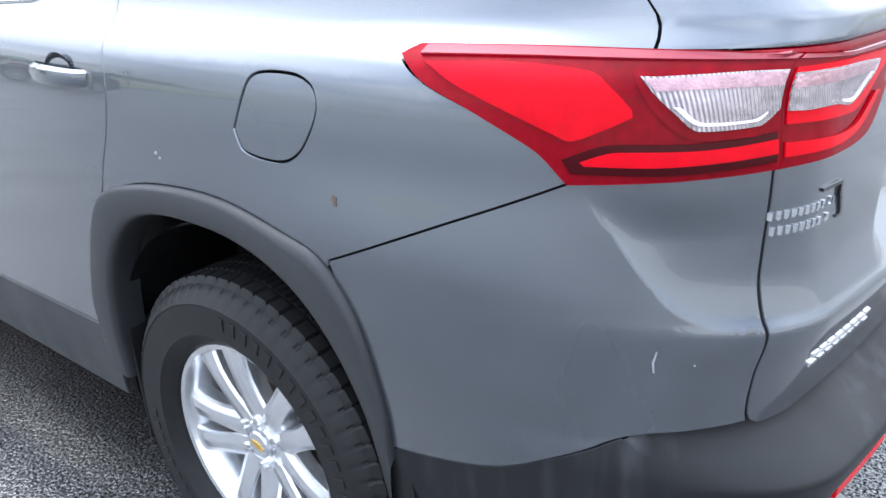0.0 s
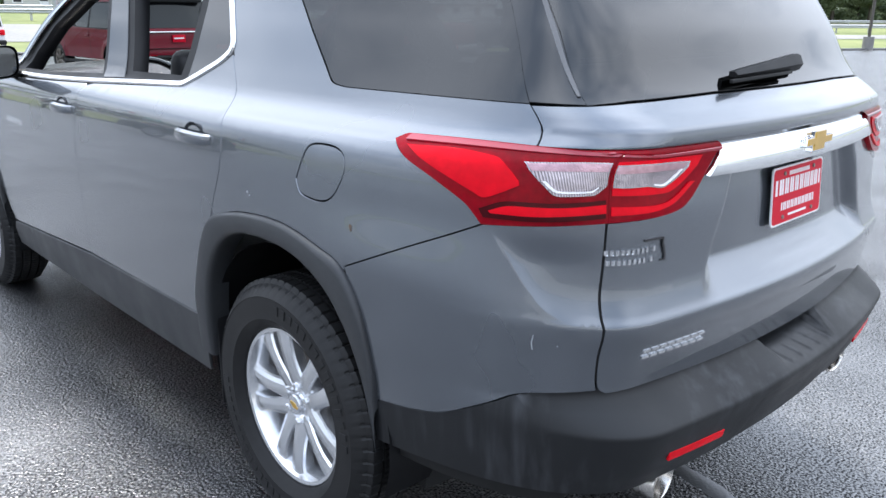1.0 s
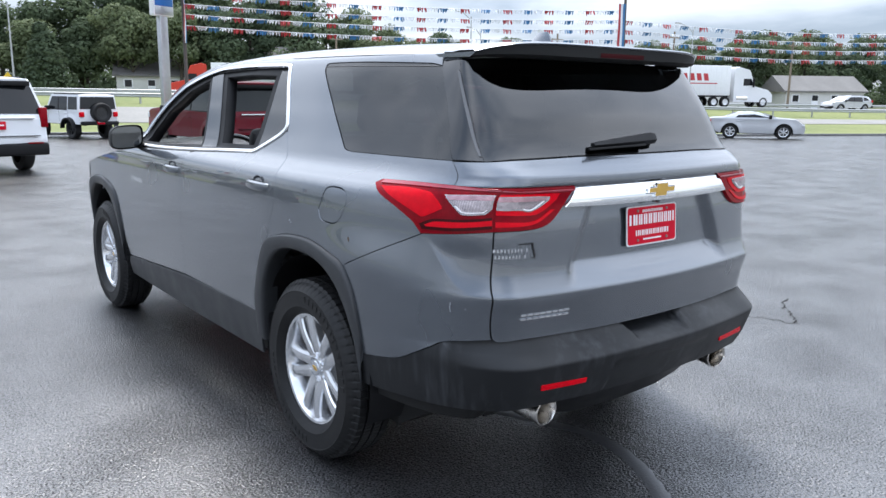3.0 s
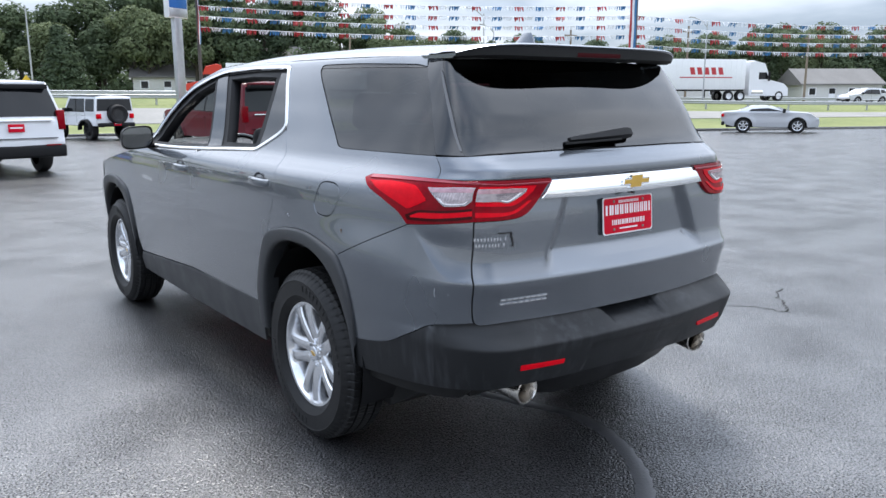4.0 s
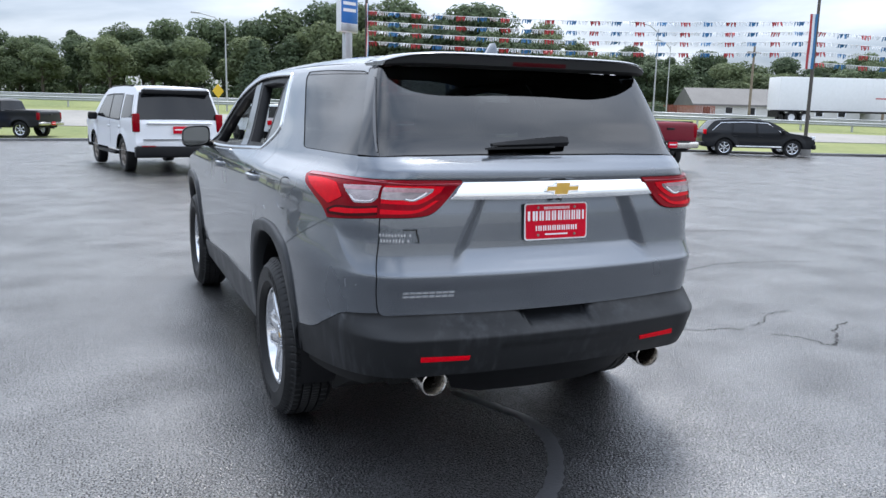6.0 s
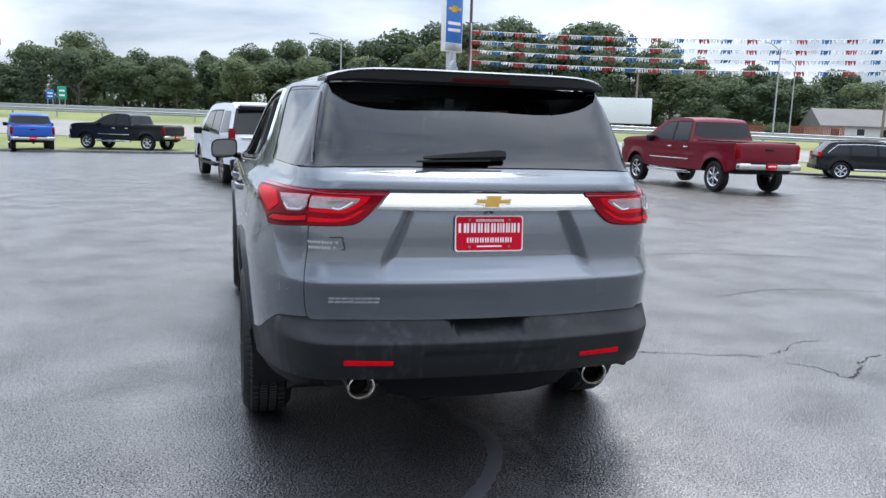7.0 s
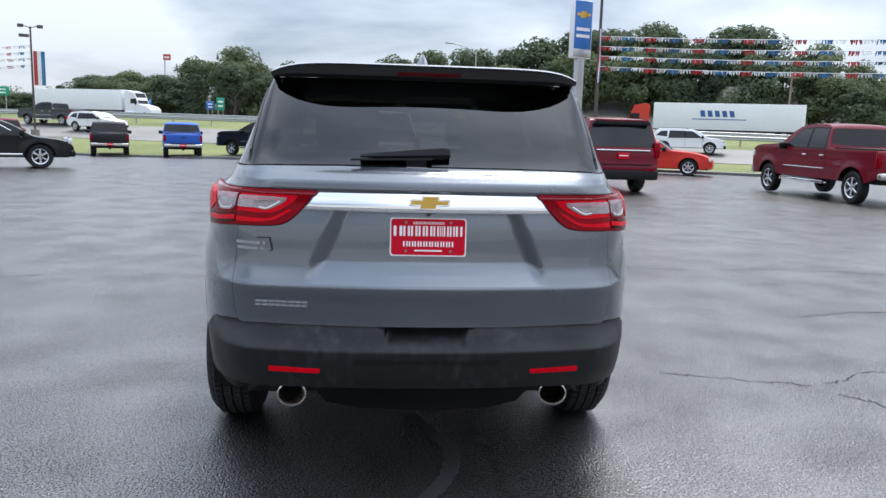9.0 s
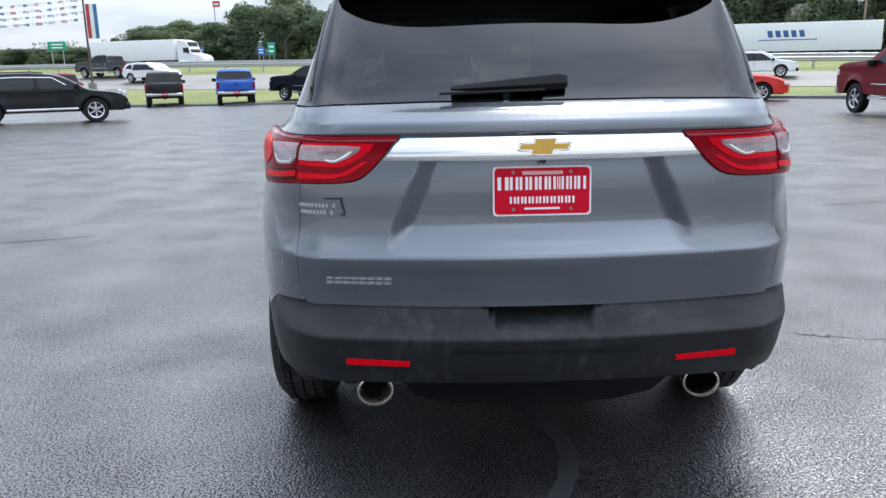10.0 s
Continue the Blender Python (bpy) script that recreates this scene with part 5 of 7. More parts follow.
def vehicle(name, label, category, at, heading, top, windows, wheels, half, mat, wheel_r=.38, rear_glass=None, front_glass=None, lamps=(), plate_z=None,
            bumper=None, chrome_rear=False, taper=.12, tumble=.16, belt=1.1, group="", extra=None, glass=None, rim=None, bumper_mat=None, lower=None, arch=.06):
    """A parked vehicle. top: the side outline over the car from the rear foot to the front foot, (y, z); windows: side windows as outlines."""
    z0 = at[2] if len(at) > 2 else height(at[0], at[1])
    car = empty(name, label, category, group, at=Matrix.Translation((at[0], at[1], z0)) @ Euler((0, 0, math.atan2(-heading[0], heading[1]))).to_matrix().to_4x4())
    for _ in range(2):
        cut = [top[0]]
        for a, b in zip(top, top[1:]):
            q = min(.25, .075 / max(1e-6, math.hypot(b[0] - a[0], b[1] - a[1])))
            cut += [(a[0] + (b[0] - a[0]) * q, a[1] + (b[1] - a[1]) * q), (b[0] + (a[0] - b[0]) * q, b[1] + (a[1] - b[1]) * q)]
        top = cut + [top[-1]]
    y_back, y_front = top[0][0], top[-1][0]
    zlow = min(top[0][1], top[-1][1])
    roof = max(z for y, z in top)

    def wide(y, z):
        w = half * (1 - taper * (abs(y - (y_back + y_front) / 2) / ((y_front - y_back) / 2)) ** 4)
        if z > belt:
            w -= tumble * ((z - belt) / (roof - belt)) ** 1.2
        else:
            w -= .05 * ((belt - z) / belt) ** 2 + .010 * ramp(belt - .02, belt - .16, z) * ramp(belt - .42, belt - .2, z)
            for wy in wheels:
                q = math.hypot(y - wy, z - wheel_r) - wheel_r
                w += .020 * ramp(.26, .09, q)
        return w
    side = lambda y, z: (-wide(y, z), y, z)
    low = []
    sill = zlow if lower is None else lower
    for wy in sorted(wheels, reverse=True):
        R = wheel_r + arch
        low.append((wy + R + .02, sill))
        for k in range(11):
            a = math.pi * k / 10
            low.append((wy + R * math.cos(a), max(sill, wheel_r + R * math.sin(a) * .98)))
        low.append((wy - R - .02, sill))
    outline = list(top) + low
    for fl in (False, True):
        patch("body_side", outline, side, mat, car, step=.085, thick=.0, gap=0, flip=fl)
    bm = bmesh.new()
    rows = []
    tp = dense(list(top) + [top[-1]], .12)
    n = len(tp)
    for k, (y, z) in enumerate(tp):
        a, b = tp[max(k - 1, 0)], tp[min(k + 1, n - 1)]
        d = Vector((b[0] - a[0], b[1] - a[1]))
        d = d.normalized() if d.length > 1e-6 else Vector((1, 0))
        nv = Vector((-d.y, d.x))
        w = wide(y, z)
        rows.append([(w * u, y + nv.x * .05 * (1 - u * u), z + nv.y * .035 * (1 - u * u)) for u in (-1, -.96, -.8, -.5, 0, .5, .8, .96, 1)])
    loft(bm, rows)
    part("body_shell", bm, mat, car, sharp=28)
    gl = glass or DARKGLASS
    doors = windows[:2]
    if len(doors) == 2:
        a, b = doors
        surround = shrink([b[0], b[1], b[2] if len(b) < 6 else b[-3], a[1]] + a[2:4] if len(a) == 4 else b + a[1:], -.035)
        for fl in (False, True):
            patch("window_surround", surround, side, BLACK, car, step=.2, thick=.002, gap=0, lift=.003, flip=fl)
            for y in (b[0][0] - .05, (a[0][0] + b[-1][0]) / 2, a[-1][0] + .06):
                patch("door_seam", [(y - .007, sill + .1), (y + .007, sill + .1), (y + .007, belt), (y - .007, belt)], side, BLACK, car, step=.12, thick=0, gap=0, lift=.003, flip=fl)
    for wd in windows:
        for fl in (False, True):
            patch("side_window", wd, side, gl, car, step=.2, thick=.006, gap=0, lift=.006, flip=fl)
    for nm, seg in (("rear_window", rear_glass), ("windscreen", front_glass)):
        if not seg:
            continue
        (ya, za), (yb, zb) = seg
        d = Vector((yb - ya, zb - za)).normalized()
        nv = Vector((-d.y, d.x))
        bm = bmesh.new()
        rows = []
        for k in range(5):
            t = k / 4
            y, z = ya + (yb - ya) * t, za + (zb - za) * t
            w = wide(y, z) - .05
            rows.append([(w * u, y + nv.x * (.008 + .05 * (1 - u * u)), z + nv.y * (.008 + .05 * (1 - u * u))) for u in (-1, -.6, -.2, .2, .6, 1)])
        loft(bm, rows)
        part(nm, bm, gl, car)
    for (lx0, lx1, ly, lz0, lz1, lm, nm) in lamps:
        for sx in (-1, 1):
            bm = bmesh.new()
            xa, xb = sorted((sx * lx0, sx * lx1))
            box(bm, xa, xb, ly - .06, ly + .06, lz0, lz1, .02)
            part(nm, bm, lm, car)
    if bumper:
        for (by, bz0, bz1, depth) in bumper:
            bm = bmesh.new()
            box(bm, -half * .95, half * .95, by - depth, by + depth, bz0, bz1, .05, 3)
            part("bumper", bm, bumper_mat or BLACK, car)
    if plate_z:
        bm = bmesh.new()
        py = y_back - .09 if not isinstance(plate_z, tuple) else plate_z[1]
        pz = plate_z if not isinstance(plate_z, tuple) else plate_z[0]
        box(bm, -.155, .155, py - .012, py, pz - .08, pz + .08, .004)
        p = part("dealer_plate", bm, RED_PLATE, car, "red dealer plate")
        bm = bmesh.new()
        box(bm, -.12, .12, py - .0145, py - .0125, pz - .008, pz + .022)
        part("letter_bar", bm, WHITE, p, smooth=False)
    bm = bmesh.new()
    box(bm, -half * .82, half * .82, y_back + .12, y_front - .12, sill - .03, sill + .45)
    part("underbody", bm, VOID, car, smooth=False)
    for wy in wheels:
        for sx in (-1, 1):
            m = Matrix.Translation((sx * (half - .16), wy, wheel_r)) @ Euler((0, radians(90 * sx), 0)).to_matrix().to_4x4()
            w = empty("wheel", "", "")
            w.parent = car
            bm = bmesh.new()
            r = wheel_r
            ring(bm, [(r * .62, .09), (r * .72, .125), (r * .9, .13), (r * .98, .10), (r, .05), (r, -.05), (r * .98, -.10), (r * .6, -.12)], 40, m)
            part("tyre", bm, RUBBER, w)
            bm = bmesh.new()
            ring(bm, [(0, .06), (r * .56, .06), (r * .57, .10), (r * .64, .115), (r * .64, .09)], 30, m)
            for q in range(6):
                a = q * math.pi / 3
                mm = m @ Euler((0, 0, a)).to_matrix().to_4x4()
                box(bm, r * .1, r * .58, -.03, .03, .07, .115, .01, 1, m=mm)
            part("rim", bm, rim or ALLOY, w)
            bm = bmesh.new()
            ring(bm, [(r * .20, .064), (r * .55, .064)], 24, m)
            part("rim_gap", bm, VOID, w)
    for sx in (-1, 1):
        my = front_glass[0][0] + .15 if front_glass and front_glass[0][1] < front_glass[1][1] else (front_glass[1][0] - .25 if front_glass else .9)
        bm = bmesh.new()
        box(bm, sx * (half + .09) - .11, sx * (half + .09) + .11, my - .06, my + .08, belt - .02, belt + .17, .05, 3)
        part("door_mirror", bm, extra or BLACK, car)
        for k, wd in enumerate(windows[:2]):
            yc = min(p[0] for p in wd) + .12
            bm = bmesh.new()
            box(bm, sx * wide(yc, belt - .12) - .02, sx * wide(yc, belt - .12) + .025, yc - .10, yc + .10, belt - .15, belt - .11, .01)
            part("door_handle", bm, CHROME if chrome_rear else mat, car)
    return car


def big_suv(name, label, at, heading, mat):
    top = [(-2.58, .50), (-2.66, .66), (-2.62, .80), (-2.62, 1.08), (-2.57, 1.18), (-2.42, 1.62), (-2.33, 1.88), (-2.2, 1.915), (-1.2, 1.94), (-.1, 1.925), (.38, 1.87), (.75, 1.70), (1.42, 1.27), (2.4, 1.19), (2.62, 1.10), (2.70, .85), (2.66, .50)]
    car = vehicle(name, label, "SUV", at, heading, top,
                  [[(-.35, 1.20), (-.38, 1.74), (.34, 1.71), (1.00, 1.24)], [(-1.42, 1.20), (-1.40, 1.74), (-.48, 1.74), (-.45, 1.20)], [(-2.38, 1.25), (-2.22, 1.74), (-1.58, 1.75), (-1.55, 1.22)]],
                  (-1.50, 1.55), 1.02, mat, .40, ((-2.565, 1.20), (-2.36, 1.80)), ((.44, 1.83), (1.36, 1.31)),
                  [(.85, 1.0, -2.585, .94, 1.34, LAMP, "tail_lamp"), (.70, .98, 2.60, .95, 1.10, HEADLAMP, "headlamp")],
                  (.99, -2.70), [(-2.60, .38, .64, .11), (2.62, .40, .70, .09)], belt=1.15, tumble=.20, rim=DARKMETAL, arch=.085, taper=.05)
    # the black band at the rear window's top stands in for the spoiler's shadow
    for nm, b, mt in (("chrome_strip", (-.72, .72, -2.70, -2.62, 1.115, 1.15), CHROME), ("tailgate_seam", (-.80, .80, -2.725, -2.66, .775, .785), BLACK), ("window_shade", (-.74, .74, -2.53, -2.40, 1.77, 1.86), BLACK), ("roof_spoiler", (-.70, .70, -2.52, -2.25, 1.86, 1.91), mat), ("running_board", (-1.06, -.90, -1.0, 1.1, .38, .44), BLACK),
                      ("running_board", (.90, 1.06, -1.0, 1.1, .38, .44), BLACK), ("reflector", (-.85, -.55, -2.72, -2.69, .62, .65), LAMP), ("reflector", (.55, .85, -2.72, -2.69, .62, .65), LAMP), ("roof_rail", (-.80, -.76, -1.9, .2, 1.92, 1.96), BLACK), ("roof_rail", (.76, .80, -1.9, .2, 1.92, 1.96), BLACK)):
        bm = bmesh.new()
        box(bm, *b, .01)
        part(nm, bm, mt, car)
    return car


def pickup(name, label, at, heading, mat, wb=3.75, hi=1.93):
    top = [(-2.88, .66), (-2.93, .82), (-2.92, 1.27), (-2.88, 1.33), (-1.02, 1.33), (-.98, 1.36), (-.86, hi - .12), (-.70, hi - .02), (0, hi), (.50, hi - .06), (.80, hi - .19), (1.36, 1.42), (2.52, 1.36), (2.80, 1.30), (2.93, 1.18), (2.95, .95), (2.92, .55)]
    car = vehicle(name, label, "pickup", at, heading, top,
                  [[(.02, 1.34), (0, hi - .13), (.42, hi - .15), (1.08, 1.36)], [(-.80, 1.34), (-.76, hi - .13), (-.10, hi - .12), (-.08, 1.34)]],
                  (-wb / 2 - .02, wb / 2), 1.01, mat, .41, ((-.965, 1.40), (-.88, hi - .12)), ((.56, hi - .12), (1.30, 1.46)),
                  [(.84, .985, -2.875, .92, 1.27, LAMP, "tail_lamp"), (.70, .97, 2.88, 1.02, 1.20, HEADLAMP, "headlamp")],
                  (.74, -3.10), [(-2.98, .64, .82, .10), (2.92, .50, .74, .10)], True, belt=1.28, tumble=.17, taper=.04, bumper_mat=STEEL, arch=.11)
    for nm, b, mt in (("bed_cover", (-.90, .90, -2.84, -1.08, 1.335, 1.370), BLACK), ("bumper_step", (-.62, .62, -3.09, -2.95, .80, .835), BLACK), ("side_strip", (-1.022, -1.0, -.85, 1.15, .80, .83), CHROME), ("side_strip", (1.0, 1.022, -.85, 1.15, .80, .83), CHROME), ("tailgate_handle", (-.12, .12, -3.0, -2.965, 1.14, 1.19), BLACK), ("side_step", (-1.05, -.92, -.9, 1.2, .42, .50), CHROME), ("side_step", (.92, 1.05, -.9, 1.2, .42, .50), CHROME),
                      ("tailgate_seam", (-.82, .82, -2.985, -2.972, .83, .845), BLACK), ("hitch", (-.06, .06, -3.12, -2.9, .48, .56), BLACK)):
        bm = bmesh.new()
        box(bm, *b, .008)
        part(nm, bm, mt, car)
    return car


def crossover(name, label, at, heading, mat, cat="SUV", low=.93):
    top = [(-2.28, .48), (-2.38, .70), (-2.36, 1.02), (-2.28, 1.12), (-2.02, 1.46), (-1.86, 1.62), (-1.2, 1.68), (-.2, 1.69), (.40, 1.62), (.75, 1.46), (1.25, 1.10), (2.0, 1.00), (2.30, .86), (2.38, .66), (2.34, .42)]
    top = [(y, z * low) for y, z in top]
    car = vehicle(name, label, cat, at, heading, top,
                  [[(y, z * low) for y, z in w] for w in ([(-.05, 1.08), (-.08, 1.52), (.30, 1.51), (.92, 1.10)], [(-1.12, 1.08), (-1.05, 1.54), (-.18, 1.53), (-.15, 1.08)], [(-1.95, 1.20), (-1.62, 1.50), (-1.22, 1.52), (-1.22, 1.12)])],
                  (-1.42, 1.42), .95, mat, .37, ((-2.24, 1.16 * low), (-1.93, 1.56 * low)), ((.45, 1.58 * low), (1.20, 1.13 * low)),
                  [(.70, .93, -2.28, .92, 1.12, LAMP_HOT, "tail_lamp"), (.62, .90, 2.26, .76, .92, HEADLAMP, "headlamp")],
                  (.85, -2.46), [(-2.34, .40, .60, .08), (2.32, .36, .56, .08)], belt=.99, tumble=.20)
    for sx in (-1, 1):
        bm = bmesh.new()
        pipe(bm, [(sx * (.945 - .19 * max(0, z * low - .99) / .57), y, z * low) for y, z in ((-1.98, 1.17), (-1.60, 1.525), (-.6, 1.565), (.32, 1.535), (.96, 1.085))], .016, 6)
        part("window_trim", bm, CHROME, car)
        bm = bmesh.new()
        box(bm, sx * .93 - .03, sx * .93 + .03, -.95, .95, .40, .46, .01)
        part("sill_strip", bm, CHROME, car)
        bm = bmesh.new()
        pipe(bm, [(sx * .66, y, z * low) for y, z in ((-1.6, 1.68), (-1.4, 1.72), (-.2, 1.73), (.1, 1.69))], .018, 6)
        part("roof_rail", bm, BLACK, car)
    return car


def coupe(name, label, at, heading, mat, L=4.9, H=1.42, soft=None, cat="car"):
    h = L / 2
    top = [(-h + .10, .42), (-h, .62), (-h + .02, .90), (-h + .12, .96), (-h + .75, 1.0), (-.95, H - .06), (-.55, H), (-.05, H - .02), (.25, H - .12), (.85, .98), (1.7, .92), (h - .25, .78), (h, .58), (h - .06, .30)]
    car = vehicle(name, label, cat, at, heading, top, [[(-.95, 1.0), (-.82, H - .16), (-.1, H - .12), (.18, H - .18), (.62, 1.0)]],
                  (-h + 1.0, h - .95), .94, mat, .345, ((-h + .85, 1.04), (-1.02, H - .12)), ((.30, H - .10), (.82, 1.0)),
                  [(.45, .86, -h + .06, .74, .88, LAMP_HOT, "tail_lamp"), (.55, .86, h - .12, .60, .72, HEADLAMP, "headlamp")], None,
                  [(-h + .08, .34, .52, .07)], belt=.96, tumble=.20, taper=.16, lower=.28)
    if soft:
        side = lambda y, z: (-.80 + .12 * (z - .96) / (H - .96), y, z)
        bm = bmesh.new()
        rows = []
        for y, z in ((-1.45, 1.0), (-1.0, H - .05), (-.55, H + .02), (-.05, H), (.25, H - .10)):
            w = .80 - .14 * (z - .96) / (H - .96)
            rows.append([(w * u, y, z - .04 * abs(u) ** 4 + .012) for u in (-1, -.7, 0, .7, 1)])
        loft(bm, rows)
        part("soft_top", bm, BLACK, car, "black folding soft top")
    return car


def boxy_offroad(name, label, at, heading):
    top = [(-1.95, .62), (-1.98, .80), (-1.96, 1.15), (-1.94, 1.80), (-1.85, 1.86), (0, 1.87), (.25, 1.84), (.60, 1.22), (1.75, 1.16), (1.82, 1.10), (1.84, .70)]
    car = vehicle(name, label, "off-roader", at, heading, top, [[(-.35, 1.22), (-.35, 1.72), (.12, 1.72), (.42, 1.24)], [(-1.05, 1.22), (-1.05, 1.72), (-.45, 1.72), (-.45, 1.22)], [(-1.85, 1.22), (-1.82, 1.74), (-1.15, 1.74), (-1.15, 1.22)]],
                  (-1.22, 1.30), .80, P_WHITE, .42, ((-1.965, 1.24), (-1.945, 1.74)), ((.30, 1.78), (.55, 1.30)),
                  [(.60, .78, -1.99, .92, 1.12, LAMP_HOT, "tail_lamp"), (.40, .60, 1.86, .90, 1.08, HEADLAMP, "headlamp")], (.70, -2.14), [(-2.06, .58, .74, .09), (1.95, .56, .72, .10)], belt=1.2, tumble=.07, taper=.02, rim=BLACK)
    bm = bmesh.new()
    box(bm, -.74, .74, -1.90, .05, 1.83, 1.895, .03)
    part("hard_top", bm, BLACK, car, "black hard top")
    m = Matrix.Translation((.05, -2.10, 1.10)) @ Euler((radians(90), 0, 0)).to_matrix().to_4x4()
    bm = bmesh.new()
    ring(bm, [(.22, .10), (.27, .13), (.36, .13), (.40, .09), (.41, 0), (.40, -.10), (.2, -.12)], 36, m)
    sp = part("spare_tyre", bm, RUBBER, car, "full-size spare tyre on the back door")
    bm = bmesh.new()
    ring(bm, [(0, .07), (.20, .07), (.22, .11), (.24, .11)], 30, m)
    part("spare_rim", bm, GLOSS, sp)
    for sx in (-1, 1):
        for wy in (-1.22, 1.30):
            bm = bmesh.new()
            rows = []
            for k in range(11):
                a = math.pi * k / 10
                rows.append([(sx * .78, wy + .50 * math.cos(a), .45 + .46 * math.sin(a)), (sx * .95, wy + .50 * math.cos(a), .43 + .45 * math.sin(a)), (sx * .95, wy + .45 * math.cos(a), .43 + .40 * math.sin(a)), (sx * .78, wy + .45 * math.cos(a), .44 + .40 * math.sin(a))])
            loft(bm, rows, True, True)
            part("wheel_flare", bm, BLACK, car)
    return car


big_suv("large_suv", "large white SUV with tinted windows parked on the lot", (-.45, 16.75), (-.178, .984), P_WHITE).scale = (.96, .97, .97)
big_suv("large_suv", "large dark red SUV with black rear window on the lot", (6.05, 18.2), (-.06, 1), P_RED)
boxy_offroad("off_roader", "white boxy off-roader with black top and spare wheel", (5.05, 30.3), (-.24, .97)).scale = (.95, .95, .89)
pickup("pickup_truck", "dark red heavy-duty crew-cab pickup with chrome bumper", (12.55, 16.3), (-.02, 1), P_RED, 3.95, 1.97)
pickup("pickup_truck", "bright blue pickup backed on to the kerb", (-10.8, 41.8), (-.25, .97), P_BLUE)
pickup("pickup_truck", "black pickup with dark bed cover beside the verge", (-15.1, 43.0), (-.30, .95), P_BLACK)
pickup("pickup_truck", "black crew-cab pickup with large bright wheels", (-6.1, 42.6), (-.86, .50), P_BLACK)
crossover("crossover", "black crossover with chrome window trim and silver wheels", (-11.8, 21.0), (.90, .42), P_BLACK, low=.87)
crossover("crossover", "black SUV with roof rails parked along the verge", (25.0, 22.6), (.86, -.5), P_BLACK)
coupe("muscle_coupe", "bright orange-red muscle coupe parked at the lot edge", (11.6, 28.2), (.9, -.43), P_CRIMSON, 5.0, 1.45)
coupe("convertible", "silver two-seat convertible with a black soft top", (32.6, 18.0), (.55, -.83), P_SILVER, 4.3, 1.27, soft=True)
pickup("pickup_truck", "dark red pickup parked by the light pole", (-23.0, 47.5), (-.5, .86), P_RED)


# highway traffic, standing as seen
def on_road(m, n):
    x, y = lane(m, n)
    return (x, y, height(x, y) + .03)


EAST, WEST = (MX, MY), (-MX, -MY)
crossover("crossover", "white SUV on the frontage road", on_road(-46, 49.5), EAST, P_WHITE)
pickup("pickup_truck", "dark grey pickup on the frontage road", on_road(-53, 52), WEST, P_GREY)
crossover("crossover", "white crossover on the frontage road", on_road(.5, 50), EAST, P_WHITE)
crossover("crossover", "silver crossover passing on the highway", on_road(58, 64), WEST, P_SILVER)

TRAILER = material("trailer_white", (.76, .77, .78), .4, vary=.05, grain=4)
CAB_RED = paint("cab_red", (.55, .05, .03), 0)


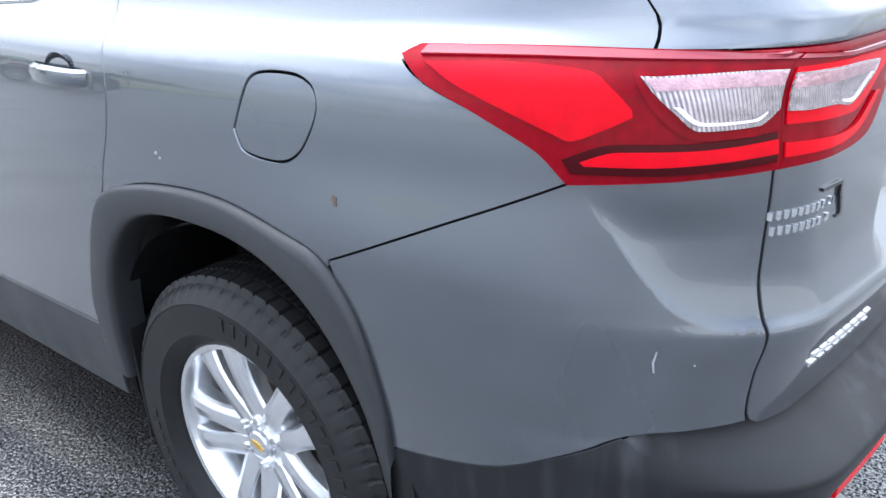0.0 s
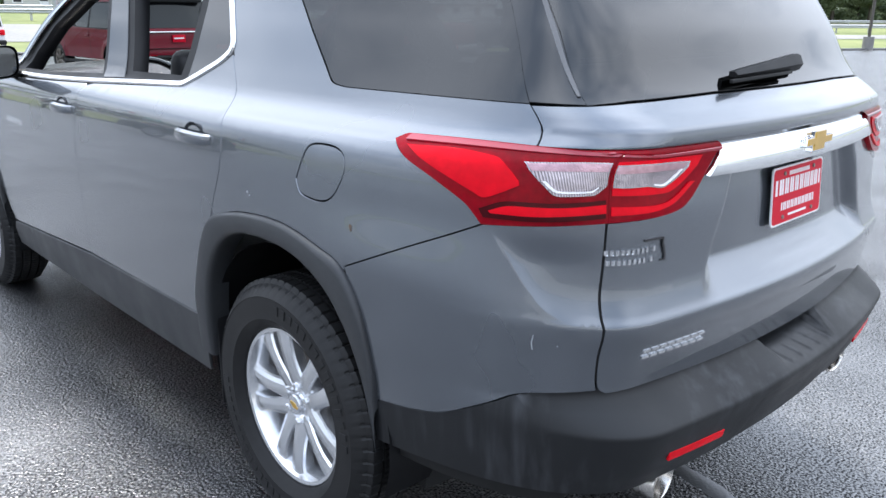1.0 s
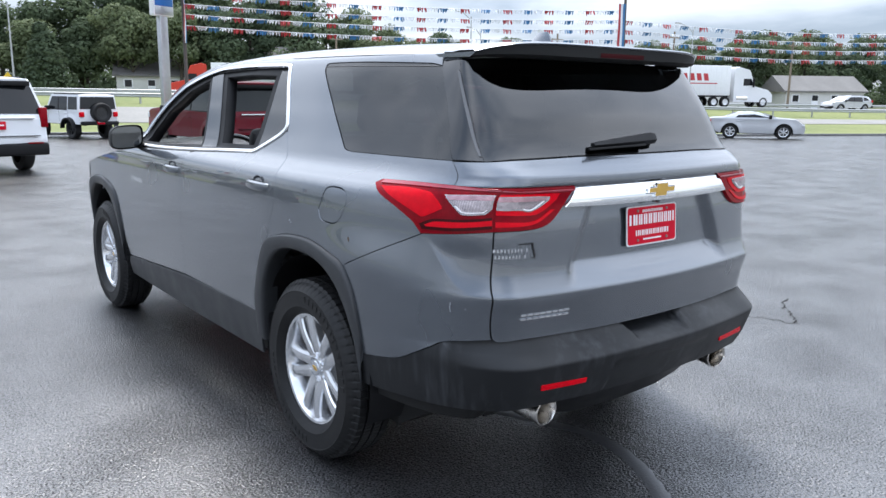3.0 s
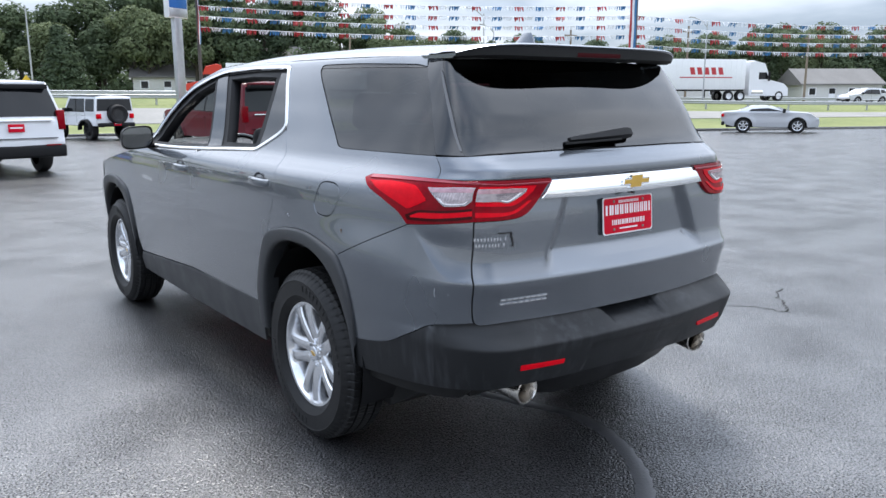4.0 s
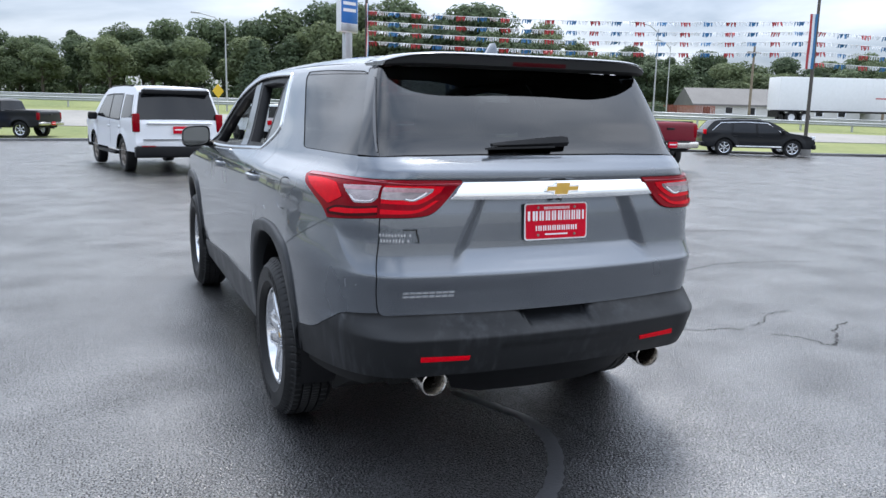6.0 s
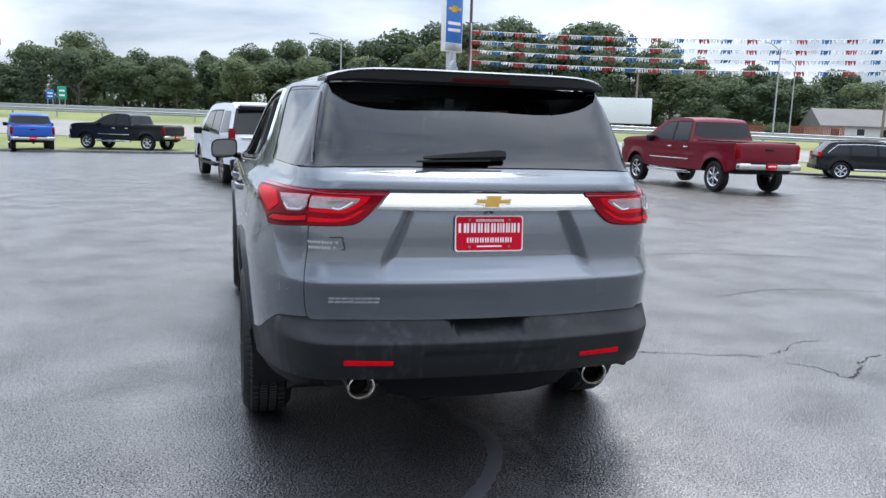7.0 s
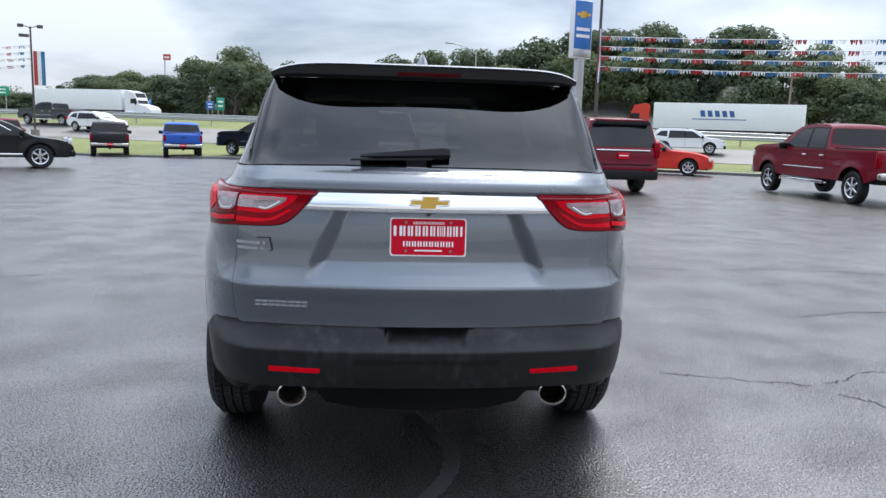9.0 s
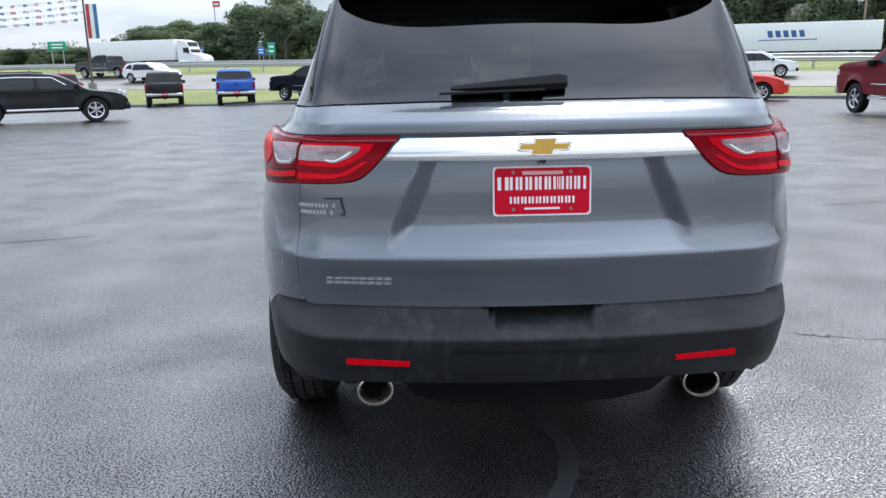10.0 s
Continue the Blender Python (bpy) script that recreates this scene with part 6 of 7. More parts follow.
def semi(label, at, heading, cab_mat, mark=None, mlen=.35):
    """A long-haul tractor with a box trailer; y runs forwards from the trailer's tail."""
    t = empty("semi_truck", label, "truck", at=Matrix.Translation(at) @ Euler((0, 0, math.atan2(-heading[0], heading[1]))).to_matrix().to_4x4())
    bm = bmesh.new()
    box(bm, -1.28, 1.28, 0, 16.1, 1.15, 4.1, .04)
    tr = part("trailer_box", bm, TRAILER, t)
    for k in range(1, 27):
        for sx in (-1.284, 1.284):
            bm = bmesh.new()
            box(bm, sx - .006, sx + .006, k * .6 - .012, k * .6 + .012, 1.25, 4.0)
            part("panel_seam", bm, TRAILER, tr, smooth=False)
    bm = bmesh.new()
    box(bm, -1.2, 1.2, .3, 16, 1.0, 1.15)
    box(bm, -.08, .08, 12.2, 12.4, .35, 1.1)
    box(bm, -1.1, 1.1, .05, .2, .5, 1.1)
    part("chassis", bm, BLACK, t)
    if mark:
        for sx in (-1, 1):
            for k in range(5):
                bm = bmesh.new()
                y = 16.1 * mlen + k * .78
                side = Matrix(((0, 0, 1, sx * 1.285 - .006), (1, 0, 0, 0), (0, 1, 0, 0), (0, 0, 0, 1)))
                prism(bm, [(y, 2.6), (y + .5, 2.6), (y + .5 - sx * .16, 3.3), (y - sx * .16, 3.3)], .012, side)
                part("sign_bar", bm, mark, tr, smooth=False)
            bm = bmesh.new()
            box(bm, sx * 1.285 - .006, sx * 1.285 + .006, 16.1 * mlen - 1.2, 16.1 * mlen + 4.6, 2.28, 2.38)
            part("sign_stripe", bm, mark, tr, smooth=False)
    bm = bmesh.new()
    prof = [(16.6, .55), (16.6, 3.85), (17.1, 4.0), (18.3, 3.72), (18.75, 2.75), (19.0, 2.1), (20.6, 1.75), (21.1, 1.3), (21.15, .5)]
    lo = [[(w, y, z) for y, z in prof] for w in (-1.22, 1.22)]
    mid = [[(w, y, z + .03) for y, z in prof] for w in (-1.05, 1.05)]
    loft(bm, [lo[0], mid[0], mid[1], lo[1]])
    for s in lo:
        bm.faces.new([bm.verts.new(p) for p in s])
    cab = part("cab", bm, cab_mat, t, smooth=False)
    for sx in (-1, 1):
        bm = bmesh.new()
        prism(bm, [(17.65, 2.15), (17.65, 2.85), (18.5, 2.85), (18.85, 2.2)], .01, Matrix(((0, 0, sx, sx * 1.222), (1, 0, 0, 0), (0, 1, 0, 0), (0, 0, 0, 1))))
        part("cab_window", bm, DARKGLASS, cab, smooth=False)
        bm = bmesh.new()
        box(bm, sx * 1.45 - .1, sx * 1.45 + .1, 18.6, 18.75, 2.0, 2.9, .03)
        part("door_mirror", bm, BLACK, cab)
        bm = bmesh.new()
        rod(bm, (sx * .95, 16.9, .9), (sx * .95, 18.2, .9), .33, .33, 16)
        part("fuel_tank", bm, CHROME, cab)
    bm = bmesh.new()
    rows = [[(w, 18.32, 3.66), (w, 18.98, 2.15)] for w in (-1.08, 1.08)]
    loft(bm, [[(x, y + .03, z + .02) for x, y, z in r] for r in rows])
    part("windscreen", bm, DARKGLASS, cab)
    for wy in (1.3, 2.55, 14.4, 15.7, 20.1):
        for sx in (-1, 1):
            m = Matrix.Translation((sx * 1.02, wy, .51)) @ Euler((0, radians(90 * sx), 0)).to_matrix().to_4x4()
            bm = bmesh.new()
            ring(bm, [(.28, .10), (.32, .20), (.46, .21), (.51, .16), (.51, -.2), (.3, -.22)], 28, m)
            w = part("tyre", bm, RUBBER, t)
            bm = bmesh.new()
            ring(bm, [(0, .05), (.2, .07), (.29, .16), (.32, .17)], 22, m)
            part("rim", bm, TRAILER, w)
    return t


def road_at(m, n, dz=.03):
    x, y = lane(m, n)
    return (x, y, height(x, y) + dz)


MARK_RED, MARK_BLUE = material("red_print", (.45, .03, .04), .5), material("blue_print", (.03, .10, .30), .5)
semi("white semi truck with a box trailer on the highway", road_at(31, 69), EAST, P_WHITE, MARK_RED, .62)
semi("white semi truck and long white trailer far along the highway", road_at(-96, 94), EAST, P_WHITE)
semi("red semi tractor pulling a white box trailer", road_at(12, 92), WEST, CAB_RED, MARK_BLUE, .45)

# ---- poles, signs, pennants, rails ----
GALV = material("galvanised_steel", (.42, .43, .44), .45, .7, vary=.12, grain=6)
POLE = material("bronze_pole_paint", (.075, .065, .055), .5, vary=.15, grain=8)
SIGN_BLUE, SIGN_GREEN = material("sign_blue", (.03, .16, .48), .4, vary=.05), material("sign_green", (.01, .28, .18), .4, vary=.05)
WHITE_PANEL = material("white_panel", (.78, .79, .80), .4, vary=.04)
CLOTH_RED, CLOTH_BLUE, CLOTH_WHITE = (material(n, c, .55, vary=.15, grain=12) for n, c in (("red_foil", (.38, .030, .035)), ("blue_foil", (.030, .15, .32)), ("white_foil", (.70, .72, .74))))


def ground_at(x, y, m=None):
    return Matrix.Translation((x, y, height(x, y)))


# dealer pylon
sx0, sy0 = 9.35, 32.3
pylon = empty("dealer_pylon", "blue and white dealer pylon sign on a steel post", "sign", at=ground_at(sx0, sy0) @ Euler((0, 0, radians(24))).to_matrix().to_4x4())
for nm, b, mt, bev in (("post", (-.22, .22, -.12, .12, 0, 5.3), GALV, .04), ("cabinet", (-.55, .55, -.15, .15, 5.0, 7.60), WHITE_PANEL, .05), ("face", (-.49, .49, -.166, -.152, 5.42, 7.55), SIGN_BLUE, .004), ("face", (-.49, .49, .152, .166, 5.42, 7.55), SIGN_BLUE, .004),
                   ("lower_panel", (-.49, .49, -.166, -.152, 5.06, 5.38), GALV, .004)):
    bm = bmesh.new()
    box(bm, *b, bev)
    part(nm, bm, mt, pylon)
bm = bmesh.new()
prism(bm, [(-.36, .06), (-.16, .06), (-.14, .15), (.18, .15), (.16, .06), (.40, .06), (.36, -.06), (.14, -.06), (.12, -.15), (-.20, -.15), (-.18, -.06), (-.40, -.06)], .02, Matrix.Translation((0, -.166, 6.95)) @ Euler((radians(90), 0, 0)).to_matrix().to_4x4())
part("emblem", bm, GOLD, pylon)
for z in (6.35, 6.05):
    bm = bmesh.new()
    box(bm, -.38, .38, -.172, -.166, z - .12, z + .02)
    part("sign_bar", bm, WHITE, pylon, smooth=False)


def light_pole(x, y, h, heads, banner=-1, yaw=0.0, label="tall lot light pole with a red white and blue banner"):
    p = empty("light_pole", label, "lamp", "lot light poles", at=ground_at(x, y) @ Euler((0, 0, radians(yaw))).to_matrix().to_4x4())
    bm = bmesh.new()
    rod(bm, (0, 0, -.2), (0, 0, .75), .30, .29, 20)
    part("concrete_base", bm, CONCRETE, p)
    bm = bmesh.new()
    rod(bm, (0, 0, .75), (0, 0, h), .085, .06, 14)
    pole = part("pole", bm, POLE, p)
    if heads:
        for sx in (-1, 1):
            bm = bmesh.new()
            pipe(bm, [(0, 0, h - .1), (sx * .45, 0, h + .05)], .03)
            box(bm, sx * .62 - .2, sx * .62 + .2, -.2, .2, h - .08, h + .14, .04)
            part("flood_head", bm, POLE, p)
        bm = bmesh.new()
        box(bm, -.75, -.1, -.22, .22, h - .75, h - .55, .03)
        part("shoebox_head", bm, POLE, p)
    if banner:
        for k, mt in enumerate((CLOTH_RED, CLOTH_WHITE, CLOTH_BLUE)):
            bm = bmesh.new()
            x0 = -.40 + .12 * k if banner < 0 else .10 + .25 * k
            x1 = x0 + (.12 if banner < 0 else .25)
            rows = [[(x0, -.10 + .02 * math.sin(q * .9 + k), 3.9 + q * .3), (x1, -.10 + .02 * math.sin(q * .9 + k + 1), 3.9 + q * .3)] for q in range(9)]
            loft(bm, rows)
            bmesh.ops.solidify(bm, geom=bm.faces[:], thickness=.006)
            part("banner_stripe", bm, mt, p)
    return p


P1, P2, P3 = (10.15, 31.9), (28.4, 22.8), (47.0, 14.8)
light_pole(*P1, 8.6, True, yaw=58)
light_pole(*P2, 8.8, False, yaw=-20)
light_pole(*P3, 8.4, False)
P4, P5 = (-24.4, 56.0), (-42.0, 60.0)
light_pole(*P4, 8.0, True, 1, 24)
light_pole(*P5, 8.4, False, 1, 24)


def tassel_mesh(name, mat, w, hgt, n, fill):
    """A cluster of foil strips hanging from the line."""
    bm = bmesh.new()
    for k in range(n):
        x = -w / 2 + w * (k + .5) / n
        a, b = w / n * fill, hgt * random.uniform(.7, 1.05)
        sw, d = random.uniform(-.05, .05), random.uniform(-.07, .07)
        vs = [bm.verts.new(p) for p in ((x - a * .8, 0, 0), (x + a * .8, 0, 0), (x + a + sw, d, -b * .55), (x + a * .5 + sw * 1.5, d * 1.6, -b), (x - a * .5 + sw * 1.5, d * 1.6, -b), (x - a + sw, d, -b * .55))]
        bm.faces.new(vs)
    me = bpy.data.meshes.new(name)
    bm.to_mesh(me)
    bm.free()
    me.materials.append(mat)
    return me


TASSELS = [[tassel_mesh("tassel_" + n, m, w, h, c, f) for _ in range(3)] for n, m, w, h, c, f in (("red", CLOTH_RED, .44, .22, 8, .52), ("white", CLOTH_WHITE, .50, .19, 12, .30), ("blue", CLOTH_BLUE, .44, .22, 8, .52))]
random.seed(5)


def pennant_line(a, b, z, sag, big):
    """A cord between two poles with red, white and blue foil tassels."""
    ob = empty("pennant_line", "string of red, white and blue foil pennants between poles", "pennants", "pennant lines")
    A, B = Vector((*a, height(*a) + z)), Vector((*b, height(*b) + z))
    L = (B - A).length
    at = lambda u: A.lerp(B, u) - Vector((0, 0, sag * 4 * u * (1 - u)))
    bm = bmesh.new()
    pipe(bm, [at(k / 16) for k in range(17)], .012, 4)
    part("cord", bm, CLOTH_WHITE, ob)
    n = int(L / .50)
    yaw = math.atan2(B.y - A.y, B.x - A.x)
    for k in range(n):
        kind = (0, 1, 2, 1)[k % 4]
        t = new("tassel", random.choice(TASSELS[kind]))
        t.matrix_basis = Matrix.Translation(at((k + .5) / n)) @ Euler((random.uniform(-.5, .5), 0, yaw + random.uniform(-.25, .25))).to_matrix().to_4x4() @ Matrix.Diagonal((1, 1, big, 1))
        t.parent = ob
    return ob


for k, z in enumerate((6.10, 5.65, 5.22, 4.75)):
    pennant_line(P1, P2, z - .1, .22, .95)
    pennant_line(P2, P3, z - .55, .30, 1.0)
    pennant_line(P5, P4, z + .6, .3, 1.0)


def road_sign(x, y, mat, w, h, z, label):
    s = empty("road_sign", label, "sign", at=ground_at(x, y) @ Euler((0, 0, radians(12))).to_matrix().to_4x4())
    bm = bmesh.new()
    box(bm, -w / 2, w / 2, -.02, .02, z, z + h, .01)
    part("panel", bm, mat, s)
    for k in range(2):
        bm = bmesh.new()
        box(bm, -w * .3, w * .3, -.028, -.021, z + h * (.25 + .35 * k), z + h * (.38 + .35 * k))
        part("sign_bar", bm, WHITE, s, smooth=False)
    for sx in (-1, 1):
        bm = bmesh.new()
        rod(bm, (sx * w * .3, .05, -.2), (sx * w * .3, .05, z + h * .9), .06, .06, 8)
        part("post", bm, GALV, s)


road_sign(*lane(-84.2, 104), SIGN_BLUE, 1.1, 1.3, 2.0, "blue highway services sign on two posts")
road_sign(*lane(-72.5, 104), SIGN_BLUE, 1.1, 1.3, 1.8, "blue highway services sign on two posts")
road_sign(*lane(-70.6, 104), SIGN_GREEN, 1.2, 1.9, 1.8, "green exit sign on two posts")
road_sign(-50.5, 110, SIGN_GREEN, 2.4, 1.2, 2.8, "wide green highway sign")


def street_lamp(x, y, h, yaw):
    s = empty("street_lamp", "slender grey highway lamp with a long arm", "lamp", "highway lamps", at=ground_at(x, y) @ Euler((0, 0, yaw)).to_matrix().to_4x4())
    bm = bmesh.new()
    rod(bm, (0, 0, -.2), (0, 0, h), .075, .045, 10)
    part("pole", bm, GALV, s)
    bm = bmesh.new()
    pipe(bm, [(0, 0, h - .3), (-.9, 0, h + .25), (-2.1, 0, h + .45)], .04, 8)
    part("arm", bm, GALV, s)
    bm = bmesh.new()
    box(bm, -2.75, -2.05, -.14, .14, h + .40, h + .52, .04)
    part("lamp_head", bm, GALV, s)


for x, y, h, w in ((8.4, 61.7, 6.6, .3), (43.0, 52.0, 7.5, 0), (64.0, 44.0, 7.5, 0), (56.0, 66.0, 8.0, .3)):
    street_lamp(x, y, h, w)
# plain timber utility poles
TIMBER = material("weathered_timber", (.20, .16, .12), .8, vary=.25, grain=20)
for x, y, h in ((62.0, 60.0, 8.0), (72.0, 52.0, 8.4), (86.0, 46.0, 8.0), (48.0, 84.0, 8.0)):
    u = empty("utility_pole", "weathered timber utility pole", "pole", "utility poles", at=ground_at(x, y))
    bm = bmesh.new()
    rod(bm, (0, 0, -.3), (0, 0, h), .15, .10, 10)
    part("pole", bm, TIMBER, u)
    bm = bmesh.new()
    box(bm, -.9, .9, -.06, .06, h - .7, h - .55)
    part("cross_arm", bm, TIMBER, u)


def guard_rail(n, m0, m1):
    g = empty("guard_rail", "galvanised steel guard rail beside the highway", "guard rail", "guard rails")
    bm = bmesh.new()
    rows = []
    k = m0
    while k <= m1:
        x, y = lane(k, n)
        z = height(x, y)
        rows.append([Vector((x, y, z + h)) + Vector((-NX, -NY, 0)) * d for h, d in ((.45, 0), (.49, .05), (.55, .05), (.60, .01), (.65, .05), (.71, .05), (.75, 0))])
        k += 8
    loft(bm, rows)
    part("beam", bm, GALV, g)
    k = m0
    while k <= m1:
        x, y = lane(k, n)
        bm = bmesh.new()
        box(bm, x + .05, x + .17, y + .05, y + .17, height(x, y) - .2, height(x, y) + .72)
        part("post", bm, GALV, g, smooth=False)
        k += 4
    return g


guard_rail(56.5, -120, 150)
guard_rail(76.0, -130, 160)
# kerb along the lot
bm = bmesh.new()
rows = []
for m in range(-110, 111, 5):
    rows.append([(*lane(m, 32 + d), height(*lane(m, 32 + d)) + h) for d, h in ((-.02, -.1), (0, .10), (.03, .13), (.16, .13), (.18, .05))])
loft(bm, rows)
tagged(part("kerb", bm, ASPHALT), "low dark asphalt kerb between lot and grass", "kerb", kind="structure")

# ---- houses beyond the road ----
SIDING, ROOFING, BRICKRED = material("pale_siding", (.58, .58, .55), .7, vary=.08, grain=3), material("grey_shingles", (.15, .145, .14), .85, vary=.2, grain=6), material("red_fence_wood", (.26, .09, .06), .8, vary=.2, grain=6)


def house(x, y, w, d, h, yaw, wall=SIDING):
    ob = empty("house", "single-storey pale house with a grey pitched roof", "house", at=ground_at(x, y) @ Euler((0, 0, yaw)).to_matrix().to_4x4())
    bm = bmesh.new()
    box(bm, -w / 2, w / 2, -d / 2, d / 2, -.3, h)
    part("wall", bm, wall, ob, smooth=False)
    bm = bmesh.new()
    rh = d * .27
    e = .45
    loft(bm, [[(sx * (w / 2 + e), -d / 2 - e, h - .15), (sx * (w / 2 + e), 0, h + rh), (sx * (w / 2 + e), d / 2 + e, h - .15), (sx * (w / 2 + e), d / 2 + e, h - .35), (sx * (w / 2 + e), -d / 2 - e, h - .35)] for sx in (-1, 1)], True, True)
    part("roof", bm, ROOFING, ob, smooth=False)
    for k in range(int(w / 3)):
        cx = -w / 2 + 1.5 + 3 * k
        door = k == 1
        bm = bmesh.new()
        box(bm, cx - (.5 if door else .6), cx + (.5 if door else .6), -d / 2 - .05, -d / 2 + .02, (0 if door else .95), (2.05 if door else 2.1))
        fr = part("door" if door else "window", bm, WHITE_PANEL, ob, smooth=False)
        bm = bmesh.new()
        box(bm, cx - .45, cx + .45, -d / 2 - .06, -d / 2 - .05, (1.2 if door else 1.05), 1.98)
        part("pane", bm, DARKGLASS, fr, smooth=False)


for x, y, w, d, h, yaw in ((82.6, 77.6, 22, 7.5, 2.5, -.40), (36, 112, 12, 8, 2.8, -.35), (98, 66, 12, 8, 2.8, -.2), (118, 60, 12, 8, 2.8, -.6), (52, 104, 12, 8, 5.0, -.3)):
    house(x, y, w, d, h, yaw)
bm = bmesh.new()
x, y = 60, 78
for k in range(60):
    box(bm, x + k * .17, x + k * .17 + .15, y - k * .07, y - k * .07 + .02, height(x, y), height(x, y) + 1.7)
tagged(part("wooden_fence", bm, BRICKRED, smooth=False), "reddish board fence beside the house", "fence", kind="stuff")


# plain far wall, added unseen: closes the lot behind the camera, brightens rear reflections
bm = bmesh.new()
wall_m = Matrix.Translation((*lane(0, -25), 0)) @ Euler((0, 0, math.atan2(MY, MX))).to_matrix().to_4x4()
box(bm, -45, 45, -8, 0, 0, 4.4, m=wall_m)
part_wall = part("unseen_wall_south", bm, material("pale_reflection_wall", (.62, .62, .60), .7, vary=.12, grain=3), None, smooth=False)
tagged(part_wall, "plain pale wall added unseen behind the camera for reflections", "wall", kind="structure")

# yellow warning sign by the frontage road, tall red sign over the trees
YELLOW = material("sign_yellow", (.62, .40, .02), .4, vary=.08, grain=10)
ws = empty("warning_sign", "yellow diamond warning sign on a steel post", "sign", at=ground_at(*lane(-13.15, 44)) @ Euler((0, 0, radians(30))).to_matrix().to_4x4())
bm = bmesh.new()
box(bm, -.30, .30, -.01, .01, -.30, .30, .004, 1, m=Matrix.Translation((0, 0, 2.35)) @ Euler((0, radians(45), 0)).to_matrix().to_4x4())
part("panel", bm, YELLOW, ws)
bm = bmesh.new()
rod(bm, (0, .04, -.2), (0, .04, 2.5), .03, .03, 8)
part("post", bm, GALV, ws)
ts = empty("tall_sign", "tall red and white roadside sign above the trees", "sign", at=ground_at(*lane(-115.2, 150)))
for nm, b, mt in (("pole", (-.6, -.4, -.1, .1, 0, 13.5), GALV), ("panel", (-.8, .8, -.2, .2, 12.3, 13.6), material("sign_red", (.5, .05, .06), .4, vary=.05)), ("sign_bar", (-.55, .55, -.23, -.2, 12.7, 13.1), WHITE)):
    bm = bmesh.new()
    box(bm, *b)
    part(nm, bm, mt, ts, smooth=False)
# ---- trees ----
def leaf_nodes(c0, c1):
    def f(nt, b):
        co = nt.nodes.new("ShaderNodeTexCoord").outputs["Object"]
        inf = nt.nodes.new("ShaderNodeObjectInfo").outputs["Random"]
        n = arith(nt, "ADD", arith(nt, "MULTIPLY", noise_node(nt, co, .9, 3), .7), arith(nt, "MULTIPLY", inf, .45))
        nt.links.new(two_tone(nt, remap(nt, n, .25, .85, 0, 1), c0, c1), b.inputs["Base Color"])
        b.inputs["Roughness"].default_value = .75
        b.inputs["Specular IOR Level"].default_value = .2
        through_leaf = nt.nodes.new("ShaderNodeBsdfTranslucent")
        nt.links.new(b.inputs["Base Color"].links[0].from_socket, through_leaf.inputs["Color"])
        mixed = nt.nodes.new("ShaderNodeMixShader")
        mixed.inputs[0].default_value = .4
        nt.links.new(b.outputs[0], mixed.inputs[1])
        nt.links.new(through_leaf.outputs[0], mixed.inputs[2])
        nt.links.new(mixed.outputs[0], nt.nodes["Material Output"].inputs["Surface"])
    return f


LEAF = mapped("summer_leaves", leaf_nodes((.064, .092, .056), (.132, .172, .094)))
LEAF_PALE = mapped("pale_leaves", leaf_nodes((.085, .116, .062), (.165, .200, .105)))
BARK = material("grey_bark", (.075, .062, .05), .9, vary=.3, grain=10)


def leaf_cloud(rng, blobs, count, size):
    """Small leaf clumps scattered in and over a set of rounded masses."""
    verts, faces = [], []
    for _ in range(count):
        c, r = blobs[rng.randrange(len(blobs))]
        d = Vector((rng.gauss(0, 1), rng.gauss(0, 1), rng.gauss(0, 1)))
        d.normalize()
        p = c + Vector((d.x * r.x, d.y * r.y, d.z * r.z)) * (rng.random() ** .28)
        nrm = (d + Vector((rng.uniform(-.8, .8), rng.uniform(-.8, .8), rng.uniform(-.4, .9)))).normalized()
        u = nrm.orthogonal().normalized()
        v = nrm.cross(u)
        s = size * rng.uniform(.5, 1.4)
        a = rng.uniform(0, 6.28)
        u, v = u * math.cos(a) + v * math.sin(a), v * math.cos(a) - u * math.sin(a)
        k = len(verts)
        verts += [p - u * s * .6, p + v * s * .35 + u * s * .1, p + u * s * .7 + nrm * s * .1, p - v * s * .4]
        faces.append((k, k + 1, k + 2, k + 3))
    return verts, faces


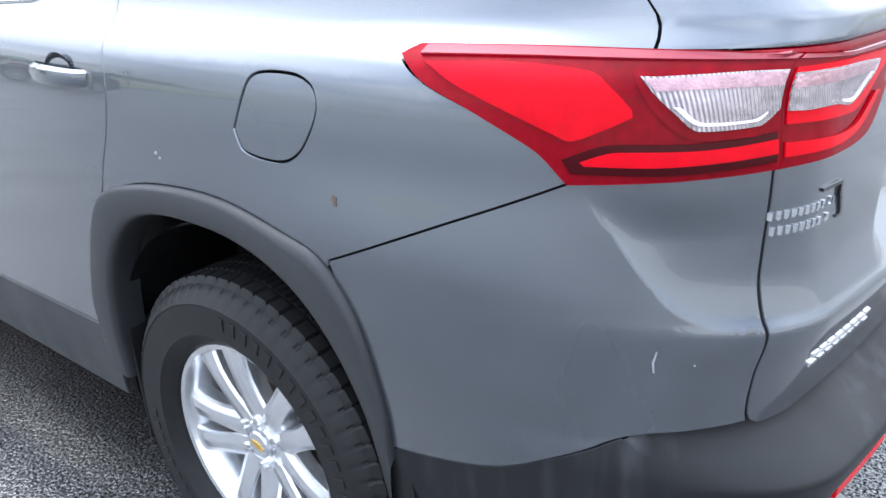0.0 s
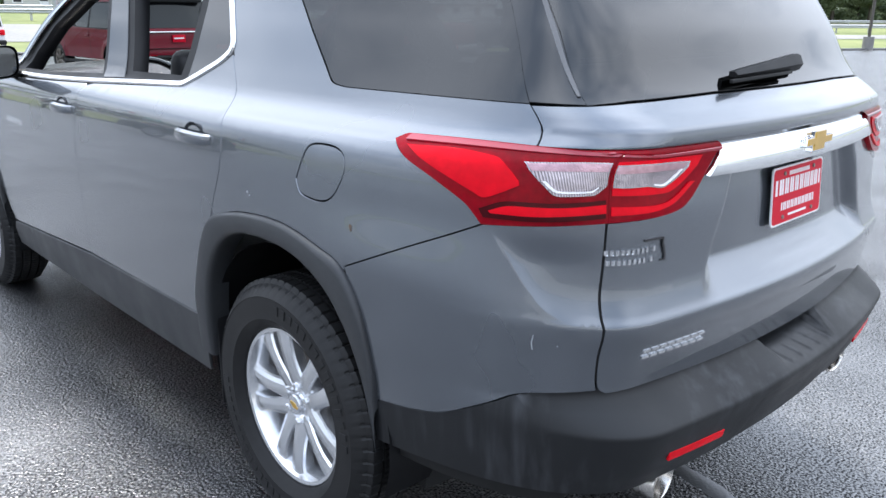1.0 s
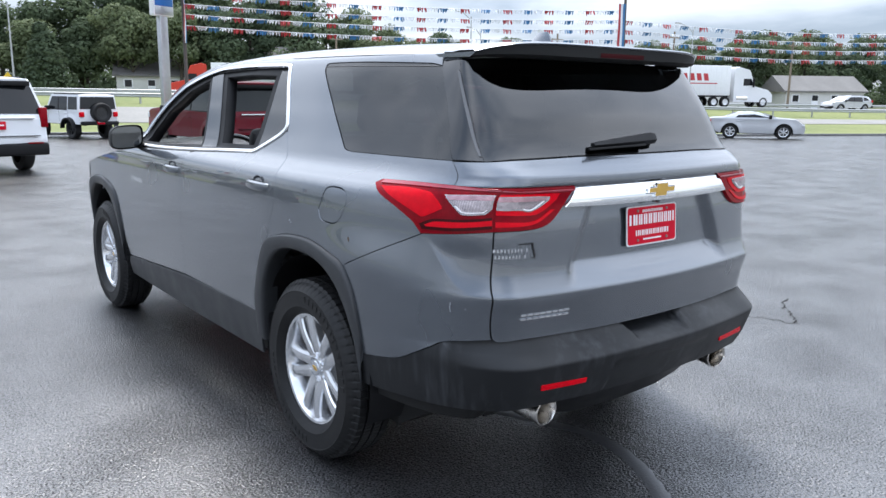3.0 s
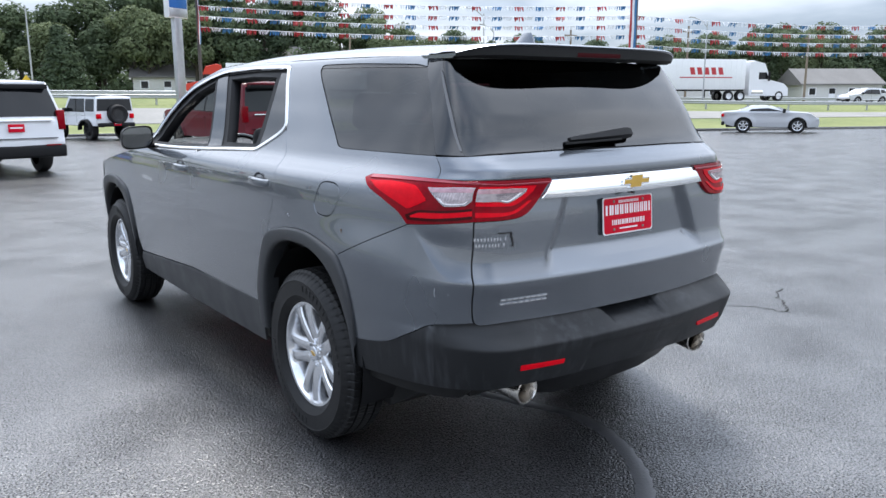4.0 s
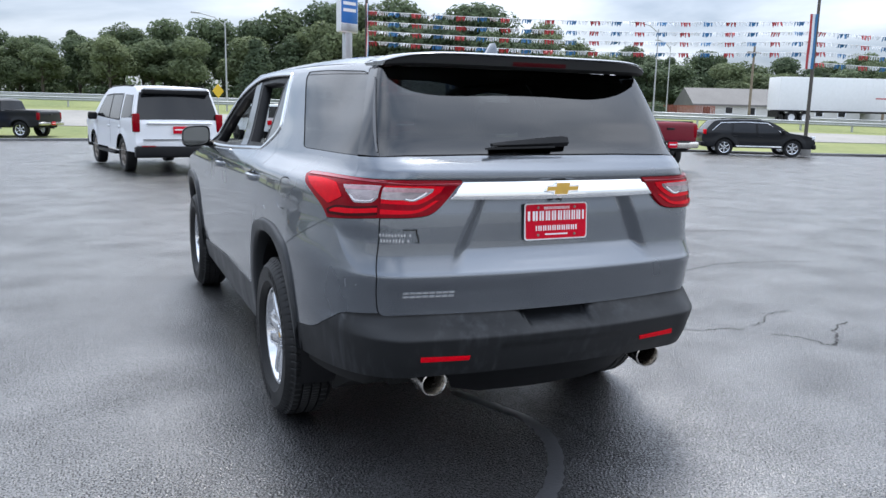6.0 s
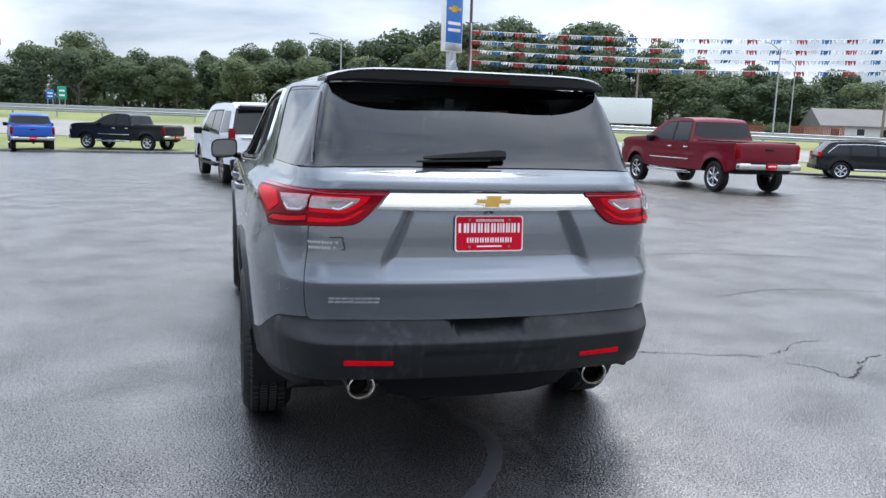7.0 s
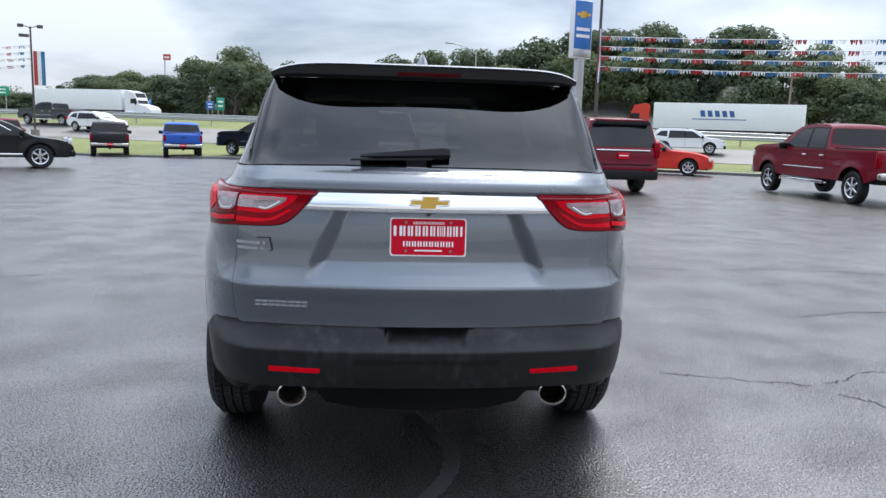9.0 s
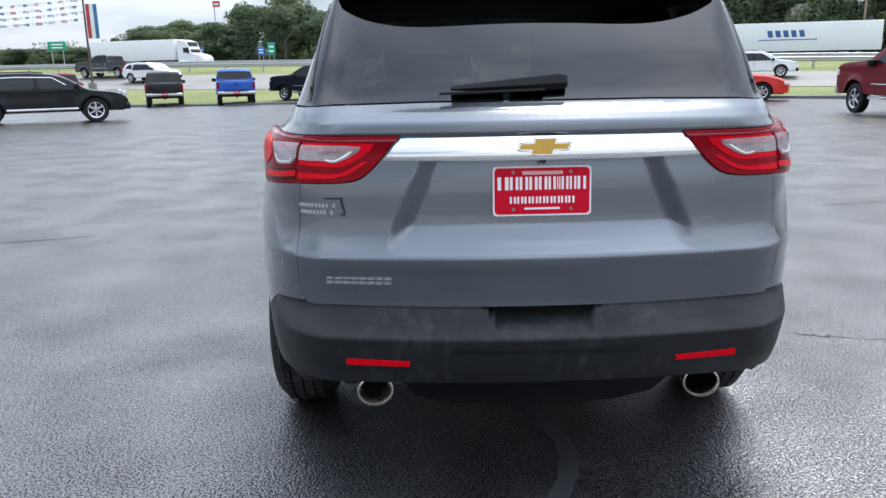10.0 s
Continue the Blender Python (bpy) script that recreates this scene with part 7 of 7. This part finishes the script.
def tree_kind(seed, h, spread, mat, conifer=False):
    """A tapered trunk with limbs and a crown of leaf clumps with gaps."""
    rng = random.Random(seed)
    t = empty("tree", "tall leafy green tree in the roadside wood", "tree", "roadside trees")
    bm = bmesh.new()
    rod(bm, (0, 0, -.5), (0, 0, h * .45), h * .022, h * .014, 8)
    rod(bm, (0, 0, h * .45), (rng.uniform(-.4, .4), rng.uniform(-.4, .4), h * .85), h * .014, h * .004, 7)
    blobs = []
    for k in range(9 if not conifer else 8):
        if conifer:
            z = h * (.15 + .8 * k / 8)
            r = spread * (1 - (z / h)) * .95 + .25
            blobs.append((Vector((rng.uniform(-.2, .2), rng.uniform(-.2, .2), z)), Vector((r, r, h * .09))))
            continue
        a, q = rng.uniform(0, 6.28), rng.random()
        z = h * (.30 + .58 * rng.random())
        rr = spread * (.62 - .35 * abs(z / h - .55)) * q ** .5
        c = Vector((math.cos(a) * rr, math.sin(a) * rr, z))
        s = h * rng.uniform(.10, .19)
        blobs.append((c, Vector((s * 1.15, s * 1.15, s * .85))))
        rod(bm, (0, 0, z * .62), c, h * .008, h * .002, 5)
    if not conifer:
        blobs.append((Vector((0, 0, h * .82)), Vector((h * .14, h * .14, h * .16))))
        blobs.append((Vector((0, 0, h * .52)), Vector((spread * .62, spread * .62, h * .24))))
    part("trunk", bm, BARK, t)
    vs, fs = leaf_cloud(rng, blobs, 5200, .031 * h)
    me = bpy.data.meshes.new("crown")
    me.from_pydata(vs, [], fs)
    me.materials.append(mat)
    c = new("crown", me)
    c.parent = t
    return t


KINDS = [tree_kind(k, 12, 4.2, LEAF if k % 3 else LEAF_PALE, conifer=(k == 5)) for k in range(7)]
TOPS = curve([(-320, 7), (-160, 5.4), (-131, 5.7), (-104, 9.2), (-92, 10.2), (-81, 13.6), (-70, 11.4), (-45, 12.2), (-29, 13.8), (-18, 15.2), (-3, 16), (12, 14.8), (21, 11.5), (27, 10.8), (50, 9.8), (70, 10), (89, 13.4), (110, 12), (160, 10), (330, 9)])
rng = random.Random(11)
first = True
placed = 0
m = -210.0
while m < 230:
    for row in range(2):
        mm, n = m + rng.uniform(-1.6, 1.6), 112 + 10 * row + rng.uniform(-4, 4)
        x, y = lane(mm, n)
        z = height(x, y)
        want = (TOPS(mm * 120 / n) * n / 120 - z) * rng.uniform(.95, 1.18) * (.86, 1)[row]
        k = rng.randrange(7)
        s = max(.35, want / 12.2)
        mat = Matrix.Translation((x, y, z)) @ Euler((0, 0, rng.uniform(0, 6.28))).to_matrix().to_4x4()
        if placed < 7:
            t = KINDS[placed]
            t.matrix_basis = mat
        else:
            t = copy_thing(KINDS[k], mat)
        t.scale = (max(s, .95) * rng.uniform(.95, 1.25), max(s, .95) * rng.uniform(.95, 1.25), s)
        placed += 1
    m += 4.0
# underwood closes the gaps between the trunks
rng = random.Random(3)
blobs = []
for k in range(260):
    x, y = lane(-250 + 520 * k / 260 + rng.uniform(-2, 2), rng.uniform(124, 142))
    blobs.append((Vector((x, y, height(x, y) + rng.uniform(.6, 3.0))), Vector((3.2, 3.2, rng.uniform(1.6, 3.4)))))
for k in range(200):
    x, y = lane(-250 + 520 * k / 200 + rng.uniform(-2, 2), rng.uniform(113, 122))
    blobs.append((Vector((x, y, height(x, y) + rng.uniform(.3, 1.2))), Vector((2.6, 2.2, rng.uniform(1.0, 2.2)))))
vs, fs = leaf_cloud(rng, blobs, 115000, .48)
me = bpy.data.meshes.new("underwood")
me.from_pydata(vs, [], fs)
me.materials.append(LEAF)
tagged(new("underwood", me), "dense dark green underwood and bushes below the trees", "bushes", kind="stuff")

# one bare dead tree at the wood's edge, and a round shrub by the fence
rng = random.Random(9)
dead = empty("dead_tree", "bare pale dead tree at the edge of the wood", "tree", at=ground_at(*lane(-70, 107)))
bm = bmesh.new()
rod(bm, (0, 0, -.3), (.2, 0, 4.2), .16, .09, 8)
part("trunk", bm, BARK, dead)
for k in range(14):
    z = 1.4 + 2.8 * k / 13
    a = rng.uniform(0, 6.28)
    l = rng.uniform(1.4, 2.6)
    e = Vector((math.cos(a) * l, math.sin(a) * l * .5, z + rng.uniform(.5, 2.0)))
    bm = bmesh.new()
    rod(bm, (.05, 0, z), e, .055, .02, 6)
    for q in range(3):
        b = Vector((.05, 0, z)).lerp(e, .5 + .2 * q)
        rod(bm, b, b + Vector((rng.uniform(-.8, .8), rng.uniform(-.3, .3), rng.uniform(.2, .9))), .02, .008, 5)
    part("limb", bm, BARK, dead)
shrub_at = lane(26.5, 92)
shrub = empty("shrub", "rounded green shrub in front of the board fence", "bush", at=ground_at(*shrub_at))
bm = bmesh.new()
rod(bm, (0, 0, -.1), (0, 0, .6), .06, .04, 8)
part("trunk", bm, BARK, shrub)
vs, fs = leaf_cloud(rng, [(Vector((0, 0, 1.1)), Vector((1.5, 1.4, 1.1))), (Vector((.6, 0, .8)), Vector((1.1, 1.1, .8))), (Vector((-.7, .1, .8)), Vector((1.0, 1.0, .8)))], 2600, .22)
me = bpy.data.meshes.new("crown")
me.from_pydata(vs, [], fs)
me.materials.append(LEAF)
new("crown", me).parent = shrub
